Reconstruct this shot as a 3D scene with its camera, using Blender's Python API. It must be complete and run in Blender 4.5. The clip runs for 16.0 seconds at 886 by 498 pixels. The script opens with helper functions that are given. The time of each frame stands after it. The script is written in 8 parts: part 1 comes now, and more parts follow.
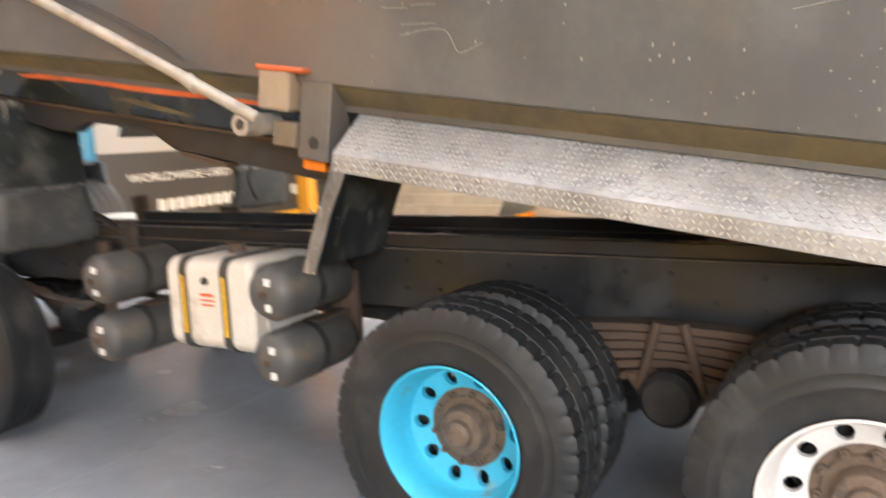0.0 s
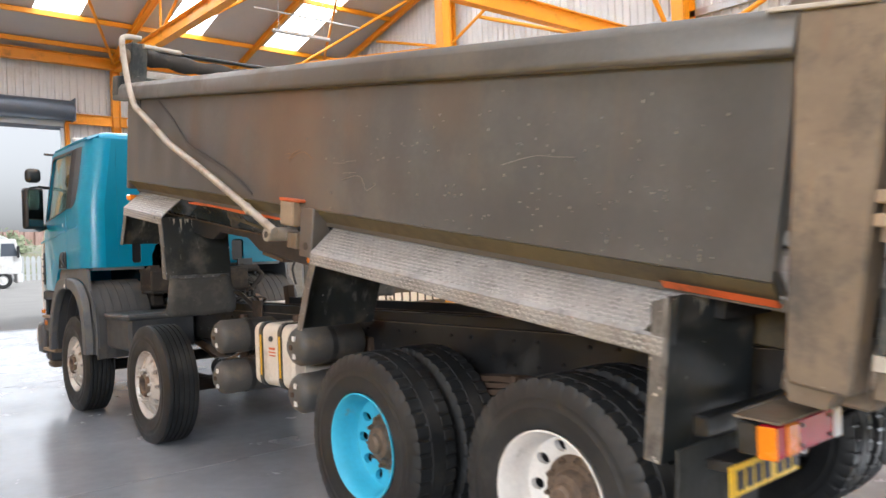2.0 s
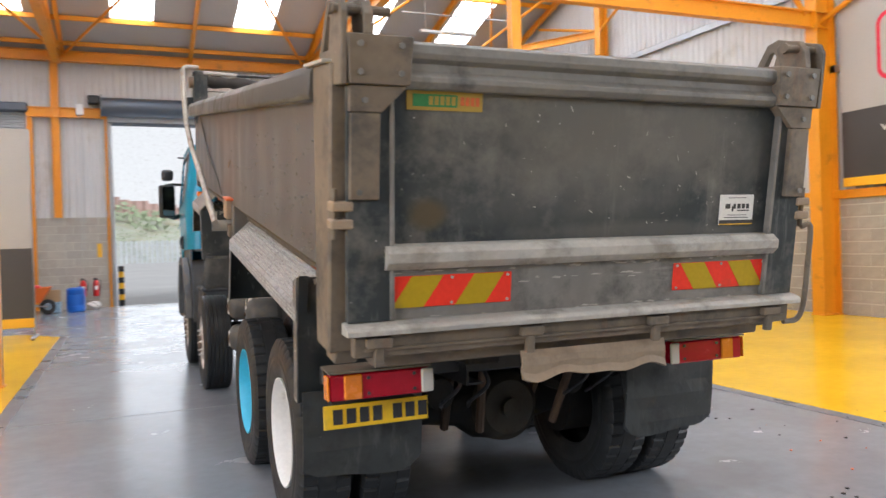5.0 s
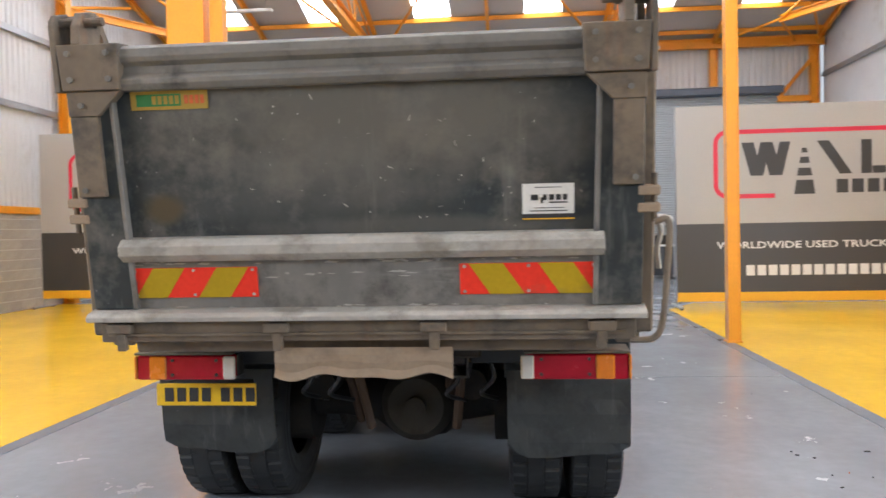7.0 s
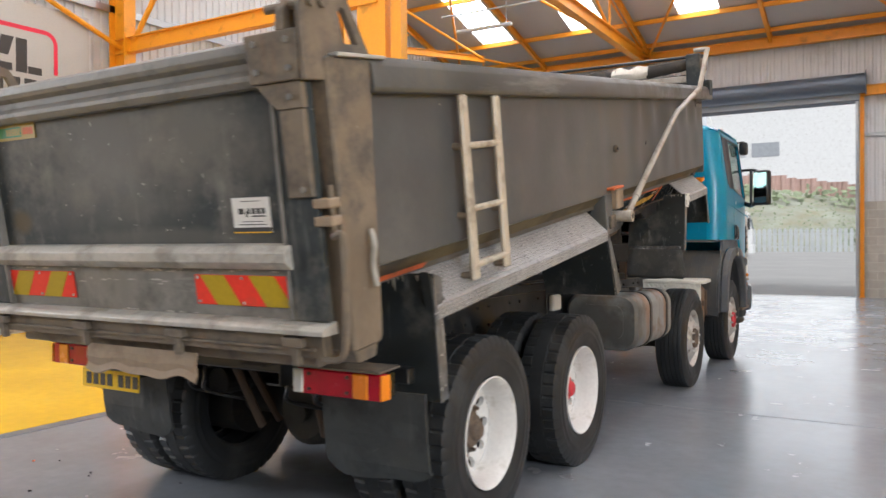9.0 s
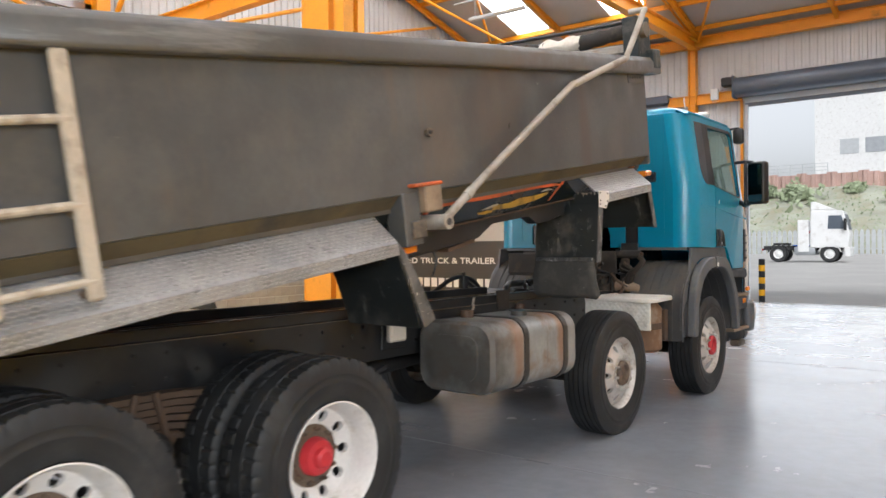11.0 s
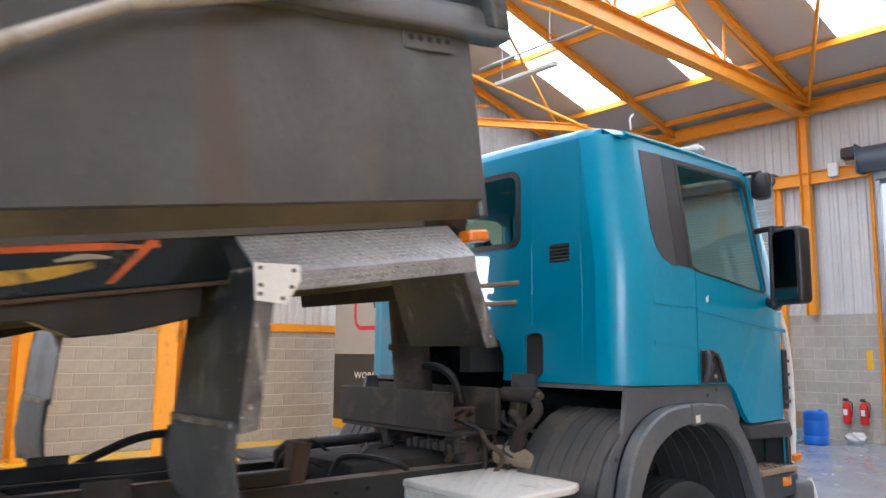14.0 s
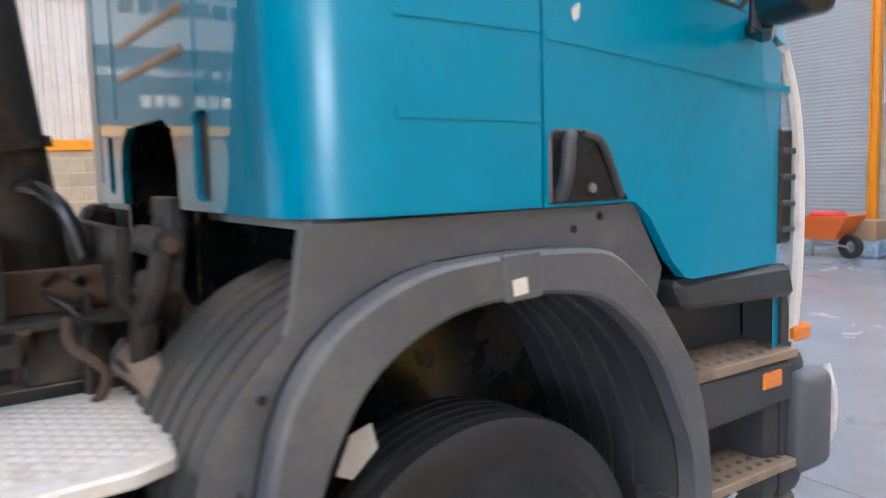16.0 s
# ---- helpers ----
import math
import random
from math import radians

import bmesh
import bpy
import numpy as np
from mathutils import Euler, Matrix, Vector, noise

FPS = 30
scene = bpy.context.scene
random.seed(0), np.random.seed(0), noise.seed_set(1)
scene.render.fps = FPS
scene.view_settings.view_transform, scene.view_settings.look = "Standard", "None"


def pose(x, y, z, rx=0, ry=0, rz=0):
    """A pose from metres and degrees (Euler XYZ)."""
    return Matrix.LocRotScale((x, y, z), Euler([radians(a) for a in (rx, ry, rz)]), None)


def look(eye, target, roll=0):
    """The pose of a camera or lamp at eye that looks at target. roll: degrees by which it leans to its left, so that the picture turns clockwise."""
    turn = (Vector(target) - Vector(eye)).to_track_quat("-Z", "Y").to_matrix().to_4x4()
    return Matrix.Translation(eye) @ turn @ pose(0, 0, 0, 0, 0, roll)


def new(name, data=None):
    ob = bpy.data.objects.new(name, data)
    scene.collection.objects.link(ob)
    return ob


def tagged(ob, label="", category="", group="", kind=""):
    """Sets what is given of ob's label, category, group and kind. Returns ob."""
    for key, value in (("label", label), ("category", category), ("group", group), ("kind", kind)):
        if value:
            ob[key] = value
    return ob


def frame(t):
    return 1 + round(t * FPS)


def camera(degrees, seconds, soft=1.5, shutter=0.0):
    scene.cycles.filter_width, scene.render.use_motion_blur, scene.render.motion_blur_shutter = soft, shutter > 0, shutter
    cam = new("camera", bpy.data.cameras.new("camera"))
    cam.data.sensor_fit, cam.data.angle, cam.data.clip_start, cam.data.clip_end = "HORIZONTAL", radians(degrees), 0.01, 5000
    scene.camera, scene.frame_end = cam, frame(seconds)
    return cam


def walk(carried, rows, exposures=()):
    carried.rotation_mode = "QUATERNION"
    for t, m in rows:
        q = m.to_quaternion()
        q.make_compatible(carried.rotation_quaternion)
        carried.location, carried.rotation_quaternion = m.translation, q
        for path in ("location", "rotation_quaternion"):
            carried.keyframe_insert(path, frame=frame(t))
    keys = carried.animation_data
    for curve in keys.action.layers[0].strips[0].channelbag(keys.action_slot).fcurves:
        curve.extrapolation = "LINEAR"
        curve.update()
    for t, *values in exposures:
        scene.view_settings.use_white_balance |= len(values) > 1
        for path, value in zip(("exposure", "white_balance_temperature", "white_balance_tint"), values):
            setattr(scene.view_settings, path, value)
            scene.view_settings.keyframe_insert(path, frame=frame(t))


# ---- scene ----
cam = camera(60.0, 16.0, shutter=0.5)
PATH = [
    (0, (-3.608, 1.335, 1.673), (-1.897, 2.328, 1.378), -2.6),
    (0.5, (-3.493, 0.821, 1.646), (-2.035, 2.186, 1.548), -3.9),
    (1, (-3.514, 0.317, 1.624), (-2.121, 1.751, 1.589), -1.5),
    (1.5, (-3.574, -0.263, 1.622), (-2.251, 1.236, 1.635), -2.7),
    (2, (-3.665, -0.863, 1.583), (-2.359, 0.652, 1.596), -2.1),
    (2.5, (-3.679, -1.472, 1.594), (-2.394, 0.061, 1.572), -2.5),
    (3, (-3.659, -2.016, 1.6), (-2.378, -0.481, 1.572), -2.7),
    (3.5, (-3.518, -2.44, 1.59), (-2.285, -0.866, 1.556), -3.0),
    (4, (-3.148, -2.737, 1.575), (-2.04, -1.072, 1.527), -1.9),
    (4.2, (-2.938, -2.793, 1.521), (-1.882, -1.095, 1.488), -1.8),
    (6.3, (-0.288, -3.177, 1.581), (-0.163, -1.182, 1.525), -1.7),
    (6.5, (-0.014, -3.187, 1.579), (0.017, -1.188, 1.522), -1.5),
    (7, (0.662, -3.219, 1.542), (0.478, -1.228, 1.499), -1.1),
    (7.5, (1.328, -3.105, 1.524), (0.893, -1.153, 1.487), -1.2),
    (8, (1.979, -2.967, 1.535), (1.286, -1.091, 1.51), -1.2),
    (8.5, (2.56, -2.698, 1.527), (1.681, -0.902, 1.505), -0.3),
    (9, (3.117, -2.362, 1.542), (2.096, -0.642, 1.527), -0.3),
    (9.5, (3.534, -1.888, 1.515), (2.435, -0.217, 1.501), -0.2),
    (9.7, (3.664, -1.67, 1.524), (2.541, -0.015, 1.52), -0.5),
    (11.8, (4.1, 1.173, 1.638), (2.815, 2.706, 1.641), -0.3),
    (12, (4.084, 1.469, 1.643), (2.786, 2.99, 1.681), -0.2),
    (12.5, (4.025, 2.233, 1.666), (2.653, 3.684, 1.777), -0.0),
    (13, (3.927, 2.981, 1.682), (2.5, 4.373, 1.835), -0.4),
    (13.5, (3.836, 3.712, 1.712), (2.369, 5.055, 1.923), 0.1),
    (14, (3.671, 4.412, 1.736), (2.169, 5.705, 2.004), 0.5),
    (14.5, (3.49, 5.155, 1.728), (1.947, 6.409, 1.944), 0.4),
    (15, (3.209, 5.847, 1.696), (1.643, 7.09, 1.741), -0.1),
    (15.5, (2.954, 6.523, 1.694), (1.344, 7.706, 1.611), -1.0),
    (16, (2.713, 7.159, 1.671), (1.068, 8.279, 1.465), -1.7),
]
walk(cam, [(t, look(e, g, r)) for t, e, g, r in PATH], exposures=[(0.0, 1.0, 6200, 10), (0.5, 0.80, 6200, 10), (1.5, 0.54, 6150, 10), (3.0, 0.23, 6100, 10), (4.0, 0.14, 6050, 10), (6.5, 0.38, 5950, 10), (7.5, 0.27, 5950, 10), (8.5, 0.16, 6050, 10), (9.5, 0.08, 6200, 10), (12.0, 0.33, 6100, 10), (13.0, 0.38, 5900, 10), (14.0, 0.35, 5500, 10), (16.0, 0.64, 5500, 10)])

# ---- world, sun and large lights ----
world = bpy.data.worlds.new("sky")
scene.world = world
world.use_nodes = True
wn = world.node_tree.nodes
sky = wn.new("ShaderNodeTexSky")
sky.sky_type = "NISHITA"
sky.sun_disc = False
sky.sun_elevation, sky.sun_rotation = radians(49), radians(148)
sky.air_density, sky.dust_density = 1.0, 4.0
haze = wn.new("ShaderNodeHueSaturation")      # thin bright cloud: whiter and lighter than the clear sky
haze.inputs["Saturation"].default_value, haze.inputs["Value"].default_value = 0.10, 1.18
world.node_tree.links.new(sky.outputs[0], haze.inputs["Color"])
world.node_tree.links.new(haze.outputs[0], wn["Background"].inputs[0])
wn["Background"].inputs[1].default_value = 0.15

sun = new("sun", bpy.data.lights.new("sun", "SUN"))
sun.data.energy, sun.data.angle, sun.data.color = 0.95, radians(6), (1.0, 0.96, 0.9)
sun.matrix_world = look((14, -22, 30), (0, 0, 0))


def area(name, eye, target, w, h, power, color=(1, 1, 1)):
    """An area lamp: daylight at the end door, added fill at the side walls."""
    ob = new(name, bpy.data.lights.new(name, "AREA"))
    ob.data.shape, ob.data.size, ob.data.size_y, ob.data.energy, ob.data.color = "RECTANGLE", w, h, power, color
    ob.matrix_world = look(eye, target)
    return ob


area("door_daylight", (-0.06, 21.65, 2.65), (0.0, 0, 2.0), 4.4, 5.2, 60, (0.97, 0.98, 1.0))
# added fill from both side walls, where no opening is seen
area("side_fill", (-10.15, -3.2, 3.55), (0.0, 2.2, 1.0), 6.3, 1.3, 600, (0.98, 0.98, 1.0))
area("side_fill", (10.15, -3.2, 3.55), (0.0, 2.2, 1.0), 6.3, 1.3, 560, (0.95, 0.98, 1.0))

# ---- materials ----


def mat(name, base, rough=0.5, metal=0.0, var=0.15, scale=1.5, fine=45.0, bump=0.15, dirt=None, dirt_amount=0.4,
        dirt_scale=2.0, streak=None, streak_amount=0.35, streak_scale=3.0, axis=2, coat=0.0, specks=None, speck_amount=0.1, rand=0.0, dirt_rough=0.85,
        specular=0.5, rough_var=0.12, patches=(), coat_rough=0.06):
    """Paint, metal or mineral: two scales of tone, dirt in patches, streaks that run down, specks of wear."""
    m = bpy.data.materials.new(name)
    m.use_nodes = True
    nt = m.node_tree
    N, L = nt.nodes, nt.links
    b = N["Principled BSDF"]
    tc = N.new("ShaderNodeTexCoord")
    co = tc.outputs["Object"]

    def noise_tex(sc, detail=5.0, rgh=0.6, vec=co):
        n = N.new("ShaderNodeTexNoise")
        n.inputs["Scale"].default_value, n.inputs["Detail"].default_value, n.inputs["Roughness"].default_value = sc, detail, rgh
        L.new(vec, n.inputs["Vector"])
        return n.outputs["Fac"]

    def ramp(fac, lo, hi, a=0.0, z=1.0):
        r = N.new("ShaderNodeMapRange")
        r.inputs["From Min"].default_value, r.inputs["From Max"].default_value = lo, hi
        r.inputs["To Min"].default_value, r.inputs["To Max"].default_value = a, z
        L.new(fac, r.inputs["Value"])
        return r.outputs["Result"]

    def mix(fac, a, z, mode="MIX"):
        x = N.new("ShaderNodeMix")
        x.data_type, x.blend_type = "RGBA", mode
        for sock, val in ((x.inputs["Factor"], fac), (x.inputs["A"], a), (x.inputs["B"], z)):
            if hasattr(val, "links"):
                L.new(val, sock)
            else:
                sock.default_value = val if isinstance(val, float) else (*val, 1.0)
        return x.outputs["Result"]

    big, small = noise_tex(scale), noise_tex(fine, 3.0)
    col = mix(ramp(big, 0.3, 0.7), tuple(c * (1 - var) for c in base), tuple(min(c * (1 + var), 0.95) for c in base))
    col = mix(ramp(small, 0.3, 0.7, 0.0, 0.35), col, tuple(c * 0.7 for c in base))
    rough_now = ramp(big, 0.3, 0.7, max(rough - rough_var, 0.03), min(rough + rough_var, 1.0))
    if dirt:
        d = ramp(noise_tex(dirt_scale, 8.0, 0.68), 0.62 - 0.4 * dirt_amount, 0.72 - 0.15 * dirt_amount, 0.0, 0.85)
        col = mix(d, col, dirt)
        rm = N.new("ShaderNodeMix")
        L.new(d, rm.inputs["Factor"])
        L.new(rough_now, rm.inputs["A"])
        rm.inputs["B"].default_value = dirt_rough
        rough_now = rm.outputs["Result"]
    if streak:
        mp = N.new("ShaderNodeMapping")
        sc = [streak_scale * 1.0] * 3
        sc[axis] = streak_scale * 0.12
        mp.inputs["Scale"].default_value = sc
        L.new(co, mp.inputs["Vector"])
        s = ramp(noise_tex(1.0, 6.0, 0.65, mp.outputs["Vector"]), 0.66 - 0.4 * streak_amount, 0.82 - 0.3 * streak_amount, 0.0, 0.8)
        col = mix(s, col, streak)
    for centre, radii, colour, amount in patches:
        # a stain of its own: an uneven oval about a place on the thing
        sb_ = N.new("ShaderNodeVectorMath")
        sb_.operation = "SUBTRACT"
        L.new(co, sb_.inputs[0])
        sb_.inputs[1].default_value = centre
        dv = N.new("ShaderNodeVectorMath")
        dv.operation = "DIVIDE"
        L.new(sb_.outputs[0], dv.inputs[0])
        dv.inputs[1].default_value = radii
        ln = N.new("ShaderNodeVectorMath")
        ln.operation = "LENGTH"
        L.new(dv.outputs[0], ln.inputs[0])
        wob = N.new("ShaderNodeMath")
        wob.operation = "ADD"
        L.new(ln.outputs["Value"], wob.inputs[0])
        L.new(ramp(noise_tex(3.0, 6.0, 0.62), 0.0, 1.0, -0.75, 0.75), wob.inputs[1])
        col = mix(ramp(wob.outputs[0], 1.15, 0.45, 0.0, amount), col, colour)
    if specks:
        v = ramp(noise_tex(38.0, 2.0, 0.5), 0.80 - speck_amount, 0.84 - speck_amount)
        col = mix(v, col, specks)
    if rand:
        oi = N.new("ShaderNodeObjectInfo")
        gm = N.new("ShaderNodeNewGeometry")
        ad = N.new("ShaderNodeMath")
        ad.operation = "ADD"
        L.new(oi.outputs["Random"], ad.inputs[0])
        L.new(gm.outputs["Random Per Island"], ad.inputs[1])
        fr = N.new("ShaderNodeMath")
        fr.operation = "FRACT"
        L.new(ad.outputs[0], fr.inputs[0])
        col = mix(ramp(fr.outputs[0], 0.0, 1.0, 0.0, rand), col, tuple(c * 0.45 for c in base))
    L.new(col, b.inputs["Base Color"])
    L.new(rough_now, b.inputs["Roughness"])
    b.inputs["Metallic"].default_value = metal
    b.inputs["Specular IOR Level"].default_value = specular
    b.inputs["Coat Weight"].default_value = coat
    b.inputs["Coat Roughness"].default_value = coat_rough
    if bump:
        bp = N.new("ShaderNodeBump")
        bp.inputs["Strength"].default_value, bp.inputs["Distance"].default_value = bump, 0.004
        L.new(small, bp.inputs["Height"])
        L.new(bp.outputs["Normal"], b.inputs["Normal"])
    return m


def glow(name, color, strength):
    m = bpy.data.materials.new(name)
    m.use_nodes = True
    b = m.node_tree.nodes["Principled BSDF"]
    b.inputs["Base Color"].default_value = (0.8, 0.8, 0.8, 1)
    b.inputs["Emission Color"].default_value = (*color, 1)
    b.inputs["Emission Strength"].default_value = strength
    return m


def glass(name, color=(0.9, 0.95, 0.95), rough=0.02):
    m = bpy.data.materials.new(name)
    m.use_nodes = True
    nt = m.node_tree
    nt.nodes.clear()
    out = nt.nodes.new("ShaderNodeOutputMaterial")
    mx = nt.nodes.new("ShaderNodeMixShader")
    fr = nt.nodes.new("ShaderNodeMath")
    fr.operation, fr.use_clamp = "POWER", True
    lw = nt.nodes.new("ShaderNodeLayerWeight")
    lw.inputs[0].default_value = 0.5
    nt.links.new(lw.outputs["Facing"], fr.inputs[0])
    fr.inputs[1].default_value = 4.0
    tr = nt.nodes.new("ShaderNodeBsdfTransparent")
    tr.inputs[0].default_value = (*color, 1)
    gl = nt.nodes.new("ShaderNodeBsdfGlossy")
    gl.inputs["Roughness"].default_value = rough
    nt.links.new(fr.outputs[0], mx.inputs[0])
    nt.links.new(tr.outputs[0], mx.inputs[1])
    nt.links.new(gl.outputs[0], mx.inputs[2])
    nt.links.new(mx.outputs[0], out.inputs[0])
    return m


TAN = (0.30, 0.22, 0.15)
RUST = (0.24, 0.10, 0.045)
DUST = (0.34, 0.30, 0.25)
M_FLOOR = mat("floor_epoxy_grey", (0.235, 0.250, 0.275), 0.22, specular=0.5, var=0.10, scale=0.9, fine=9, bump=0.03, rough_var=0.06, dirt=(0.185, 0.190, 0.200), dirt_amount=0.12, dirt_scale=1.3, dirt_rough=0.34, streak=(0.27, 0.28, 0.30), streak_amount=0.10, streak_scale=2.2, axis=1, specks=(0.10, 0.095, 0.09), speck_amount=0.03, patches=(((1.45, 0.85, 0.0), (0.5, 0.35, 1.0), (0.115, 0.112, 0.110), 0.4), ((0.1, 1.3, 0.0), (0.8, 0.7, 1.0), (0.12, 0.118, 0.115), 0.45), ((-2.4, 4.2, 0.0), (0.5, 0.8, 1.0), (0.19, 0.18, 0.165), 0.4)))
M_YELLOW = mat("floor_epoxy_yellow", (0.80, 0.47, 0.012), 0.22, var=0.07, scale=0.7, fine=9, bump=0.03, rough_var=0.04, dirt=(0.72, 0.43, 0.02), dirt_amount=0.05, dirt_rough=0.25)
M_LINE = mat("floor_line_grey", (0.16, 0.17, 0.19), 0.35, var=0.1, bump=0.04)
M_STEEL = mat("structural_steel_orange_paint", (0.80, 0.32, 0.008), 0.42, var=0.07, scale=2, bump=0.05, dirt=(0.42, 0.2, 0.03), dirt_amount=0.10, dirt_scale=3)
M_CLAD = mat("wall_cladding_white", (0.58, 0.585, 0.59), 0.5, var=0.05, bump=0.03, dirt=(0.45, 0.43, 0.40), dirt_amount=0.15, dirt_scale=0.8)
M_ROOF = mat("roof_lining_grey", (0.50, 0.495, 0.49), 0.6, var=0.05, bump=0.02)
M_BLOCK = mat("concrete_block", (0.44, 0.41, 0.355), 0.9, var=0.12, scale=6, fine=70, bump=0.5, rand=0.28)
M_MORTAR = mat("mortar", (0.55, 0.52, 0.46), 0.95, var=0.1, bump=0.4)
M_CONC = mat("yard_concrete", (0.38, 0.37, 0.355), 0.85, var=0.12, scale=0.3, bump=0.3, dirt=(0.4, 0.39, 0.37), dirt_amount=0.3, dirt_scale=0.5)
M_SHUT = mat("roller_shutter_grey", (0.42, 0.46, 0.49), 0.45, metal=0.2, var=0.06, bump=0.04)
M_SHUT_DARK = mat("roller_shutter_dark", (0.10, 0.12, 0.15), 0.4, metal=0.3, var=0.1, bump=0.05)
M_SKYLIGHT = glow("rooflight_sheet_in_daylight", (0.97, 0.985, 1.0), 7.0)
M_BAN_GREY = mat("banner_vinyl_grey", (0.46, 0.45, 0.43), 0.45, var=0.05, scale=0.6, bump=0.03)
M_BAN_DARK = mat("banner_vinyl_dark", (0.058, 0.055, 0.053), 0.4, var=0.1, scale=0.6, bump=0.03)
M_BAN_INK = mat("banner_print_black", (0.04, 0.038, 0.037), 0.45, var=0.05, bump=0.0)
M_BAN_RED = mat("banner_print_red", (0.72, 0.02, 0.06), 0.45, var=0.05, bump=0.0)
M_BAN_WHITE = mat("banner_print_white", (0.78, 0.78, 0.76), 0.5, var=0.03, bump=0.0)
M_BAN_YEL = mat("banner_print_yellow", (0.88, 0.46, 0.01), 0.45, var=0.05, bump=0.0)
M_GALV = mat("galvanised_steel", (0.42, 0.44, 0.46), 0.4, metal=0.7, var=0.12, bump=0.05)

M_BODY = mat("tipper_side_grey_paint", (0.086, 0.088, 0.088), 0.33, metal=0.0, specular=0.5, var=0.30, scale=1.3, fine=30, bump=0.08, dirt=(0.128, 0.122, 0.110), dirt_amount=0.26, dirt_scale=0.9, dirt_rough=0.38, rough_var=0.06, streak=(0.125, 0.098, 0.074), streak_amount=0.26, streak_scale=3.2, specks=(0.5, 0.47, 0.42), speck_amount=0.015,
             patches=(((-1.19, 1.75, 1.0), (0.3, 0.22, 0.30), (0.135, 0.092, 0.060), 0.35), ((-1.19, 2.12, 0.75), (0.3, 0.14, 0.45), (0.060, 0.060, 0.062), 0.5), ((-1.19, 2.5, 0.95), (0.3, 0.16, 0.35), (0.125, 0.09, 0.062), 0.35), ((-1.19, 4.6, 0.6), (0.3, 0.5, 0.3), (0.065, 0.066, 0.07), 0.6), ((-1.19, 1.0, 0.45), (0.3, 0.9, 0.12), (0.065, 0.066, 0.068), 0.6), ((-1.19, 4.05, 0.8), (0.3, 0.20, 0.45), (0.115, 0.074, 0.05), 0.5), ((-1.19, 4.75, 0.85), (0.3, 0.12, 0.35), (0.12, 0.075, 0.05), 0.45), ((-1.19, 3.32, 0.72), (0.3, 0.62, 0.75), (0.135, 0.085, 0.055), 0.6), ((1.19, 5.32, 0.62), (0.3, 0.10, 0.6), (0.098, 0.066, 0.054), 0.6), ((1.19, 4.1, 0.8), (0.3, 0.25, 0.5), (0.115, 0.085, 0.062), 0.35), ((1.19, 3.5, 0.8), (0.3, 0.15, 0.5), (0.115, 0.085, 0.06), 0.35)))
M_GATE = mat("tailgate_panel_dark_paint", (0.032, 0.039, 0.042), 0.68, metal=0.0, specular=0.3, var=0.3, scale=1.6, fine=30, bump=0.08, dirt=(0.165, 0.155, 0.136), dirt_amount=0.36, dirt_scale=2.6, dirt_rough=0.7, streak=(0.20, 0.195, 0.18), streak_amount=0.16, streak_scale=9.0, specks=(0.40, 0.40, 0.38), speck_amount=0.06,
             patches=(((0.05, -0.285, 0.95), (0.95, 0.3, 0.30), (0.19, 0.174, 0.148), 0.60), ((-0.2, -0.285, 0.68), (0.7, 0.3, 0.18), (0.14, 0.136, 0.124), 0.42), ((-0.838, -0.285, 0.593), (0.085, 0.3, 0.07), (0.085, 0.065, 0.035), 0.95), ((0.3, -0.285, 0.50), (0.75, 0.3, 0.05), (0.13, 0.125, 0.11), 0.5)))
M_GATE_FRAME = mat("tailgate_frame_worn_steel", (0.205, 0.195, 0.178), 0.55, metal=0.1, var=0.25, scale=2.5, fine=35, bump=0.1, dirt=(0.065, 0.062, 0.058), dirt_amount=0.28, dirt_scale=4.0, dirt_rough=0.45, streak=(0.46, 0.45, 0.42), streak_amount=0.12, streak_scale=5.0, axis=0)
M_WORN = mat("worn_edge_bright_steel", (0.44, 0.42, 0.38), 0.52, metal=0.2, var=0.2, scale=4, bump=0.1, dirt=(0.24, 0.22, 0.19), dirt_amount=0.35, dirt_scale=5)
M_POST = mat("rear_post_brown_dust", (0.175, 0.137, 0.098), 0.62, metal=0.0, var=0.25, scale=3.2, fine=35, bump=0.2, dirt=(0.065, 0.06, 0.055), dirt_amount=0.34, dirt_scale=4.5, streak=(0.20, 0.095, 0.045), streak_amount=0.24, streak_scale=6, specks=(0.42, 0.38, 0.32), speck_amount=0.03)
M_RAIL = mat("top_rail_grey_dust", (0.098, 0.094, 0.088), 0.45, metal=0.25, var=0.2, scale=1.6, bump=0.08, dirt=(0.145, 0.124, 0.10), dirt_amount=0.32, dirt_scale=2.0, axis=1, streak=(0.36, 0.35, 0.33), streak_amount=0.1)
M_CURTAIN = mat("rusty_tan_flap", (0.30, 0.225, 0.155), 0.75, var=0.15, bump=0.15, dirt=(0.14, 0.10, 0.07), dirt_amount=0.25)
M_PLATE_ALU = mat("chequer_plate_aluminium", (0.33, 0.33, 0.33), 0.46, metal=0.4, var=0.35, scale=3, fine=60, bump=0.2, dirt=(0.15, 0.15, 0.148), dirt_amount=0.24, dirt_scale=14.0, dirt_rough=0.6, specks=(0.8, 0.8, 0.8), speck_amount=0.03)
M_TREAD = mat("chequer_ridge_worn_bright", (0.50, 0.50, 0.49), 0.38, metal=0.5, var=0.3, scale=14, bump=0.05, dirt=(0.22, 0.22, 0.215), dirt_amount=0.26, dirt_scale=16)
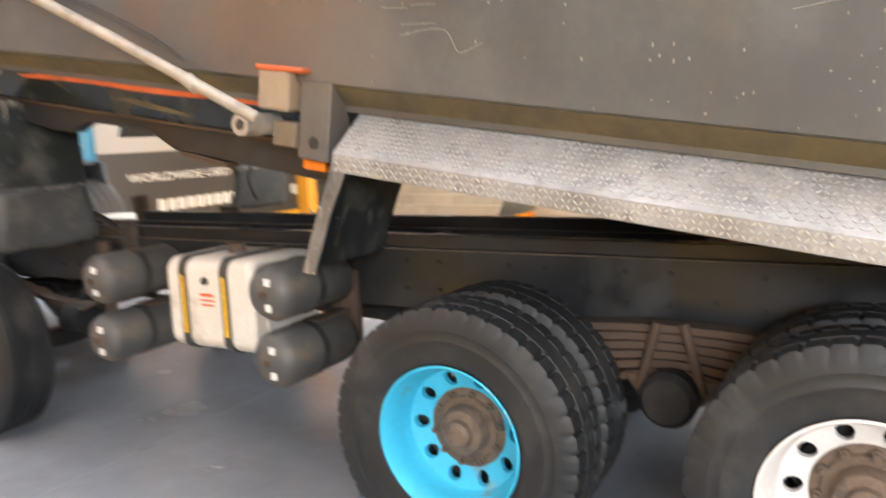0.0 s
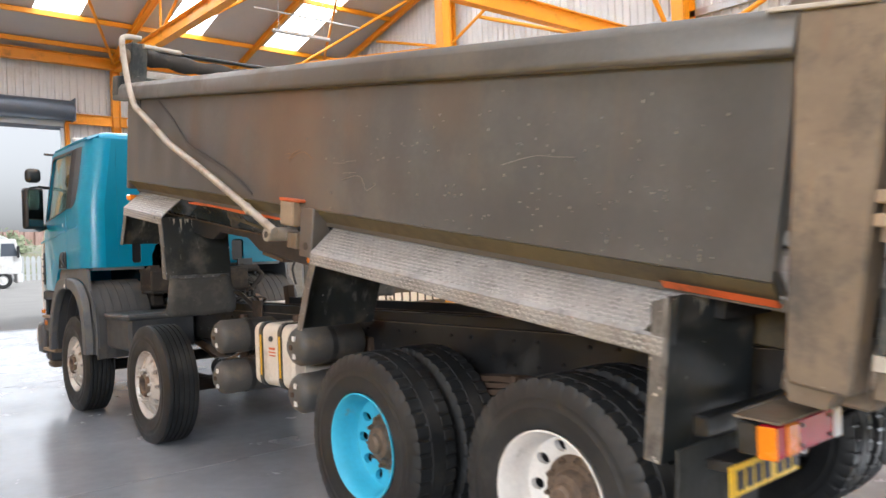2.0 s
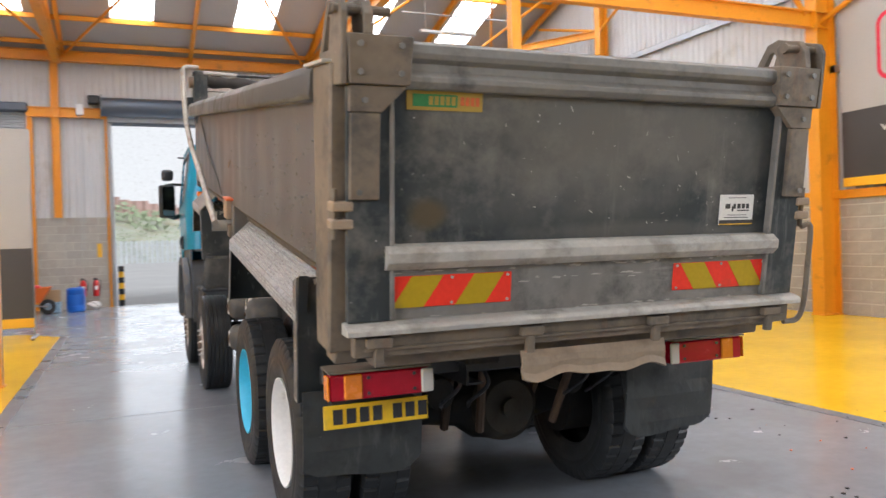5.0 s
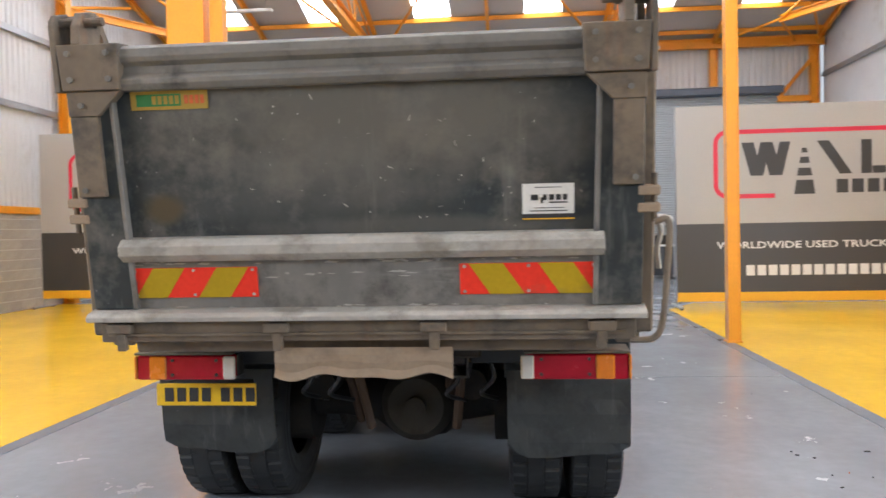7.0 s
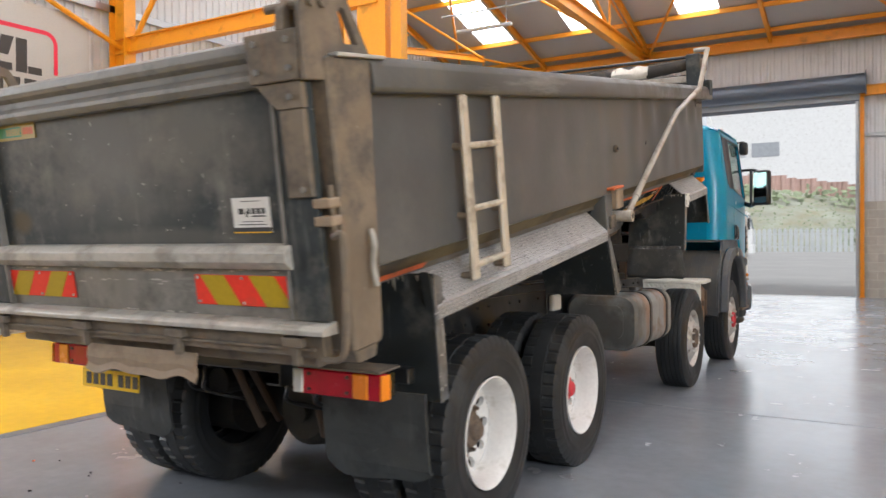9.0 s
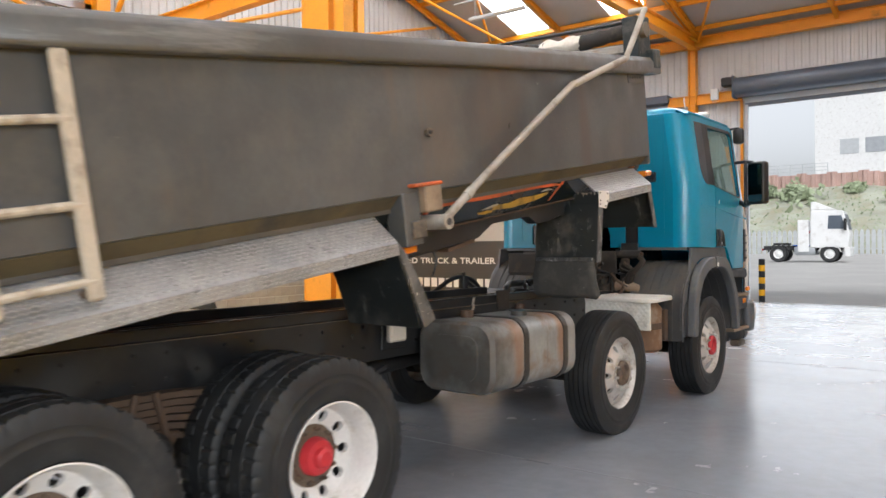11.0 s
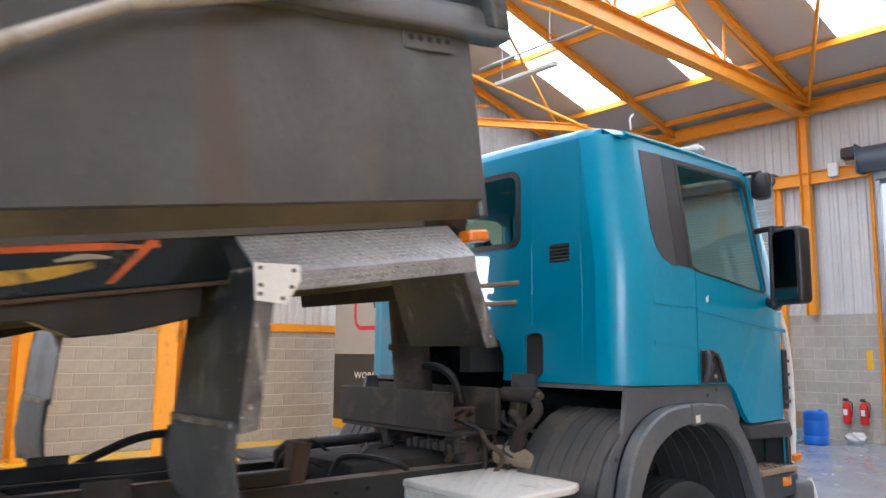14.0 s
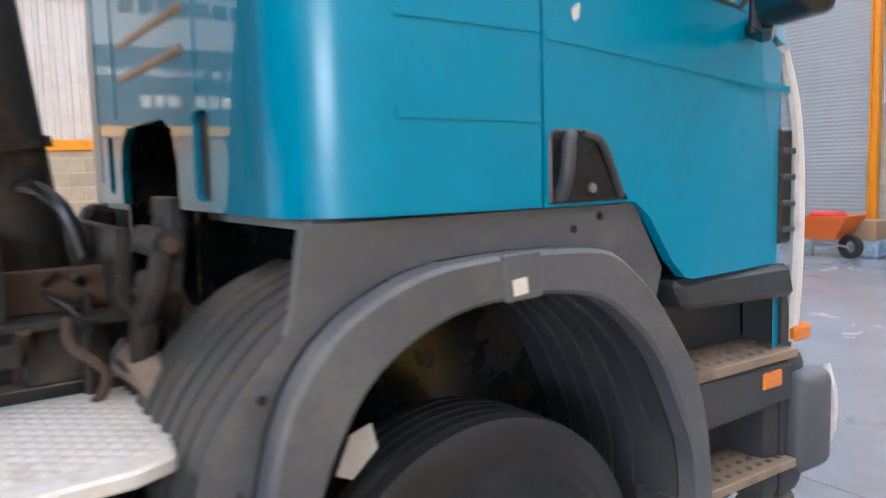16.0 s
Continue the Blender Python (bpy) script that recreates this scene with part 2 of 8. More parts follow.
M_LIP = mat("scuffed_plate_edge", (0.17, 0.17, 0.17), 0.42, metal=0.4, var=0.3, scale=9, fine=60, bump=0.2, dirt=(0.05, 0.05, 0.05), dirt_amount=0.36, dirt_scale=7, dirt_rough=0.45, streak=(0.55, 0.54, 0.52), streak_amount=0.24, streak_scale=20, specks=(0.72, 0.71, 0.68), speck_amount=0.12)
M_DRIP = mat("pale_dried_drip", (0.36, 0.33, 0.27), 0.8, var=0.2, bump=0.1)
M_ALU_CLEAN = mat("chequer_plate_bright", (0.84, 0.81, 0.74), 0.42, metal=0.1, var=0.08, scale=3, bump=0.1, dirt=(0.5, 0.46, 0.38), dirt_amount=0.16, dirt_scale=3)
M_FENDER_DARK = mat("fender_panel_black_green", (0.020, 0.024, 0.025), 0.42, var=0.3, scale=2.0, bump=0.1, dirt=(0.10, 0.092, 0.08), dirt_amount=0.24, dirt_scale=3.0, streak=(0.26, 0.26, 0.24), streak_amount=0.16, streak_scale=15, specks=(0.4, 0.4, 0.38), speck_amount=0.05)
M_SKIRT = mat("skirt_gloss_black_green", (0.010, 0.014, 0.015), 0.22, var=0.3, scale=2.0, bump=0.08, dirt=(0.05, 0.046, 0.04), dirt_amount=0.20, dirt_scale=3.0)
M_RUBBER = mat("mudflap_rubber", (0.037, 0.040, 0.039), 0.62, var=0.3, scale=3, bump=0.15, dirt=(0.020, 0.022, 0.022), dirt_amount=0.34, dirt_scale=4, specks=(0.2, 0.2, 0.19), speck_amount=0.05, streak=(0.105, 0.105, 0.098), streak_amount=0.22, streak_scale=12)
M_FLAP = mat("dusty_mudflap_rubber", (0.050, 0.049, 0.046), 0.7, var=0.3, scale=4, bump=0.3, dirt=(0.105, 0.098, 0.085), dirt_amount=0.30, dirt_scale=5, specks=(0.22, 0.21, 0.19), speck_amount=0.07)
M_GUARD = mat("dusty_mudguard_plastic", (0.060, 0.061, 0.062), 0.6, var=0.2, scale=3, bump=0.1, dirt=(0.105, 0.09, 0.07), dirt_amount=0.34, dirt_scale=3)
M_TYRE = mat("tyre_rubber", (0.018, 0.019, 0.020), 0.52, var=0.25, scale=4, bump=0.2, dirt=(0.048, 0.046, 0.043), dirt_amount=0.22, dirt_scale=3.5, dirt_rough=0.75, specular=0.45)
M_CHASSIS = mat("chassis_black_grime", (0.015, 0.0155, 0.0165), 0.38, specular=0.5, var=0.3, scale=2, bump=0.15, dirt=(0.040, 0.038, 0.034), dirt_amount=0.28, dirt_scale=2.5)
M_GEAR = mat("gear_brown_dust", (0.030, 0.024, 0.019), 0.75, var=0.4, scale=7, bump=0.4, dirt=(0.085, 0.062, 0.043), dirt_amount=0.24, dirt_scale=6)
M_GRIME = mat("axle_brown_grime", (0.012, 0.011, 0.010), 0.75, var=0.35, scale=5, bump=0.4, dirt=(0.045, 0.034, 0.025), dirt_amount=0.26, dirt_scale=6)
M_SPRING = mat("rusty_spring_steel", (0.085, 0.053, 0.034), 0.75, var=0.25, scale=5, bump=0.3, dirt=(0.08, 0.05, 0.03), dirt_amount=0.3)
M_UNDER = mat("underbody_olive_grime", (0.12, 0.095, 0.048), 0.7, var=0.25, scale=1.5, bump=0.15, dirt=(0.045, 0.04, 0.035), dirt_amount=0.42, dirt_scale=1.4)
M_CAN = mat("rusty_silencer_steel", (0.21, 0.115, 0.062), 0.8, var=0.3, scale=5, bump=0.35, dirt=(0.30, 0.25, 0.20), dirt_amount=0.32, dirt_scale=5)
M_ORANGE_PR = mat("orange_primer", (0.62, 0.12, 0.03), 0.6, var=0.2, scale=4, bump=0.1, dirt=(0.2, 0.1, 0.05), dirt_amount=0.3, dirt_scale=6)
M_YEL_PR = mat("yellow_primer", (0.46, 0.27, 0.03), 0.55, var=0.3, scale=5, bump=0.1, dirt=(0.10, 0.075, 0.04), dirt_amount=0.36, dirt_scale=9)
# the cab's own teal, darkened for the shade behind it, under wavy lacquer
M_TEAL_SHADED = mat("cab_back_teal_shaded", (0.001, 0.20, 0.33), 0.42, specular=0.3, var=0.08, scale=1.2, fine=2.6, bump=0.55, coat=1.0, coat_rough=0.03, rough_var=0.05)
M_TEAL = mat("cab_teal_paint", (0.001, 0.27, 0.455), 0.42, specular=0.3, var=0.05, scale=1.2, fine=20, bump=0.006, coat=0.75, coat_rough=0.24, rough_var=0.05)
M_OLIVE = mat("axle_olive_dust", (0.050, 0.044, 0.034), 0.8, var=0.3, scale=6, bump=0.3, dirt=(0.035, 0.026, 0.019), dirt_amount=0.35, dirt_scale=7)
M_PLASTIC = mat("dark_grey_plastic", (0.048, 0.052, 0.058), 0.5, var=0.12, scale=3, bump=0.08, dirt=(0.085, 0.083, 0.08), dirt_amount=0.22, dirt_scale=3)
M_ARCH = mat("wheel_arch_grey_plastic", (0.105, 0.112, 0.122), 0.48, var=0.12, scale=2, bump=0.06, dirt=(0.18, 0.17, 0.145), dirt_amount=0.28, dirt_scale=3)
M_BLACK = mat("black_plastic", (0.016, 0.016, 0.018), 0.35, var=0.15, bump=0.03)
M_SEAL = mat("window_seal_black", (0.02, 0.02, 0.021), 0.45, var=0.1, bump=0.02)
M_QUARTER = mat("quarter_panel_charcoal", (0.045, 0.048, 0.055), 0.4, var=0.06, bump=0.02)
M_RIM_BLUE = mat("wheel_blue_paint", (0.055, 0.46, 0.68), 0.42, var=0.06, bump=0.03, dirt=(0.25, 0.22, 0.18), dirt_amount=0.08, dirt_scale=6)
M_RIM_WHITE = mat("wheel_white_paint", (0.74, 0.72, 0.69), 0.45, var=0.05, bump=0.03, dirt=(0.5, 0.47, 0.42), dirt_amount=0.10, dirt_scale=6)
M_RIM_ALU = mat("wheel_silver_paint", (0.60, 0.57, 0.53), 0.42, metal=0.35, var=0.1, scale=5, bump=0.06, dirt=(0.26, 0.19, 0.13), dirt_amount=0.30, dirt_scale=8)
M_HUB = mat("hub_rusty_grease", (0.17, 0.12, 0.085), 0.65, metal=0.2, var=0.3, scale=8, bump=0.3, dirt=(0.06, 0.05, 0.045), dirt_amount=0.35, dirt_scale=9)
M_HUB_RED = mat("hub_red_paint", (0.55, 0.03, 0.04), 0.5, var=0.15, bump=0.1)
M_ARM = mat("sheet_arm_pale_tube", (0.42, 0.385, 0.335), 0.5, metal=0.3, var=0.15, scale=3, bump=0.1, dirt=(0.22, 0.18, 0.14), dirt_amount=0.28, dirt_scale=4)
M_LADDER = mat("ladder_cream_tube", (0.52, 0.46, 0.37), 0.55, metal=0.2, var=0.15, scale=4, bump=0.1, dirt=(0.25, 0.2, 0.15), dirt_amount=0.28, dirt_scale=5)
M_TANK = mat("fuel_tank_weathered_aluminium", (0.31, 0.315, 0.305), 0.42, metal=0.3, var=0.3, scale=2.4, bump=0.15, dirt=(0.25, 0.145, 0.075), dirt_amount=0.30, dirt_scale=2.5, dirt_rough=0.7, streak=(0.10, 0.095, 0.09), streak_amount=0.27, streak_scale=6, patches=(((0.85, 4.18, 0.8), (0.6, 0.36, 0.45), (0.075, 0.07, 0.062), 0.85), ((1.1, 4.58, 0.9), (0.4, 0.07, 0.4), (0.30, 0.14, 0.06), 0.6), ((1.1, 5.17, 0.9), (0.4, 0.07, 0.4), (0.30, 0.14, 0.06), 0.7)))
M_TANK_WHITE = mat("cream_tank_plastic", (0.66, 0.61, 0.53), 0.45, var=0.06, bump=0.05, dirt=(0.42, 0.36, 0.28), dirt_amount=0.16, dirt_scale=4)
M_AIRTANK = mat("air_tank_dark_grey", (0.085, 0.082, 0.078), 0.5, var=0.15, bump=0.1, dirt=(0.16, 0.125, 0.09), dirt_amount=0.3, dirt_scale=5)
M_TARP = mat("rolled_sheet_dark_mesh", (0.035, 0.030, 0.026), 0.8, var=0.3, scale=6, bump=0.5, dirt=(0.09, 0.075, 0.06), dirt_amount=0.25, dirt_scale=5)
M_RED_LENS = mat("tail_lamp_red_lens", (0.42, 0.006, 0.022), 0.18, var=0.15, scale=12, fine=120, bump=0.2, coat=0.15, specular=0.3)
M_AMBER = mat("amber_lens", (0.80, 0.22, 0.01), 0.2, var=0.1, scale=12, fine=120, bump=0.2, coat=0.5)
M_CLEAR_LENS = mat("clear_lens", (0.62, 0.60, 0.56), 0.2, var=0.1, fine=120, bump=0.2, coat=0.5)
M_REF_RED = mat("marker_red", (0.86, 0.045, 0.022), 0.6, specular=0.2, var=0.06, bump=0.05, dirt=(0.4, 0.1, 0.06), dirt_amount=0.1)
M_REF_YEL = mat("marker_yellow", (0.47, 0.32, 0.010), 0.6, specular=0.2, var=0.08, bump=0.05, dirt=(0.3, 0.2, 0.05), dirt_amount=0.1)
M_NUMBER = mat("rear_plate_yellow", (0.88, 0.56, 0.012), 0.35, var=0.05, bump=0.02, dirt=(0.5, 0.36, 0.1), dirt_amount=0.12)
M_WHITE = mat("white_label", (0.76, 0.75, 0.72), 0.5, var=0.05, bump=0.02)
# print ink, also used to blacken shaded recesses
M_INK_SHADE = mat("label_ink_recess_shade", (0.03, 0.03, 0.032), 0.5, var=0.05, bump=0.0)
M_GREEN = mat("badge_green", (0.03, 0.20, 0.06), 0.5, var=0.15, bump=0.05)
M_GOLD = mat("badge_ochre", (0.36, 0.24, 0.035), 0.5, var=0.15, bump=0.05)
M_STRAP = mat("tank_strap_dark_steel", (0.07, 0.068, 0.065), 0.4, metal=0.5, var=0.2, bump=0.1)
M_TAPE_YEL = mat("yellow_tape", (0.80, 0.45, 0.02), 0.4, var=0.1, bump=0.05)
M_GLASS = glass("window_glass", (0.70, 0.80, 0.76))
M_MIRROR = mat("mirror_glass", (0.16, 0.165, 0.17), 0.03, metal=1.0, var=0.0, bump=0.0, rough_var=0.0)
M_SEAT = mat("cab_trim_grey", (0.22, 0.22, 0.22), 0.8, var=0.15, bump=0.1)
M_RED = mat("red_paint", (0.60, 0.02, 0.02), 0.35, var=0.08, bump=0.03)
M_BLUE = mat("blue_drum_plastic", (0.012, 0.12, 0.52), 0.4, var=0.08, bump=0.04)
M_CARD = mat("cardboard", (0.40, 0.27, 0.15), 0.85, var=0.1, bump=0.1)
M_LORRY = mat("white_lorry_paint", (0.74, 0.74, 0.73), 0.4, var=0.05, bump=0.02, dirt=(0.5, 0.48, 0.45), dirt_amount=0.2)
M_FENCE = mat("palisade_galvanised", (0.50, 0.52, 0.53), 0.5, metal=0.4, var=0.1, bump=0.05)
# bank, scrub and sheeting paled and greyed: outdoor haze put into their colours
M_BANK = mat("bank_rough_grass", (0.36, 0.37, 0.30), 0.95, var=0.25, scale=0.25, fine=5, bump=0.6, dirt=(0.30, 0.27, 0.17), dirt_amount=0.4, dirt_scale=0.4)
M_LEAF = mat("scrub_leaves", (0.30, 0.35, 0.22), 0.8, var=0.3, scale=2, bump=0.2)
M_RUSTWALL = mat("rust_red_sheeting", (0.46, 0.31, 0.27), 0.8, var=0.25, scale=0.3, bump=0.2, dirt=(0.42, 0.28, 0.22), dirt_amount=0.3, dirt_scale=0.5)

# ---- mesh helpers ----


def part(name, bm, material, parent=None, label="", smooth=False, m=None):
    """Links a bmesh as one mesh object, under a thing or a part."""
    me = bpy.data.meshes.new(name)
    bmesh.ops.recalc_face_normals(bm, faces=bm.faces)
    bm.to_mesh(me)
    bm.free()
    for mt in material if isinstance(material, (list, tuple)) else (material,):
        me.materials.append(mt)
    if smooth:
        me.shade_smooth()
        me.set_sharp_from_angle(angle=radians(smooth if smooth is not True else 35))
    ob = new(name, me)
    if parent:
        ob.parent = parent
    if m is not None:
        ob.matrix_basis = m
    if label:
        tagged(ob, label)
    return ob


def thing(name, label, category, group="", at=(0, 0, 0), rz=0.0):
    ob = new(name)
    ob.empty_display_size = 0.2
    ob.matrix_basis = pose(*at, 0, 0, rz)
    return tagged(ob, label, category, group)


def structure(ob, label="", category=""):
    return tagged(ob, label, category, kind="structure")


def cuboid(x0, x1, y0, y1, z0, z1, bevel=0.0, bm=None, seg=1):
    out = bm or bmesh.new()
    b = bmesh.new()
    bmesh.ops.create_cube(b, size=1, matrix=Matrix.Translation(((x0 + x1) / 2, (y0 + y1) / 2, (z0 + z1) / 2)) @ Matrix.Diagonal((abs(x1 - x0), abs(y1 - y0), abs(z1 - z0), 1)))
    if bevel:
        bmesh.ops.bevel(b, geom=b.edges[:], offset=bevel, segments=seg, affect="EDGES", profile=0.5)
    return join(out, b)


def join(out, b, m=None):
    """Adds the bmesh b to out, moved by m, and frees b."""
    vs = {v: out.verts.new(m @ v.co if m is not None else v.co) for v in b.verts}
    for f in b.faces:
        n = out.faces.new([vs[v] for v in f.verts])
        n.material_index, n.smooth = f.material_index, f.smooth
    b.free()
    return out


def prism(points, axis, a, z, bm=None, bevel=0.0):
    """A closed outline in a plane, pushed from a to z along axis. The points are the other two coordinates in xyz order."""
    out = bm or bmesh.new()
    b = bmesh.new()

    def at(p, d):
        q = list(p)
        q.insert("xyz".index(axis), d)
        return q
    lo = [b.verts.new(at(p, a)) for p in points]
    hi = [b.verts.new(at(p, z)) for p in points]
    n = len(points)
    b.faces.new(lo)
    b.faces.new(hi[::-1])
    for i in range(n):
        b.faces.new((lo[i], lo[(i + 1) % n], hi[(i + 1) % n], hi[i]))
    bmesh.ops.recalc_face_normals(b, faces=b.faces)
    if bevel:
        bmesh.ops.bevel(b, geom=b.edges[:], offset=bevel, segments=1, affect="EDGES", profile=0.5)
    return join(out, b)


def rod(a, z, r, seg=10, bm=None, r2=None, cap=True):
    out = bm or bmesh.new()
    a, z = Vector(a), Vector(z)
    b = bmesh.new()
    bmesh.ops.create_cone(b, cap_ends=cap, segments=seg, radius1=r, radius2=r if r2 is None else r2, depth=(z - a).length)
    return join(out, b, Matrix.Translation((a + z) / 2) @ (z - a).to_track_quat("Z", "Y").to_matrix().to_4x4())


def tube(points, r, seg=8, bm=None, closed=False):
    """A round tube along points."""
    out = bm or bmesh.new()
    pts = [Vector(p) for p in points]
    rings, up = [], None
    for i, p in enumerate(pts):
        d = (pts[min(i + 1, len(pts) - 1)] - pts[max(i - 1, 0)]).normalized()
        if up is None:
            up = d.orthogonal().normalized()
        up = (up - d * up.dot(d)).normalized()
        side = d.cross(up)
        rr = r[i] if isinstance(r, (list, tuple)) else r
        rings.append([out.verts.new(p + rr * (up * math.cos(k * math.tau / seg) + side * math.sin(k * math.tau / seg))) for k in range(seg)])
    for a, z in zip(rings, rings[1:]):
        for k in range(seg):
            out.faces.new((a[k], a[(k + 1) % seg], z[(k + 1) % seg], z[k]))
    out.faces.new(rings[0][::-1])
    out.faces.new(rings[-1])
    return out


def smooth_path(points, n=6):
    """A Catmull-Rom line through points."""
    p = [Vector(q) for q in points]
    p = [p[0] * 2 - p[1]] + p + [p[-1] * 2 - p[-2]]
    out = []
    for i in range(1, len(p) - 2):
        for k in range(n):
            t = k / n
            out.append(0.5 * (2 * p[i] + (p[i + 1] - p[i - 1]) * t + (2 * p[i - 1] - 5 * p[i] + 4 * p[i + 1] - p[i + 2]) * t * t + (3 * p[i] - p[i - 1] - 3 * p[i + 1] + p[i + 2]) * t ** 3))
    return out + [p[-2]]


def lathe(profile, seg=48, axis="x", bm=None, notch=None):
    """Turns a profile of (along, radius) about the axis. notch(i, j) gives a change of radius."""
    out = bm or bmesh.new()
    rings = []
    for i in range(seg):
        t = i * math.tau / seg
        ring = []
        for j, (d, r) in enumerate(profile):
            rr = r + (notch(i, j) if notch else 0)
            c, s = rr * math.cos(t), rr * math.sin(t)
            ring.append(out.verts.new({"x": (d, c, s), "y": (c, d, s), "z": (c, s, d)}[axis]))
        rings.append(ring)
    for i in range(seg):
        a, z = rings[i], rings[(i + 1) % seg]
        for j in range(len(profile) - 1):
            out.faces.new((a[j], a[j + 1], z[j + 1], z[j]))
    return out


def sheet(outer, holes, thick, place, bm=None):
    """A plate with openings: 2D outlines, placed in space by place(u, v, d), d the depth."""
    out = bm or bmesh.new()
    b = bmesh.new()
    edges = []
    for loop in [outer] + list(holes):
        vs = [b.verts.new((u, v, 0)) for u, v in loop]
        edges += [b.edges.new((vs[i], vs[(i + 1) % len(vs)])) for i in range(len(vs))]
    bmesh.ops.triangle_fill(b, use_beauty=True, use_dissolve=False, edges=edges)
    rim = [e for e in b.edges if len(e.link_faces) == 1]
    top = {v: out.verts.new(place(v.co.x, v.co.y, 0.0)) for v in b.verts}
    low = {v: out.verts.new(place(v.co.x, v.co.y, thick)) for v in b.verts}
    for f in b.faces:
        out.faces.new([top[v] for v in f.verts])
        out.faces.new([low[v] for v in reversed(f.verts)])
    for e in rim:
        p, q = e.verts
        out.faces.new((top[p], top[q], low[q], low[p]))
    b.free()
    return out


def rounded(x0, x1, y0, y1, r, n=4):
    """A rectangle's outline with round corners."""
    pts = []
    for cx, cy, a in ((x1 - r, y1 - r, 0), (x0 + r, y1 - r, 90), (x0 + r, y0 + r, 180), (x1 - r, y0 + r, 270)):
        pts += [(cx + r * math.cos(radians(a + 90 * k / n)), cy + r * math.sin(radians(a + 90 * k / n))) for k in range(n + 1)]
    return pts


def lettering(text, height, width, place, bm=None, depth=0.002):
    """Printed words as a thin mesh, their width set; place(u, v, d) puts them."""
    out = bm or bmesh.new()
    cu = bpy.data.curves.new("lettering", "FONT")
    cu.body, cu.resolution_u, cu.offset = text, 2, 0.018
    ob = bpy.data.objects.new("lettering", cu)
    scene.collection.objects.link(ob)
    me = bpy.data.meshes.new_from_object(ob.evaluated_get(bpy.context.evaluated_depsgraph_get()))
    bpy.data.objects.remove(ob)
    xs = [v.co.x for v in me.vertices]
    ys = [v.co.y for v in me.vertices]
    kx, ky = width / (max(xs) - min(xs)), height / (max(ys) - min(ys))
    vs = [out.verts.new(place((v.co.x - min(xs)) * kx, (v.co.y - min(ys)) * ky, depth)) for v in me.vertices]
    for f in me.polygons:
        out.faces.new([vs[i] for i in f.vertices])
    bpy.data.meshes.remove(me)
    bpy.data.curves.remove(cu)
    return out

# ---- the hall ----
XW, YE, YB = 10.2, 21.5, -14.0          # side walls, end wall, back wall
EAVE, SLOPE, RIDGE = 7.38, 0.27, 7.3
YARD = 0.45                             # the yard rises a little away from the door
FILL_GAP = (-6.45, 0.05, 4.3)          # unseen gap added in each side wall for the fill: from, to, height


def roof_z(y):
    if y < -5.0:
        return roof_z(-10.0 - y)
    return EAVE + SLOPE * (YE - RIDGE) - SLOPE * abs(y - RIDGE)


structure(part("ground", prism([(YE + 0.3, -0.3), (YE + 0.3, -0.02), (26.0, -0.02), (48.0, YARD), (260, YARD), (260, -0.3)], "x", -150, 150), M_CONC), "pale concrete yard outside the hall door", "ground")
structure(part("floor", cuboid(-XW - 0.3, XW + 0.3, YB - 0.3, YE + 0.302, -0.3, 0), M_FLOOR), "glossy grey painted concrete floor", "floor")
YEL_R = [(3.56, -13.9), (3.56, 11.6), (4.3, 12.9), (XW - 0.02, 12.9), (XW - 0.02, -13.9)]
YEL_L = [(-3.18, -13.9), (-3.18, 13.2), (-3.9, 14.2), (-XW + 0.02, 14.2), (-XW + 0.02, -13.9)]
for k, outline in enumerate((YEL_R, YEL_L)):
    structure(part("floor_marking_%d" % (k + 1), prism(outline, "z", 0.0, 0.004), M_YELLOW), "glossy yellow painted floor zone", "floor marking")
    s = 1 if k == 0 else -1
    edge = [(x, y) for x, y in outline[:4]]
    inner = [(x - s * 0.14, y) for x, y in edge[:2]] + [(edge[2][0] - s * 0.06, edge[2][1] + 0.14), (edge[3][0], edge[3][1] + 0.14)]
    structure(part("floor_marking_%d" % (k + 3), prism(edge + inner[::-1], "z", 0.0, 0.003), M_LINE), "dark grey painted border line", "floor marking")

# joints in the slab, thin saw cuts filled dark
bm = bmesh.new()
for y in (4.9, 10.9, 16.9):
    cuboid(-3.0, 3.4, y - 0.004, y + 0.004, 0, 0.0015, bm=bm)
structure(part("trim_floor_joint", bm, M_LINE), "thin dark joint in the floor", "floor joint")


def corrugated(length, top, pitch=0.19, depth=0.03, z0=2.3, along="y", a=0.0, face=1):
    """Profiled wall sheet: ribs run upright; top(d) gives its height."""
    bm = bmesh.new()
    lo, hi = [], []
    n = int(length / pitch)
    for i in range(n + 1):
        for f, d in ((0.0, 0), (0.30, 0), (0.42, 1), (0.88, 1)):
            u = a + (i + f) * pitch
            if u > a + length:
                continue
            off = face * depth * d
            lo.append(bm.verts.new((off, u, z0) if along == "y" else (u, off, z0)))
            hi.append(bm.verts.new((off, u, top(u)) if along == "y" else (u, off, top(u))))
    for i in range(len(lo) - 1):
        bm.faces.new((lo[i], lo[i + 1], hi[i + 1], hi[i]))
    return bm


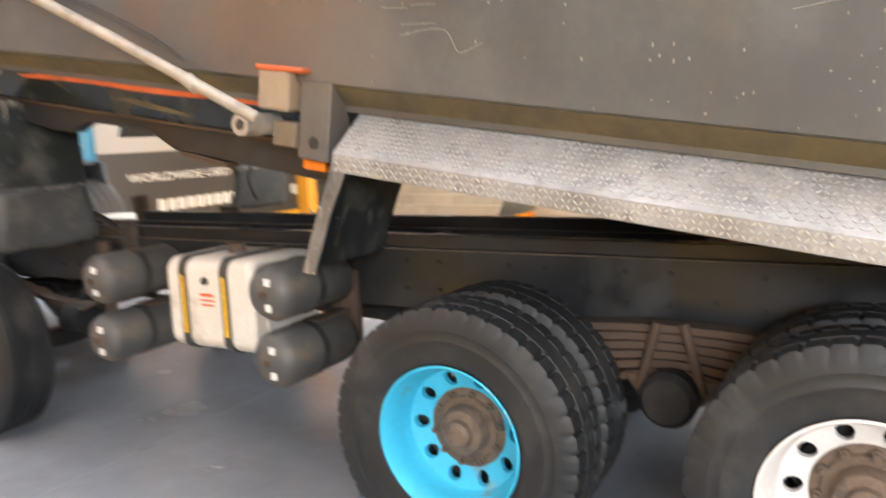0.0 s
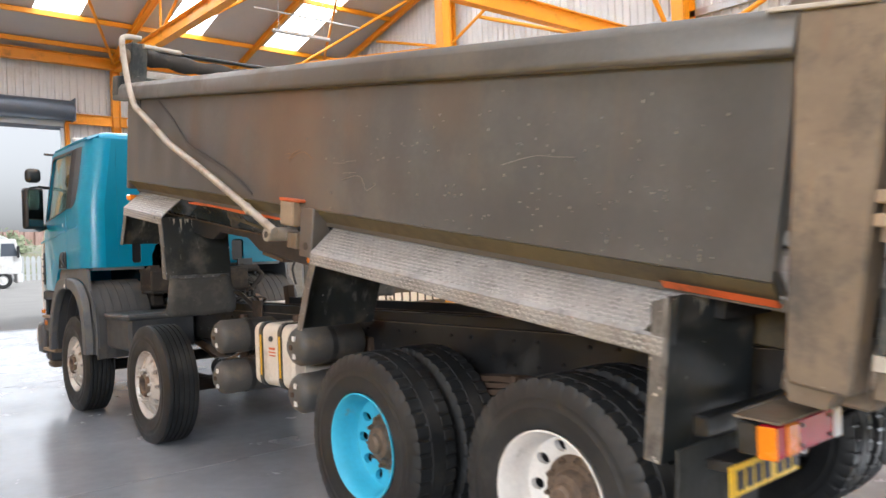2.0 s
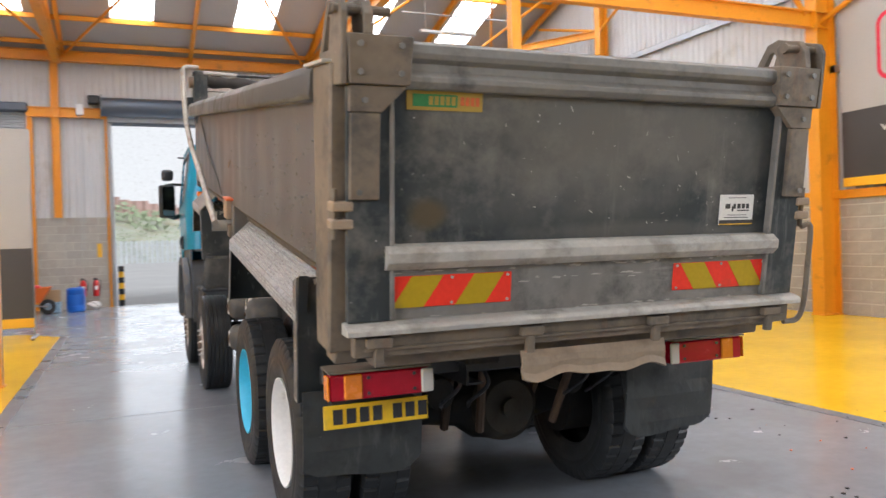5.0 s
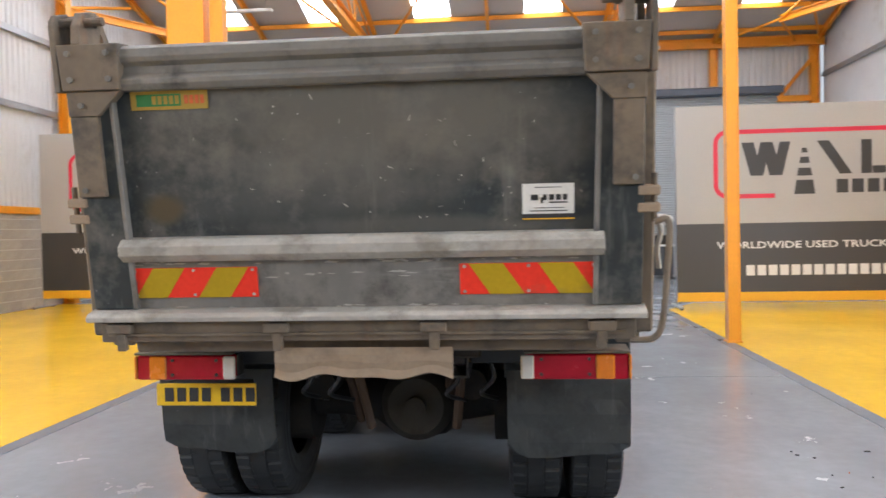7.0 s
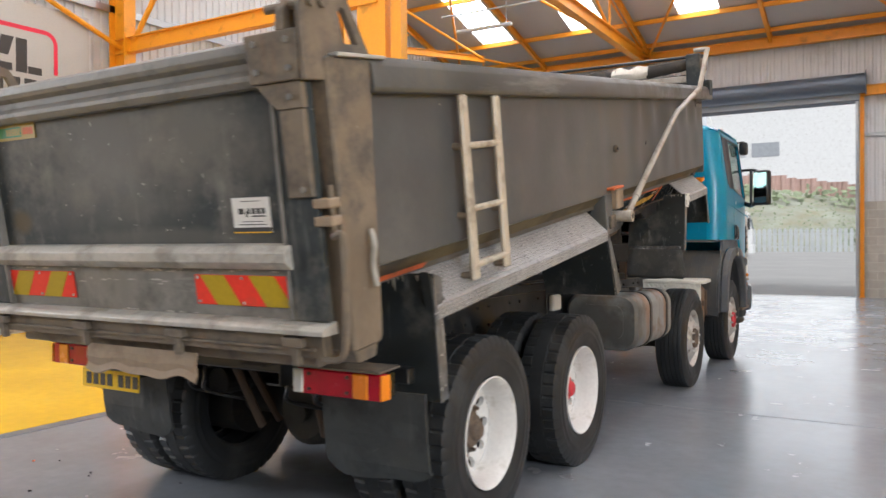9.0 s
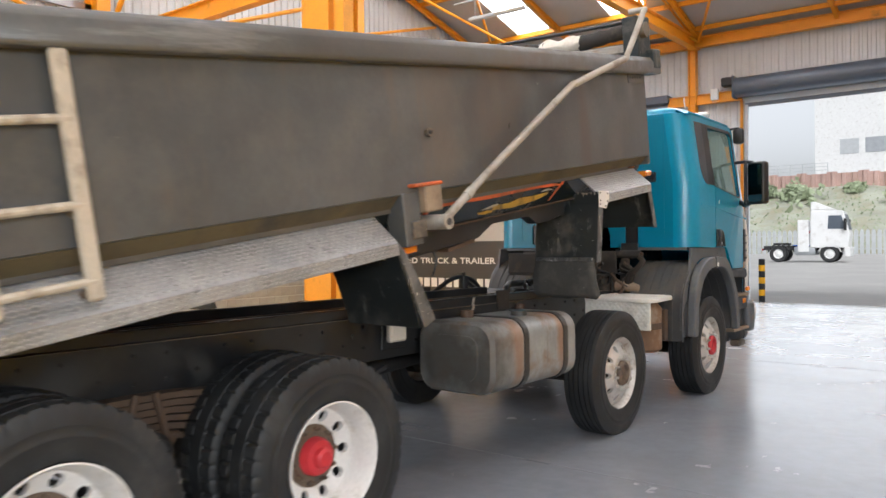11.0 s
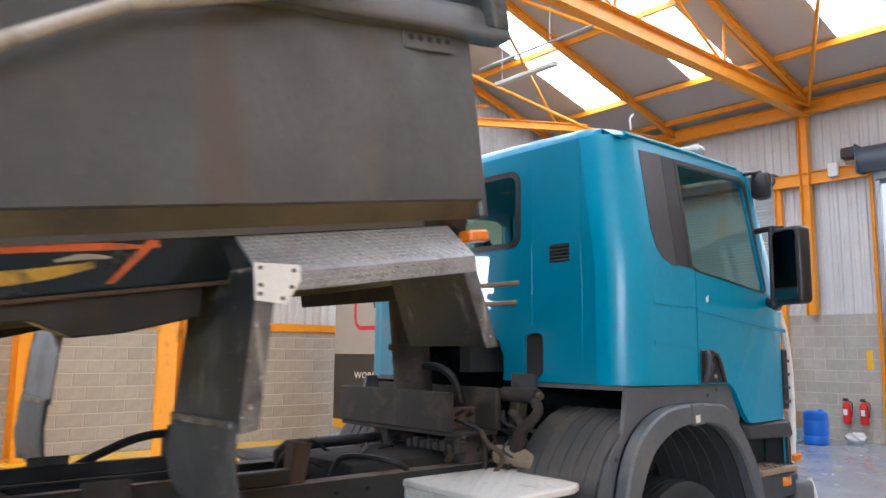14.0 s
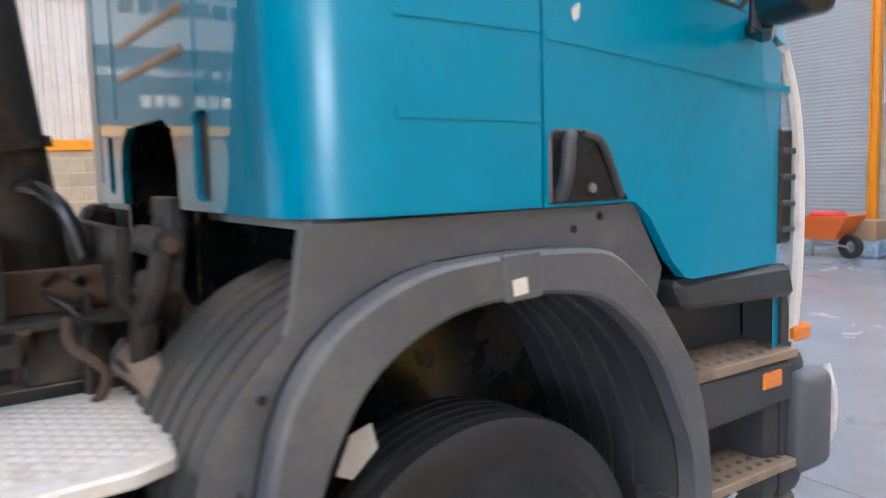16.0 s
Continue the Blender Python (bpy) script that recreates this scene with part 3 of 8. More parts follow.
for s, nm in ((1, "east"), (-1, "west")):
    b = cuboid(XW * s, (XW + 0.22) * s, YB, FILL_GAP[0], 0, 2.235)
    w = structure(part("wall_" + nm, cuboid(XW * s, (XW + 0.22) * s, FILL_GAP[1], YE + 0.2, 0, 2.235, bm=b), M_MORTAR), "blockwork side wall with pale mortar joints", "wall")
    for k, (y0, y1, z0) in enumerate(((YB, FILL_GAP[0], 2.24), (FILL_GAP[0], FILL_GAP[1], FILL_GAP[2]), (FILL_GAP[1], YE, 2.24))):
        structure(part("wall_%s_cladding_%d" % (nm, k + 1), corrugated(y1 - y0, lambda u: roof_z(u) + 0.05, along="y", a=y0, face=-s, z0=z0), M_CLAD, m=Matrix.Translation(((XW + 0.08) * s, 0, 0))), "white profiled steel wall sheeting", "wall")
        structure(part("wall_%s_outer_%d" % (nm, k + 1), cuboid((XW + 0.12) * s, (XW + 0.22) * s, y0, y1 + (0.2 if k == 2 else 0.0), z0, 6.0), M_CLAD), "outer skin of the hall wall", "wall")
    b = prism([(YB, 6.0), (YE + 0.2, 6.0), (YE + 0.2, roof_z(YE)), (RIDGE, roof_z(RIDGE)), (-5.0, roof_z(-5.0)), (YB, roof_z(YB))], "x", (XW + 0.12) * s, (XW + 0.22) * s)
    structure(part("wall_%s_gable" % nm, b, M_CLAD), "outer skin of the hall gable", "wall")
    for y0, y1 in ((YB, FILL_GAP[0]), (FILL_GAP[1], YE - 0.05)):
        structure(part("trim_%s_sill" % nm, cuboid((XW - 0.05) * s, (XW + 0.07) * s, y0, y1, 2.13, 2.29, 0.01), M_STEEL), "orange painted sill rail on the block wall", "rail")
    for z in (4.45, 6.1):
        structure(part("trim_%s_rail" % nm, cuboid((XW - 0.03) * s, (XW + 0.045) * s, YB, YE - 0.05, z, z + 0.15, 0.01), M_GALV), "galvanised sheeting rail on the wall", "rail")

# end wall with the open door and two closed shutters
DX0, DX1, DZ = -2.33, 2.20, 5.36
S1, S2 = (4.28, 8.95), (-9.0, -4.44)
holes = [[(DX0, -0.01), (DX1, -0.01), (DX1, DZ), (DX0, DZ)]]
bm = bmesh.new()
for x0, x1 in ((-XW, S2[0]), (S2[1], DX0), (DX1, S1[0]), (S1[1], XW)):
    cuboid(x0, x1, YE, YE + 0.22, 0, 2.62, bm=bm)
structure(part("wall_north", bm, M_MORTAR), "blockwork piers of the end wall", "wall")


def clad_x(x0, x1, z0, z1):
    b = corrugated(x1 - x0, lambda u: z1, along="x", a=x0, face=-1, z0=z0)
    for v in b.verts:
        v.co.y += YE + 0.06
    cuboid(x0, x1, YE + 0.1, YE + 0.2, z0, z1, bm=b)
    return b


for k, (x0, x1, z0, z1) in enumerate(((-XW, XW, 5.85, 7.45), (-XW, S2[0], 2.62, 5.85), (S2[1], DX0, 2.62, 5.85), (DX1, S1[0], 2.62, 5.85), (S1[1], XW, 2.62, 5.85))):
    structure(part("wall_north_cladding_%d" % (k + 1), clad_x(x0, x1, z0, z1), M_CLAD), "white profiled steel sheeting of the end wall", "wall")
structure(part("wall_south", cuboid(-XW, XW, YB - 0.2, YB, 0, 7.6), M_CLAD), "plain pale wall at the back", "wall")

# closed shutters, each with its curtain of slats and rolled top
for k, (x0, x1) in enumerate((S1, S2)):
    d = thing("roller_shutter", "closed grey roller shutter door with narrow slats", "shutter", "roller shutters", ((x0 + x1) / 2, YE + 0.08, 0))
    h = (x1 - x0) / 2
    prof = []
    z = 0.0
    while z < 5.6:
        prof += [(0.0, z), (-0.016, z + 0.018), (-0.016, z + 0.057), (0.0, z + 0.075)]
        z += 0.075
    prof += [(0.05, z), (0.05, 0.0)]
    part("curtain", prism(prof, "x", -h, h), M_SHUT, d)
    part("roll_cover", cuboid(-h - 0.05, h + 0.05, -0.34, 0.0, 5.62, 5.86, 0.03), M_SHUT_DARK, d)
    for sx in (-1, 1):
        part("guide", cuboid(sx * h - 0.05, sx * h + 0.05, -0.07, -0.02, 0, 5.62, 0.006), M_GALV, d)

# the open door: jamb guides, rolled-up shutter
d = thing("roller_shutter", "raised dark roller shutter above the open doorway", "shutter", "roller shutters", ((DX0 + DX1) / 2, YE, 0))
h = (DX1 - DX0) / 2
part("roll", rod((-h - 0.15, -0.28, 5.80), (h + 0.15, -0.28, 5.80), 0.27, 28), M_SHUT_DARK, d, smooth=True)
part("bottom_bar", cuboid(-h, h, -0.03, 0.03, 5.30, 5.42, 0.01), M_SHUT_DARK, d)
part("curtain", cuboid(-h, h, -0.06, -0.035, 5.4, 5.8, 0.005), M_SHUT, d)
for sx in (-1, 1):
    part("guide", cuboid(sx * h - (0.09 if sx > 0 else 0.0), sx * h + (0.0 if sx > 0 else 0.09), -0.06, 0.05, 0, 5.36, 0.006), M_GALV, d)
    part("bracket", cuboid(sx * (h + 0.15), sx * (h + 0.18), -0.57, 0.05, 5.50, 6.1, 0.005), M_SHUT_DARK, d)
part("motor", cuboid(-h - 0.52, -h - 0.2, -0.42, -0.15, 5.86, 6.10, 0.03), M_BLACK, d)

# steel frame
def i_beam(a, z, depth, width, flange=0.02, web=0.012, up=(0, 0, 1)):
    """An I section from a to z."""
    a, z = Vector(a), Vector(z)
    d = (z - a).normalized()
    side = d.cross(Vector(up)).normalized()
    v = side.cross(d).normalized()
    o, h, f, w = bmesh.new(), depth / 2, flange, web / 2
    W = width / 2
    pts = [(-W, -h), (W, -h), (W, -h + f), (w, -h + f), (w, h - f), (W, h - f), (W, h), (-W, h), (-W, h - f), (-w, h - f), (-w, -h + f), (-W, -h + f)]
    lo = [o.verts.new(a + side * p + v * q) for p, q in pts]
    hi = [o.verts.new(z + side * p + v * q) for p, q in pts]
    for i in range(12):
        o.faces.new((lo[i], lo[(i + 1) % 12], hi[(i + 1) % 12], hi[i]))
    for r in (lo, hi):
        for q in ((0, 1, 2, 11), (11, 2, 3, 10), (10, 3, 4, 9), (9, 4, 5, 8), (8, 5, 6, 7)):
            o.faces.new([r[i] for i in q])
    return o


def column(x, y, w, dp, z1, nm="column", label="orange painted steel column on a base plate", z0=0.0):
    c = thing(nm, label, "column", "hall columns", (x, y, z0))
    part("shaft", i_beam((0, 0, 0), (0, 0, z1 - z0), w, dp, 0.02, 0.014, up=(1, 0, 0)), M_STEEL, c)
    if z0 == 0:
        part("base_plate", cuboid(-w / 2 - 0.02, w / 2 + 0.02, -dp / 2 - 0.02, dp / 2 + 0.02, 0.004, 0.024), M_STEEL, c)
    return c


def boxed(c, w, dp):
    """Closes the open sides of a column with plates, set back a little."""
    for s in (-1, 1):
        part("side_plate", cuboid(-w / 2 + 0.021, w / 2 - 0.021, s * (dp / 2 - 0.018), s * (dp / 2 - 0.006), 0.025, 9.85), M_STEEL, c)


boxed(column(-3.93, 7.50, 0.54, 0.30, 9.9, label="wide orange steel column on the yellow floor edge"), 0.54, 0.30)
boxed(column(-3.48, 7.46, 0.19, 0.18, 9.9, label="slim orange steel post beside the wide column"), 0.19, 0.18)
boxed(column(3.57, 7.35, 0.16, 0.16, 9.9, label="slim orange steel post on the yellow floor edge"), 0.16, 0.16)
for s in (-1, 1):
    for y in (-5.0, 7.4):
        column(s * (XW - 0.24), y, 0.46, 0.26, roof_z(y) - 0.3)
column(-3.70, YE - 0.16, 0.21, 0.2, 7.05, z0=2.62, label="orange steel column above the block pier")
column(3.54, YE - 0.16, 0.21, 0.2, 7.05, z0=2.62, label="orange steel column above the block pier")
column(-4.36, YE - 0.1, 0.15, 0.13, 5.48, label="orange steel door post")
column(4.20, YE - 0.1, 0.13, 0.13, 5.48, label="orange steel door post")
column(2.27, YE - 0.07, 0.10, 0.10, 5.48, label="orange steel door post")
column(-2.40, YE - 0.07, 0.06, 0.08, 5.48, label="orange steel door post")
for x in (-9.9, -6.9, 6.9, 9.9):
    column(x, YE - 0.16, 0.24, 0.2, 7.05, z0=5.9 if abs(x) < 8 else 2.62)


def beam(a, z, depth, width, label="orange painted steel beam", nm="beam"):
    return tagged(part(nm, i_beam(a, z, depth, width), M_STEEL), label, "beam", kind="structure")


beam((-XW, YE - 0.25, 7.20), (XW, YE - 0.25, 7.20), 0.30, 0.2, nm="trim_eaves_beam")
beam((-4.44, YE - 0.14, 5.62), (-2.36, YE - 0.14, 5.62), 0.28, 0.14, nm="trim_lintel_beam_1")
beam((2.22, YE - 0.14, 5.62), (4.27, YE - 0.14, 5.62), 0.28, 0.14, nm="trim_lintel_beam_2")
for k, x in enumerate((-3.62, 3.57)):
    beam((x, YE - 0.1, 7.19), (x, 7.35, 7.19), 0.34, 0.22, nm="trim_girder_%d" % (k + 1))
    beam((x, 7.35, 7.19), (x, -5.0, 7.19), 0.34, 0.22, nm="trim_girder_%d" % (k + 3))
for k, (x0, x1) in enumerate(((-XW + 0.1, -3.8), (3.62, XW - 0.1))):
    beam((x0, 7.4, 5.42), (x1, 7.4, 5.42), 0.30, 0.16, nm="trim_tie_beam_%d" % (k + 1))
beam((-3.22, 7.35, 5.5), (3.62, 7.35, 8.6), 0.12, 0.1, nm="trim_brace_1")
for k, (x, s) in enumerate(((-3.62, -1), (3.57, 1))):
    # lattice above each girder, up to the rafter
    bm = bmesh.new()
    ys = [YE - 0.2, 17.9, 14.4, 10.9, 7.5]
    for i, y in enumerate(ys[1:]):
        rod((x, y, 7.30), (x, y, roof_z(y) - 0.2), 0.035, 6, bm)
        rod((x, ys[i], 7.30), (x, y, roof_z(y) - 0.2), 0.035, 6, bm)
    structure(part("trim_lattice_%d" % (k + 1), bm, M_STEEL), "thin orange lattice bars of the roof truss", "truss")
for k, x in enumerate((-10.0, -6.9, -3.45, 0.0, 3.45, 6.9, 10.0)):
    for j, (y0, y1) in enumerate(((YE, RIDGE), (-5.0, RIDGE))):
        beam((x, y0, roof_z(y0) - 0.17), (x, y1, roof_z(y1) - 0.17), 0.16, 0.1, nm="trim_rafter_%d" % (k * 2 + j + 1))
PURLINS = [20.85, 19.55, 17.0, 14.4, 11.8, 9.5, 5.4, 3.2, 1.0, -1.2, -3.2]
for k, y in enumerate(PURLINS):
    structure(part("trim_purlin_%d" % (k + 1), cuboid(-XW, XW, y - 0.04, y + 0.04, roof_z(y) - 0.14, roof_z(y) - 0.02), M_STEEL), "orange steel purlin under the roof", "purlin")
# wind braces in the roof plane and at the side walls
for k, (a, z) in enumerate((((-3.45, 21.1), (0.0, 14.4)), ((3.45, 21.1), (6.8, 14.4)), ((-6.8, 14.4), (-3.45, 21.1)), ((0.0, 14.4), (3.45, 21.1)), ((-10.0, 21.1), (-6.8, 14.4)), ((10.0, 21.1), (6.8, 14.4)))):
    structure(part("trim_roof_brace_%d" % (k + 1), rod((a[0], a[1], roof_z(a[1]) - 0.3), (z[0], z[1], roof_z(z[1]) - 0.3), 0.04, 8), M_STEEL), "thin orange wind brace under the roof", "brace")
for k, s in enumerate((-1, 1)):
    for j, (y0, y1) in enumerate(((7.4, 13.2), (7.4, 1.5))):
        structure(part("trim_wall_brace_%d" % (2 * k + j + 1), rod((s * (XW - 0.2), y0, 5.4), (s * (XW - 0.2), y1, 7.6), 0.05, 8), M_STEEL), "orange diagonal brace at the wall", "brace")
    for j, x in enumerate((9.6, 4.4)):
        structure(part("trim_knee_%d" % (2 * k + j + 1), rod((s * x, 7.4, 5.5), (s * (x + (0.9 if j else -0.9)), 7.4, 6.6), 0.05, 8), M_STEEL), "orange knee brace", "brace")
# corner struts between the side walls and the eaves of the end wall, with their thin ties
for k, s in enumerate((-1, 1)):
    column(s * (XW - 0.2), 14.4, 0.26, 0.24, roof_z(14.4) - 0.3)
    beam((s * 10.0, 14.4, 7.05), (s * 8.35, 19.6, 7.45), 0.20, 0.12, nm="trim_corner_strut_%d" % (k + 1))
    for j, (a, z) in enumerate((((8.35, 19.6, 7.40), (9.3, 21.2, 7.2)), ((8.35, 19.6, 7.45), (9.95, 10.8, 9.3)), ((8.35, 19.6, 7.45), (7.0, 21.2, 7.2)), ((9.95, 14.4, 7.1), (9.95, 11.0, 8.6)), ((9.95, 14.4, 7.1), (9.95, 17.6, 8.0)))):
        structure(part("trim_corner_tie_%d" % (5 * k + j + 1), rod((s * a[0], *a[1:]), (s * z[0], *z[1:]), 0.04, 8), M_STEEL), "thin orange tie of the roof corner", "brace")
# diagonal knees beside the end wall columns
for k, (x, dx) in enumerate(((-9.9, 1.0), (9.9, -1.0))):
    beam((x, YE - 0.2, 6.75), (x + dx, YE - 0.2, 5.55), 0.1, 0.1, nm="trim_knee_%d" % (k + 5))
    beam((x, YE - 0.2, 5.45), (x + dx * 1.1, YE - 0.2, 5.45), 0.18, 0.12, nm="trim_corner_beam_%d" % (k + 1))

# roof lining in one mesh, open where the rooflights lie
SKY_X = [-7.80, -4.80, -1.62, 1.62, 4.80, 7.80]
SKY_W = 0.54
bands = [(YE + 0.3, 19.55), (19.55, 9.0), (9.0, RIDGE), (RIDGE, 5.6), (5.6, -3.0), (-3.0, -5.0), (-5.0, YB - 0.2)]
bm = bmesh.new()
lights = []
for j, (y0, y1) in enumerate(bands):
    cuts = [(-XW - 0.3, XW + 0.3)]
    if j in (1, 4):
        xs = [-XW - 0.3] + [v for x in SKY_X for v in (x - SKY_W, x + SKY_W)] + [XW + 0.3]
        cuts = list(zip(xs[0::2], xs[1::2]))
        lights += [(x, y0, y1) for x in SKY_X]
    for x0, x1 in cuts:
        prism([(y0, roof_z(y0)), (y1, roof_z(y1)), (y1, roof_z(y1) + 0.12), (y0, roof_z(y0) + 0.12)], "x", x0, x1, bm)
structure(part("ceiling", bm, M_ROOF), "pale grey roof lining sheets", "roof")
for k, (x, y0, y1) in enumerate(lights):
    b = prism([(y0, roof_z(y0) + 0.03), (y1, roof_z(y1) + 0.03), (y1, roof_z(y1) + 0.06), (y0, roof_z(y0) + 0.06)], "x", x - SKY_W, x + SKY_W)
    structure(part("window_%d" % (k + 1), b, M_SKYLIGHT), "white translucent rooflight sheet", "rooflight")

# hanging strip light on a conduit
for k, (x, y, z) in enumerate(((-5.6, 14.35, 6.77), (5.65, 14.7, 6.77))):
    f = thing("strip_light", "unlit white fluorescent strip light hung from the roof", "light fitting", "strip lights", (x, y, z))
    part("housing", cuboid(-0.75, 0.75, -0.06, 0.06, 0, 0.07, 0.01), M_CLAD, f)
    part("conduit", rod((-1.2, 0, 0.47), (1.65, 0, 0.47), 0.022, 8), M_GALV, f)
    for dx in (-0.6, 0.6):
        part("hanger", rod((dx, 0, 0.06), (dx, 0, roof_z(y) - z + 0.02), 0.008, 6), M_GALV, f)


# ---- banners: grey above, dark below, a yellow foot, a printed mark of plain shapes ----
def banner(at, rz, w, h, wall=False):
    b = thing("banner", "grey and black printed advertising banner " + ("fixed to the side wall" if wall else "standing on the yellow floor"), "banner", "banners", at, rz)
    k = h / 3.78

    def pl(u, v, d):
        return Vector((u, -d, v))
    z1 = 0.17 * k
    part("dark_panel", cuboid(0, w, 0, 0.03, 0.18 * k, 1.51 * k, 0.0), M_BAN_DARK, b)
    part("grey_panel", cuboid(0, w, 0, 0.03, 1.51 * k, h, 0.0), M_BAN_GREY, b)
    part("yellow_strip", cuboid(0, w, -0.004, 0.034, 0.0, 0.18 * k, 0.0), M_BAN_YEL, b)
    # red frame: an open bracket with round corners
    x0, x1, za, zb, t = 0.115 * w, 0.90 * w, 2.03 * k, 3.27 * k, 0.085 * k
    r = 0.22 * k
    path = [(0.285 * w, za)] + [(x0 + r - r * math.sin(radians(a)), za + r - r * math.cos(radians(a))) for a in range(0, 91, 15)]
    path += [(x0 + r - r * math.cos(radians(a)), zb - r + r * math.sin(radians(a))) for a in range(0, 91, 15)]
    path += [(x1 - r + r * math.sin(radians(a)), zb - r + r * math.cos(radians(a))) for a in range(0, 91, 15)]
    path += [(x1, za + 0.45 * k)]
    bm = bmesh.new()
    prev = None
    for i, p in enumerate(path):
        d = Vector(path[min(i + 1, len(path) - 1)]) - Vector(path[max(i - 1, 0)])
        n = Vector((-d.y, d.x)).normalized() * t / 2
        cur = [bm.verts.new(pl(p[0] + n.x, p[1] + n.y, 0.004)), bm.verts.new(pl(p[0] - n.x, p[1] - n.y, 0.004))]
        if prev:
            bm.faces.new((prev[0], prev[1], cur[1], cur[0]))
        prev = cur
    part("red_frame", bm, M_BAN_RED, b)
    # the mark: slanted and upright bars, no letters
    bm = bmesh.new()

    laid = []

    def bar(pts, material=M_BAN_INK):
        q, d = bmesh.new(), 0.004 + 0.0007 * (len(laid) % 5)
        laid.append(d)
        q.faces.new([q.verts.new(pl(u * w, v * k, d)) for u, v in pts])
        part("printed_bar", q, material, b)
    for u in (0.19, 0.245):
        bar([(u, 3.06), (u + 0.035, 3.06), (u + 0.06, 2.42), (u + 0.025, 2.42)])
        bar([(u + 0.062, 2.42), (u + 0.03, 2.42), (u + 0.055, 3.06), (u + 0.085, 3.06)])
    bar([(0.405, 3.06), (0.44, 3.06), (0.505, 2.42), (0.47, 2.42)])
    for v0, v1, g in ((2.05, 2.32, 0.030), (2.40, 2.55, 0.022), (2.64, 2.76, 0.015), (2.84, 2.93, 0.009)):
        bar([(0.37 - g, v0), (0.37 + g, v0), (0.37 + g * 0.8, v1), (0.37 - g * 0.8, v1)])
    for u in (0.53, 0.62, 0.71, 0.79):
        bar([(u, 2.42), (u + 0.03, 2.42), (u + 0.03, 3.06), (u, 3.06)])
        bar([(u + 0.032, 2.42), (u + 0.07, 2.42), (u + 0.07, 2.56), (u + 0.032, 2.56)])
    for u in (0.655, 0.74):
        bar([(u, 2.7), (u + 0.03, 2.7), (u + 0.045, 3.06), (u + 0.012, 3.06)])
    for i in range(9):
        u = 0.46 + i * 0.044
        bar([(u, 2.06), (u + 0.033, 2.06), (u + 0.033, 2.32), (u, 2.32)])
    tagged(part("lettering", lettering("WORLDWIDE USED TRUCK & TRAILER SALES", 0.135 * k, 0.79 * w, lambda u, v, d: pl(u + 0.115 * w, v + 1.02 * k, 0.004)), M_BAN_WHITE, b), kind="stuff")
    bm = bmesh.new()
    for i in range(19):
        if i != 15:
            u = 0.20 + i * 0.0325
            bar([(u, 0.50), (u + 0.025, 0.50), (u + 0.025, 0.70), (u, 0.70)], M_BAN_WHITE)
    if not wall:
        for u in (0.0, w):
            part("upright", rod((u, 0.05, -at[2] + 0.06), (u, 0.05, h), 0.022, 8), M_GALV, b)
            part("foot", cuboid(u - 0.04, u + 0.04, -0.38, 0.42, -at[2] + 0.03, -at[2] + 0.07, 0.01), M_GALV, b)
        for u in (0.0, w):
            for dy in (-0.34, 0.38):
                part("castor", rod((u - 0.02, dy, -at[2] + 0.034), (u + 0.02, dy, -at[2] + 0.034), 0.03, 10), M_BLACK, b)
    return b


banner((3.76, 11.75, 0.13), 0, 6.35, 3.70)
banner((-9.95, 13.2, 0.22), 0, 6.35, 3.70)
banner((XW - 0.13, 7.08, 2.33), -90, 6.7, 3.36, wall=True)
banner((-XW + 0.13, 0.05, 2.33), 90, 6.7, 3.50, wall=True)


# ---- small things along the end wall ----
def extinguisher(x, y):
    e = thing("fire_extinguisher", "red fire extinguisher hung on the block wall", "extinguisher", "fire extinguishers", (x, y, 0.35))
    part("cylinder", lathe([(0, 0.0), (0.0, 0.07), (0.02, 0.08), (0.38, 0.08), (0.44, 0.05), (0.46, 0.02), (0.46, 0.0)], 20, "z"), M_RED, e, smooth=True)
    part("handle", cuboid(-0.07, 0.03, -0.015, 0.015, 0.46, 0.52, 0.005), M_BLACK, e)
    part("hose", tube(smooth_path([(0.03, 0, 0.48), (0.12, -0.02, 0.40), (0.10, -0.03, 0.15)]), 0.012, 6), M_BLACK, e)
    part("label", cuboid(-0.04, 0.04, -0.084, -0.078, 0.18, 0.3), M_WHITE, e)
    part("bracket", cuboid(-0.03, 0.03, 0.075, 0.13, 0.3, 0.36), M_GALV, e)


extinguisher(-2.79, YE - 0.14)
extinguisher(-3.13, YE - 0.14)
d = thing("plastic_drum", "blue plastic drum standing on the floor", "drum", at=(-3.27, YE - 1.3, 0))
part("barrel", lathe([(0, 0), (0, 0.20), (0.03, 0.225), (0.16, 0.235), (0.18, 0.225), (0.21, 0.235), (0.45, 0.235), (0.48, 0.225), (0.50, 0.235), (0.62, 0.225), (0.66, 0.17), (0.66, 0.0)], 28, "z"), M_BLUE, d, smooth=True)
part("cap", rod((0.1, 0, 0.65), (0.1, 0, 0.69), 0.045, 14), M_BLUE, d)
c = thing("cardboard_box", "brown cardboard box on a pack of bottles", "box", at=(-3.86, YE - 1.2, 0))
part("bottle_pack", cuboid(-0.22, 0.22, -0.16, 0.16, 0, 0.3, 0.03), mat("bottle_pack_blue_white", (0.35, 0.5, 0.62), 0.25, var=0.3, scale=14, bump=0.1), c)
part("carton", cuboid(-0.24, 0.2, -0.17, 0.17, 0.30, 0.62, 0.005), M_CARD, c)
w = thing("wheelbarrow", "orange plastic wheelbarrow with a black wheel", "wheelbarrow", at=(-4.38, YE - 1.65, 0))
b = bmesh.new()
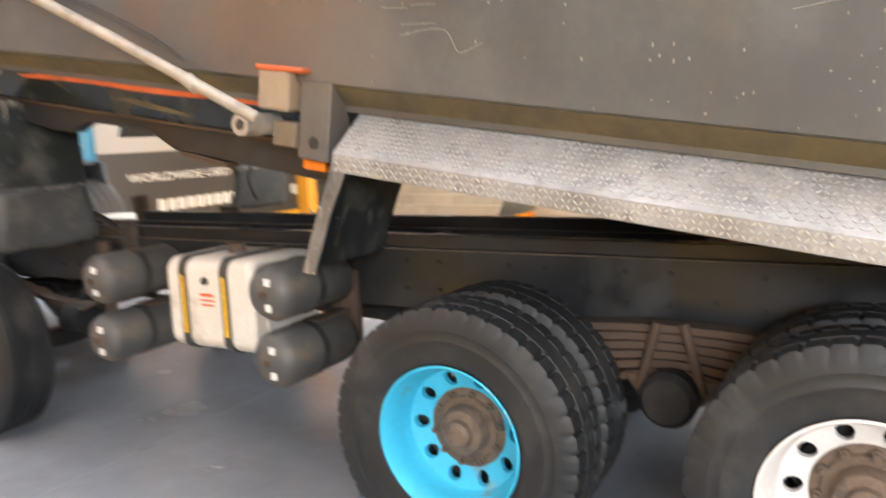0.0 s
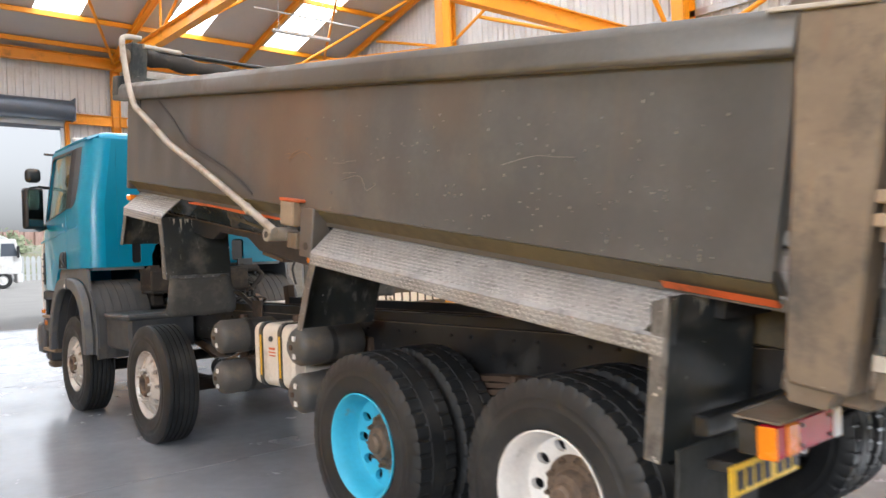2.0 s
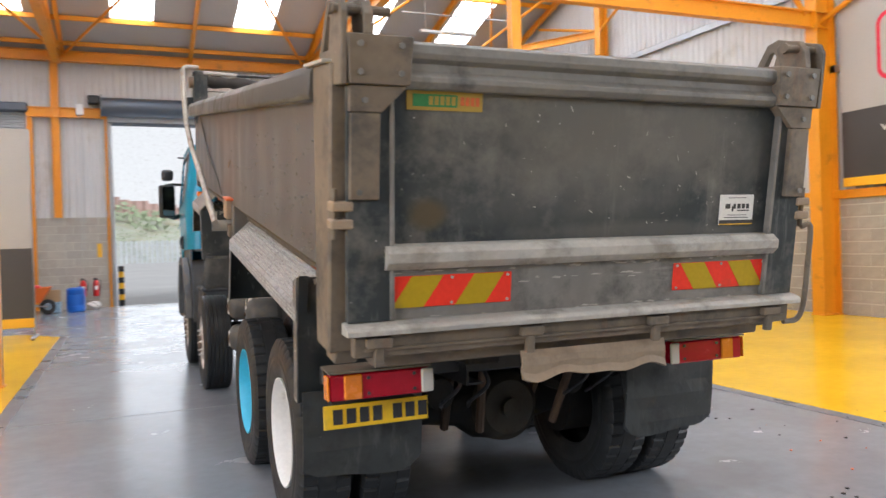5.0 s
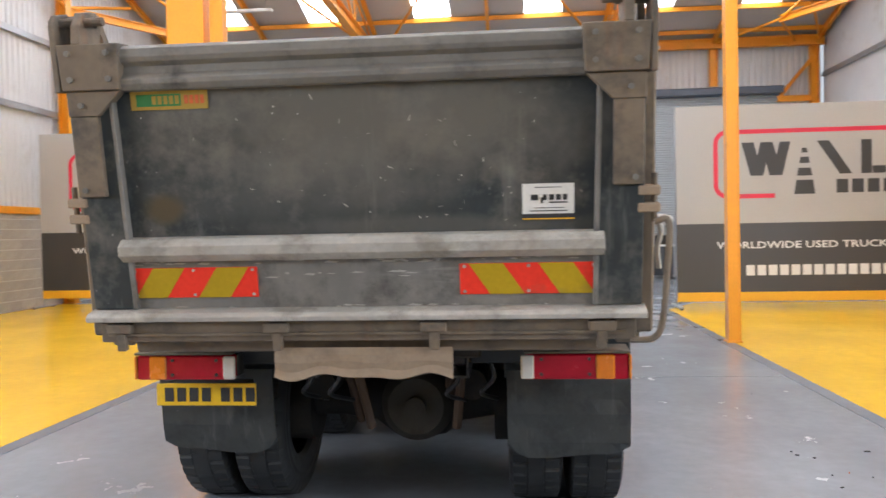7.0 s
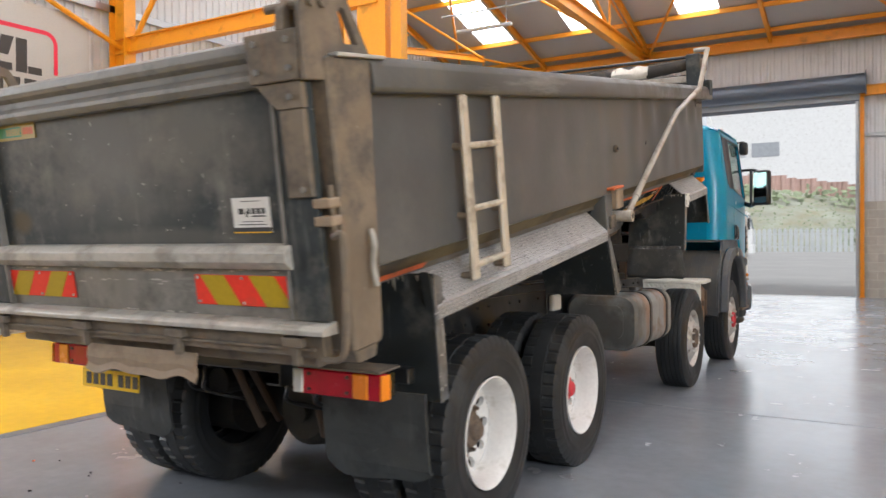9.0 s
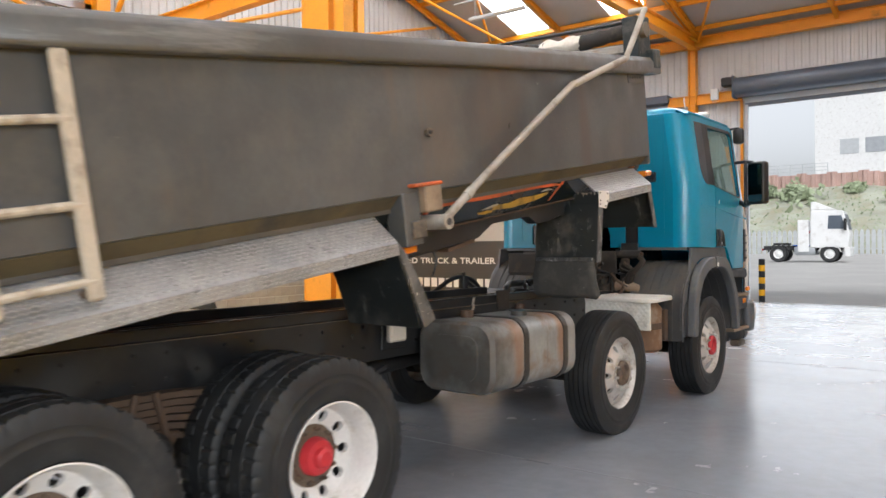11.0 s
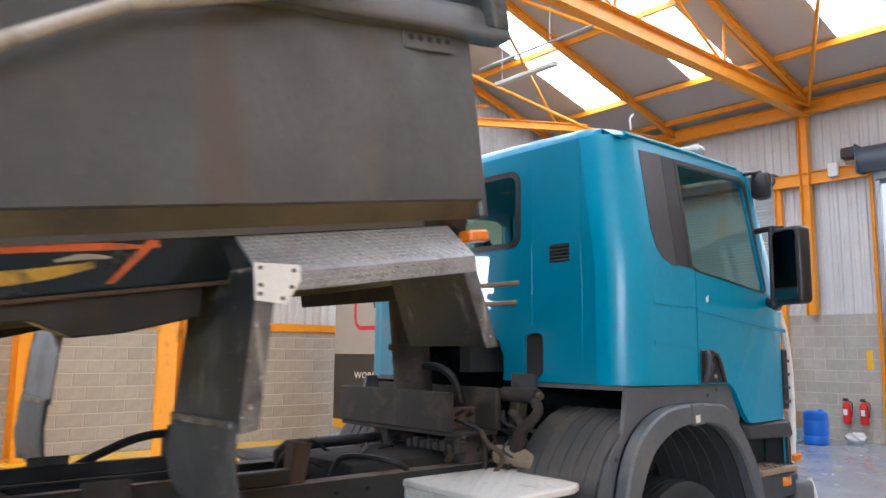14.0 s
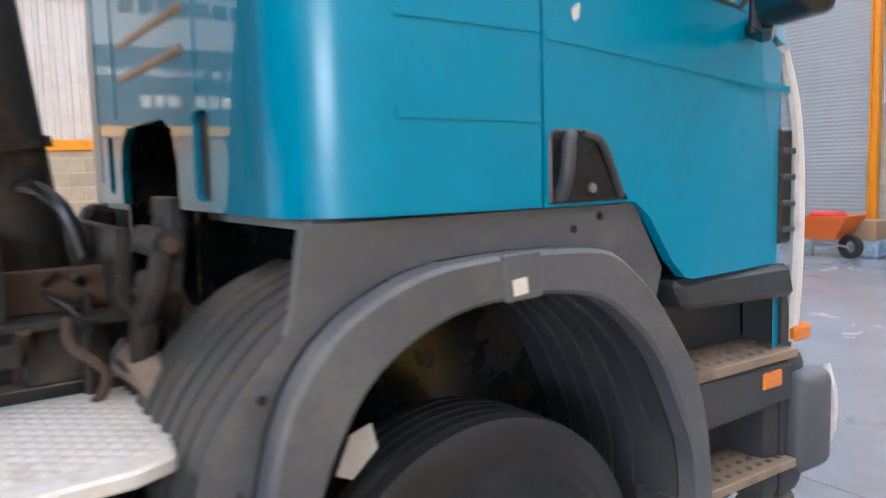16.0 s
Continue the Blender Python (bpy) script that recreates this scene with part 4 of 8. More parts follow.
lo = [b.verts.new((x, y, 0.32)) for x, y in ((-0.35, -0.22), (0.3, -0.22), (0.3, 0.22), (-0.35, 0.22))]
hi = [b.verts.new((x, y, z)) for x, y, z in ((-0.55, -0.34, 0.66), (0.55, -0.34, 0.72), (0.55, 0.34, 0.72), (-0.55, 0.34, 0.66))]
b.faces.new(lo)
for i in range(4):
    b.faces.new((lo[i], lo[(i + 1) % 4], hi[(i + 1) % 4], hi[i]))
t = part("tray", b, mat("orange_plastic_tray", (0.75, 0.16, 0.02), 0.45, bump=0.05), w)
sol = t.modifiers.new("thickness", "SOLIDIFY")
sol.thickness = 0.015
part("wheel", lathe([(-0.05, 0.1), (-0.05, 0.17), (-0.03, 0.2), (0.03, 0.2), (0.05, 0.17), (0.05, 0.1)], 24, "y"), M_TYRE, w, m=Matrix.Translation((0.45, 0, 0.2)))
for sy in (-1, 1):
    part("leg", tube([(-0.95, sy * 0.3, 0.62), (-0.3, sy * 0.22, 0.31), (0.45, sy * 0.08, 0.2)], 0.018, 6), M_GALV, w)
    part("stand", tube([(-0.3, sy * 0.22, 0.31), (-0.35, sy * 0.25, 0.018)], 0.018, 6), M_GALV, w)
part("load", cuboid(-0.2, 0.3, -0.2, 0.2, 0.5, 0.78, 0.05), M_RED, w)
n = tagged(part("notice", cuboid(-2.73, -2.61, YE - 0.012, YE, 1.46, 1.86), M_TAPE_YEL), "yellow safety notice on the block pier", "notice")
tagged(part("notice", cuboid(3.77, 3.89, YE - 0.012, YE, 1.55, 1.90), M_TAPE_YEL), "yellow safety notice on the block pier", "notice")
sw = thing("switch_box", "white door control box with hanging cables", "switch", at=(-3.06, YE - 0.22, 5.55))
part("case", cuboid(-0.1, 0.1, -0.1, 0.0, 0, 0.3, 0.01), M_WHITE, sw)
for k, dx in enumerate((-0.05, 0.03)):
    part("cable", tube(smooth_path([(dx, -0.05, 0.0), (dx + 0.03, -0.03, -1.8), (dx - 0.02, 0.06, -3.9)]), 0.007, 6), M_SHUT, sw)
structure(part("trim_end_rail", cuboid(2.32, 4.13, YE - 0.03, YE + 0.03, 4.39, 4.48, 0.006), M_GALV), "galvanised sheeting rail beside the doorway", "rail")
sw = thing("switch_box", "small white switch box on the orange lintel", "switch", at=(3.88, YE - 0.22, 5.60))
part("box", cuboid(-0.07, 0.07, -0.05, 0.0, -0.09, 0.11, 0.01), M_WHITE, sw)
part("switch_knob", rod((0, -0.07, 0.02), (0, -0.05, 0.02), 0.025, 12), M_BLACK, sw)
b = thing("rubbish_bag", "crumpled clear plastic bag on the floor", "bag", at=(-2.85, YE - 0.45, 0))
s = bmesh.new()
bmesh.ops.create_icosphere(s, subdivisions=3, radius=0.2)
for v in s.verts:
    v.co *= 1 + 0.35 * noise.noise(v.co * 9)
    v.co.z = max(v.co.z * 0.6 + 0.1, 0.0)
part("film", s, mat("plastic_bag_white", (0.6, 0.6, 0.58), 0.3, bump=0.2), b)

# flakes of paint and dried mud shed on the floor round the tail
rnd = random.Random(44)
flakes = [(bmesh.new(), M_GRIME, "flakes of dried dark mud on the floor"), (bmesh.new(), M_ORANGE_PR, "chips of orange primer on the floor")]
for k in range(150):
    x, y = rnd.choice(((1.9, -0.3), (2.6, 0.2), (-1.6, 0.4), (-0.9, -0.6), (3.1, 1.6), (0.6, -0.6)))
    c = Vector((x + rnd.gauss(0, 0.45), y + rnd.gauss(0, 0.40), 0.0035))
    a0, r = rnd.uniform(0, 6.3), rnd.uniform(0.004, 0.016) * (1.6 if k % 11 == 0 else 1.0)
    b = flakes[1 if k % 4 == 0 else 0][0]
    top = [b.verts.new(c + Vector((r * q * math.cos(a0 + i * 1.26), r * q * 0.7 * math.sin(a0 + i * 1.26), 0.004))) for i, q in enumerate([rnd.uniform(0.5, 1.3) for _ in range(5)])]
    foot = [b.verts.new((v.co.x, v.co.y, 0.001)) for v in top]
    b.faces.new(top)
    for i in range(5):
        b.faces.new((foot[i], foot[(i + 1) % 5], top[(i + 1) % 5], top[i]))
for b, m_, l_ in flakes:
    tagged(part("floor_flakes", b, m_), l_, "debris", kind="stuff")

# loaded trolley against the closed shutter
tl = thing("workshop_trolley", "dark grey workshop trolley loaded with a white wrapped bundle", "trolley", at=(4.72, 20.4, 0))
part("cabinet", cuboid(0.02, 0.72, 0.0, 0.42, 0.12, 1.0, 0.05, seg=2), M_PLASTIC, tl, smooth=True)
part("worktop", cuboid(-0.03, 0.76, -0.03, 0.45, 1.0, 1.05, 0.012), M_WHITE, tl, "white worktop")
for x in (0.06, 0.66):
    part("post", rod((x, 0.38, 1.05), (x, 0.38, 1.62), 0.02, 8), M_GALV, tl)
    for y in (0.06, 0.36):
        part("wheel", rod((x - 0.02, y, 0.06), (x + 0.02, y, 0.06), 0.06, 14), M_BLACK, tl, smooth=True)
part("tool_box", cuboid(0.22, 0.62, 0.08, 0.36, 1.05, 1.34, 0.03), M_BLACK, tl)
part("shelf", cuboid(0.02, 0.70, 0.10, 0.42, 1.60, 1.63, 0.004), M_GALV, tl)
b = bmesh.new()
rows = []
for i in range(13):
    a = math.pi * i / 12
    rows.append([b.verts.new((0.36 - 0.43 * math.cos(t) * (0.12 + 0.88 * math.sin(a)) + 0.03 * noise.noise(Vector((i * 0.7, t * 3, 1))), 0.26 + 0.20 * math.sin(t) * (0.12 + 0.88 * math.sin(a)), 1.80 - 0.17 * math.cos(a) + 0.035 * noise.noise(Vector((math.cos(t) * 3, i * 0.6, math.sin(t) * 3))))) for t in [k * math.tau / 20 for k in range(20)]])
for r, q in zip(rows, rows[1:]):
    for k in range(20):
        b.faces.new((r[k], r[(k + 1) % 20], q[(k + 1) % 20], q[k]))
b.faces.new(rows[0][::-1])
b.faces.new(rows[-1])
part("bundle", b, M_WHITE, tl, "crumpled white plastic bundle", smooth=50)

# ---- the yard ----
bo = thing("bollard", "yellow and black striped steel bollard beside the doorway", "bollard", at=(-2.12, YE + 0.7, -0.02))
for k in range(7):
    part("band", lathe([(k * 0.17, 0.0), (k * 0.17, 0.085), (k * 0.17 + 0.17, 0.085), (k * 0.17 + 0.17, 0.0)], 20, "z"), M_BAN_YEL if k % 2 else M_BLACK, bo, smooth=True)


def lorry(x, y, rz, rear, label):
    """A tractor unit that faces its own +y: cab over the front axle, bare chassis behind."""
    t = thing("lorry", label, "lorry", "parked lorries", (x, y, YARD), rz)
    cab = part("cab", prism([(-1.05, 0.85), (0.98, 0.85), (1.05, 1.6), (0.98, 1.95), (0.72, 3.0), (-1.0, 3.05)], "x", -1.2, 1.2, bevel=0.06), M_LORRY, t)
    for s in (-1, 1):
        part("side_window", prism([(-0.1, 1.95), (0.84, 1.95), (0.62, 2.72), (-0.05, 2.72)], "x", s * 1.195, s * 1.212), M_SHUT_DARK, cab)
        part("mirror", cuboid(s * 1.28, s * 1.46, 0.75, 0.9, 1.85, 2.55, 0.03), M_BLACK, cab)
        part("side_fairing", cuboid(s * 1.0, s * 1.16, -1.7, -1.1, 0.6, 2.5, 0.04), M_LORRY, cab)
        part("fuel_tank", cuboid(s * 0.5, s * 1.12, -1.9, -0.75, 0.42, 0.92, 0.08, seg=2), M_GALV, t, smooth=True)
        part("tail_lamp", cuboid(s * 0.6, s * 1.0, rear - 0.95, rear - 0.9, 0.7, 0.82), M_RED_LENS, t)
    part("windscreen", prism([(1.0, 1.9), (1.012, 1.9), (0.79, 2.8), (0.778, 2.8)], "x", -1.08, 1.08), M_SHUT_DARK, cab)
    part("air_deflector", prism([(-1.0, 3.05), (0.35, 3.05), (-0.75, 3.55), (-1.0, 3.55)], "x", -1.0, 1.0, bevel=0.04), M_LORRY, cab)
    part("bumper", cuboid(-1.2, 1.2, 0.75, 1.08, 0.32, 0.9, 0.06), M_LORRY, t)
    part("chassis", cuboid(-0.45, 0.45, rear - 0.95, 0.6, 0.72, 0.98, 0.02), M_CHASSIS, t)
    part("coupling_plate", cuboid(-0.45, 0.45, rear - 0.4, rear + 0.5, 1.02, 1.16, 0.04), M_CHASSIS, t)
    part("air_lines", tube(smooth_path([(0.2, -1.1, 1.9), (0.25, -1.5, 1.35), (0.1, -1.7, 1.3), (0.0, -1.15, 1.8)], 5), 0.03, 6), M_RED, t)
    part("catwalk", cuboid(-0.6, 0.6, rear + 0.7, -1.1, 0.98, 1.03), M_BLUE, t)
    for yy in (0.0, rear):
        for s in (-1, 1):
            wh = part("wheel", lathe([(-0.14, 0.28), (-0.15, 0.45), (-0.1, 0.5), (0.1, 0.5), (0.15, 0.45), (0.14, 0.28)], 28, "x"), M_TYRE, t, m=Matrix.Translation((s * 1.05, yy, 0.5)), smooth=True)
            part("rim", lathe([(s * 0.12, 0.285), (s * 0.06, 0.22), (s * 0.10, 0.12), (s * 0.13, 0.0)], 24), M_LORRY, wh, smooth=True)
            part("mudguard", prism([(yy + 0.62 * math.cos(radians(a)), 0.5 + 0.6 * math.sin(radians(a))) for a in range(10, 171, 20)] + [(yy + 0.57 * math.cos(radians(a)), 0.5 + 0.55 * math.sin(radians(a))) for a in range(170, 9, -20)], "x", s * 0.85, s * 1.2), M_CHASSIS if yy else M_LORRY, t)


lorry(-5.9, 50.0, -84, -2.75, "white parked tractor unit in the yard, dark chassis")
lorry(6.5, 52.5, -96, -2.6, "white parked tractor unit with a grey side window")

b = bmesh.new()
for i in range(301):
    x = -75 + i * 0.5
    prism([(x, YARD), (x + 0.34, YARD), (x + 0.34, YARD + 2.25), (x + 0.17, YARD + 2.45), (x, YARD + 2.25)], "y", 83.0, 83.05, b)
for z in (0.5, 1.8):
    cuboid(-75, 76, 83.05, 83.1, YARD + z, YARD + z + 0.08, bm=b)
structure(part("fence", b, M_FENCE), "grey steel palisade fence round the yard", "fence")


def bank_top(x):
    """Foot of the sheet piling, which falls away towards the east."""
    return max(4.6, 8.7 - 0.16 * max(0.0, x + 13.0))


b = bmesh.new()
nx, ny = 90, 14
grid = [[b.verts.new((-110 + 220 * i / nx, 85 + j * 2.2, 0.3 + (bank_top(-110 + 220 * i / nx) - 0.3) * min(j, 10) / 10 * (1 + 0.12 * noise.noise(Vector((i * 0.3, j * 0.4, 0))) * (j < 10)))) for j in range(ny)] for i in range(nx + 1)]
for i in range(nx):
    for j in range(ny - 1):
        b.faces.new((grid[i][j], grid[i + 1][j], grid[i + 1][j + 1], grid[i][j + 1]))
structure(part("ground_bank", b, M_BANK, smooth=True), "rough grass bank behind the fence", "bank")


def leaf(b, c, s, rnd):
    u = Vector((rnd.uniform(-1, 1), rnd.uniform(-1, 1), rnd.uniform(-1, 1))).normalized() * s
    v = u.orthogonal().normalized() * s * 0.6
    b.faces.new([b.verts.new(c + q) for q in (u, v, -u, -v)])


b = bmesh.new()
rnd = random.Random(7)
for k in range(7500):
    y = rnd.uniform(86, 106)
    c = Vector((rnd.uniform(-70, 60), y, 0.0))
    c.z = 0.3 + (bank_top(c.x) - 0.3) * (y - 85) / 22
    big = 1.7 if noise.noise(c * 0.12) > 0.15 else 0.55
    c.z += rnd.uniform(0, 1.0) * big
    leaf(b, c, rnd.uniform(0.15, 0.4) * big, rnd)
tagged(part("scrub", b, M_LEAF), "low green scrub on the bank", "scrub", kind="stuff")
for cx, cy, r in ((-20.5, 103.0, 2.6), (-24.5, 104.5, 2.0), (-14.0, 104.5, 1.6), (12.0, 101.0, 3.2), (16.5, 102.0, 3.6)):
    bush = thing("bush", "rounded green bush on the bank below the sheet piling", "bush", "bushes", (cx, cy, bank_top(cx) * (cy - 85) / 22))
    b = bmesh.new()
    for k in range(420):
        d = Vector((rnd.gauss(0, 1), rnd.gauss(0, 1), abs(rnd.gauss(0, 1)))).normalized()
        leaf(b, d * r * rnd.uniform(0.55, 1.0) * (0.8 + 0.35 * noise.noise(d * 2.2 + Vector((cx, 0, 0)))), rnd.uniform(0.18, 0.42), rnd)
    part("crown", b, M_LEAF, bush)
    part("stem", tube([(0, 0, -0.2), (0.1, 0, 0.6), (0.0, 0.1, r * 0.6)], [0.12, 0.09, 0.04], 8), M_SPRING, bush)
b = bmesh.new()
for i in range(150):
    x = -90 + i * 1.2
    zt = bank_top(x) + 1.75
    prism([(x, 108.0), (x + 0.5, 108.0), (x + 0.65, 107.7), (x + 1.05, 107.7), (x + 1.2, 108.0), (x + 1.2, 108.3), (x, 108.3)], "z", bank_top(x) - 1.5, zt + 0.2 * (i % 3 == 0), b)
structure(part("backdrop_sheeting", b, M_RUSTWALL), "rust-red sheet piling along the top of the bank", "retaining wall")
b = bmesh.new()
for i in range(13):
    rod((-36 + i * 1.5, 108.6, bank_top(-30)), (-36 + i * 1.5, 108.6, bank_top(-30) + 3.2), 0.05, 6, b)
for z in (2.3, 2.75, 3.2):
    rod((-36, 108.6, bank_top(-30) + z), (-18, 108.6, bank_top(-30) + z), 0.04, 6, b)
structure(part("fence_railing", b, M_FENCE), "thin grey railing above the sheet piling", "railing")
o = thing("office_building", "far white office block beyond the bank", "building", at=(-18, 150, 0))
part("wall", cuboid(-10.5, 30, 0, 10, YARD, 34.0), M_LORRY, o)
# panes coloured pale as well, for the glare outside
for x0, mt in ((-2.4, M_GALV), (-6.4, M_FENCE)):
    part("window", cuboid(x0, x0 + (4.8 if mt is M_GALV else 3.0), -0.06, 0.02, 17.2, 19.8), mt, o)

# ---- the tipper lorry ----
truck = thing("tipper_truck", "worn eight-wheel tipper truck, teal cab, grey steel body slightly raised", "truck")
AX = (8.30, 6.08, 2.745, 1.35)          # axles from the front
HUB_Z, R = 0.512, 0.527


def tyre(width, drive):
    """Centred at the origin, turned about x."""
    h = width / 2
    prof = [(-h * 0.72, 0.292), (-h * 0.9, 0.31), (-h * 0.985, 0.345), (-h * 0.985, 0.352), (-h, 0.36), (-h, 0.395), (-h * 1.012, 0.399), (-h * 1.012, 0.406), (-h * 0.996, 0.411), (-h * 0.99, 0.44), (-h * 0.998, 0.443), (-h * 0.985, 0.455), (-h * 0.94, 0.497), (-h * 0.84, R - 0.004)]
    n0 = len(prof)
    for k, x in enumerate((-0.30, 0.34) if drive else (-0.52, -0.24, 0.06, 0.36, 0.64)):
        c = (x - 0.02) * h
        g = 0.003 if drive else 0.010
        prof += [(c - 0.006, R), (c - 0.004, R - g), (c + 0.004, R - g), (c + 0.006, R)]
    n1 = len(prof)
    prof += [(h * 0.84, R - 0.004), (h * 0.94, 0.497), (h * 0.985, 0.455), (h * 0.998, 0.443), (h * 0.99, 0.44), (h * 0.996, 0.411), (h * 1.012, 0.406), (h * 1.012, 0.399), (h, 0.395), (h, 0.36), (h * 0.985, 0.352), (h * 0.985, 0.345), (h * 0.9, 0.31), (h * 0.72, 0.292)]

    def cut(i, j):
        if not drive:
            return -0.003 if j in (n0 - 2, n1 + 1) and i % 3 == 0 else 0.0
        if j in (n0 - 2, n0 - 1, n0):
            return -0.011 if i % 6 == 0 else 0.0
        if j in (n1 - 1, n1, n1 + 1):
            return -0.011 if i % 6 == 3 else 0.0
        if n0 < j < n1 - 1 and (i + (j - n0)) % 12 == 0:
            return -0.005
        return 0.0
    return lathe(prof, 264 if drive else 96, "x", notch=cut)


def holed_disc(r1, r2, n, hr_t, hr_r, depth, wall):
    """A ring of n sectors, each with an oval opening; depth(r) gives its face along x; wall is the plate's thickness."""
    bm = bmesh.new()
    for k in range(n):
        a0, da = k * math.tau / n, math.tau / n
        mid, half = (r1 + r2) / 2, (r2 - r1) / 2
        per = [(-1 + 2 * i / 5, -1) for i in range(5)] + [(1, -1 + 2 * i / 5) for i in range(5)] + [(1 - 2 * i / 5, 1) for i in range(5)] + [(-1, 1 - 2 * i / 5) for i in range(5)]
        out, inn, back = [], [], []
        for p, q in per:
            def put(t, r, off=0.0):
                ang = a0 + t
                return bm.verts.new((depth(r) + off, r * math.cos(ang), r * math.sin(ang)))
            out.append(put(p * da / 2, mid + q * half))
            g = math.atan2(q * half, p * da / 2 * mid)
            t, r = hr_t * math.cos(g) / mid, mid + hr_r * math.sin(g)
            inn.append(put(t, r))
            back.append(put(t, r, -wall))
        for i in range(20):
            j = (i + 1) % 20
            bm.faces.new((out[i], out[j], inn[j], inn[i]))
            bm.faces.new((inn[i], inn[j], back[j], back[i]))
    bmesh.ops.remove_doubles(bm, verts=bm.verts[:], dist=0.0005)
    return bm


def nuts(radius, n, x, bm, size=0.017, length=0.04):
    for k in range(n):
        a = k * math.tau / n + 0.15
        y, z = radius * math.cos(a), radius * math.sin(a)
        rod((x, y, z), (x + length, y, z), size, 6, bm)
        rod((x + length, y, z), (x + length + 0.02, y, z), size * 0.6, 6, bm)
    return bm


def front_wheel(name, s, y, hub_mat):
    w = part(name, tyre(0.30, False), M_TYRE, truck, "ribbed black steer tyre on a silver steel wheel", smooth=30, m=pose(s * 1.09, y, HUB_Z, 0, 0, 0 if s > 0 else 180))
    part("rim", lathe([(-0.10, 0.29), (0.105, 0.285), (0.125, 0.300), (0.132, 0.303), (0.134, 0.296), (0.115, 0.280), (0.07, 0.268), (0.085, 0.262)], 56), M_RIM_ALU, w, smooth=30)
    part("disc", holed_disc(0.165, 0.264, 10, 0.022, 0.030, lambda r: 0.085 + (0.264 - r) * 0.62, 0.03), M_RIM_ALU, w, smooth=30)
    b = lathe([(0.145, 0.166), (0.147, 0.12), (0.12, 0.112), (0.09, 0.11), (0.09, 0.0)], 40)
    part("hub_seat", b, M_RIM_ALU, w, smooth=30)
    tagged(part("wheel_nut", nuts(0.142, 10, 0.142, bmesh.new(), 0.018, 0.014), M_RIM_ALU, w), kind="stuff")
    part("hub", lathe([(0.09, 0.108), (0.155, 0.104), (0.170, 0.092), (0.170, 0.070), (0.140, 0.060), (0.135, 0.025), (0.150, 0.022), (0.150, 0.0)], 24), hub_mat, w, smooth=30)
    part("brake_drum", rod((-0.13, 0, 0), (0.04, 0, 0), 0.21, 28), M_GRIME, w, smooth=True)
    return w


def rear_wheel(name, s, y, rim_mat, label, hub_mat):
    w = part(name, tyre(0.29, True), M_TYRE, truck, label, smooth=30, m=pose(s * 1.085, y, HUB_Z, 0, 0, 0 if s > 0 else 180))
    # deep barrel, then the disc far inside
    part("rim", lathe([(0.110, 0.292), (0.130, 0.303), (0.137, 0.304), (0.139, 0.297), (0.118, 0.284), (0.08, 0.272), (0.045, 0.262), (0.0, 0.258), (-0.014, 0.250)], 64), rim_mat, w, smooth=30)
    part("disc", holed_disc(0.165, 0.252, 10, 0.028, 0.031, lambda r: -0.016 - (0.252 - r) * 0.35, 0.03), rim_mat, w, smooth=30)
    part("hub_seat", lathe([(-0.047, 0.166), (-0.044, 0.135), (-0.031, 0.128), (-0.031, 0.10)], 40), M_HUB, w, smooth=30)
    tagged(part("wheel_nut", nuts(0.140, 10, -0.046, bmesh.new(), 0.018, 0.022), M_HUB, w), kind="stuff")
    part("hub", lathe([(-0.05, 0.104), (-0.005, 0.100), (0.020, 0.088), (0.028, 0.058), (0.052, 0.052), (0.064, 0.038), (0.066, 0.0)], 28), hub_mat, w, smooth=30)
    # inner rim coloured black for the shade seen through the disc holes
    part("inner_rim", lathe([(-0.10, 0.29), (-0.15, 0.285), (-0.16, 0.26), (-0.20, 0.25)], 40), M_INK_SHADE, w, smooth=30)
    part("brake_drum", rod((-0.55, 0, 0), (-0.11, 0, 0), 0.205, 28), M_GRIME, w, smooth=True)
    part("inner_tyre", tyre(0.29, True), M_TYRE, w, smooth=30, m=Matrix.Translation((-0.325, 0, 0)))
    return w


for s in (-1, 1):
    front_wheel("front_wheel", s, AX[0], M_HUB_RED if s > 0 else M_HUB)
    front_wheel("front_wheel", s, AX[1], M_HUB)
rear_wheel("rear_wheel", -1, AX[2], M_RIM_BLUE, "pair of block-tread tyres on a sky-blue painted wheel", M_HUB)
rear_wheel("rear_wheel", -1, AX[3], M_RIM_WHITE, "pair of block-tread tyres on a white painted wheel", M_HUB)
rear_wheel("rear_wheel", 1, AX[2], M_RIM_WHITE, "pair of block-tread tyres on a white wheel with a red hub", M_HUB_RED)
rear_wheel("rear_wheel", 1, AX[3], M_RIM_WHITE, "pair of block-tread tyres on a white painted wheel", M_HUB)
part("chalk_mark", cuboid(-1.222, -1.215, 1.30, 1.36, 0.852, 0.868, 0.003), M_WHITE, truck)

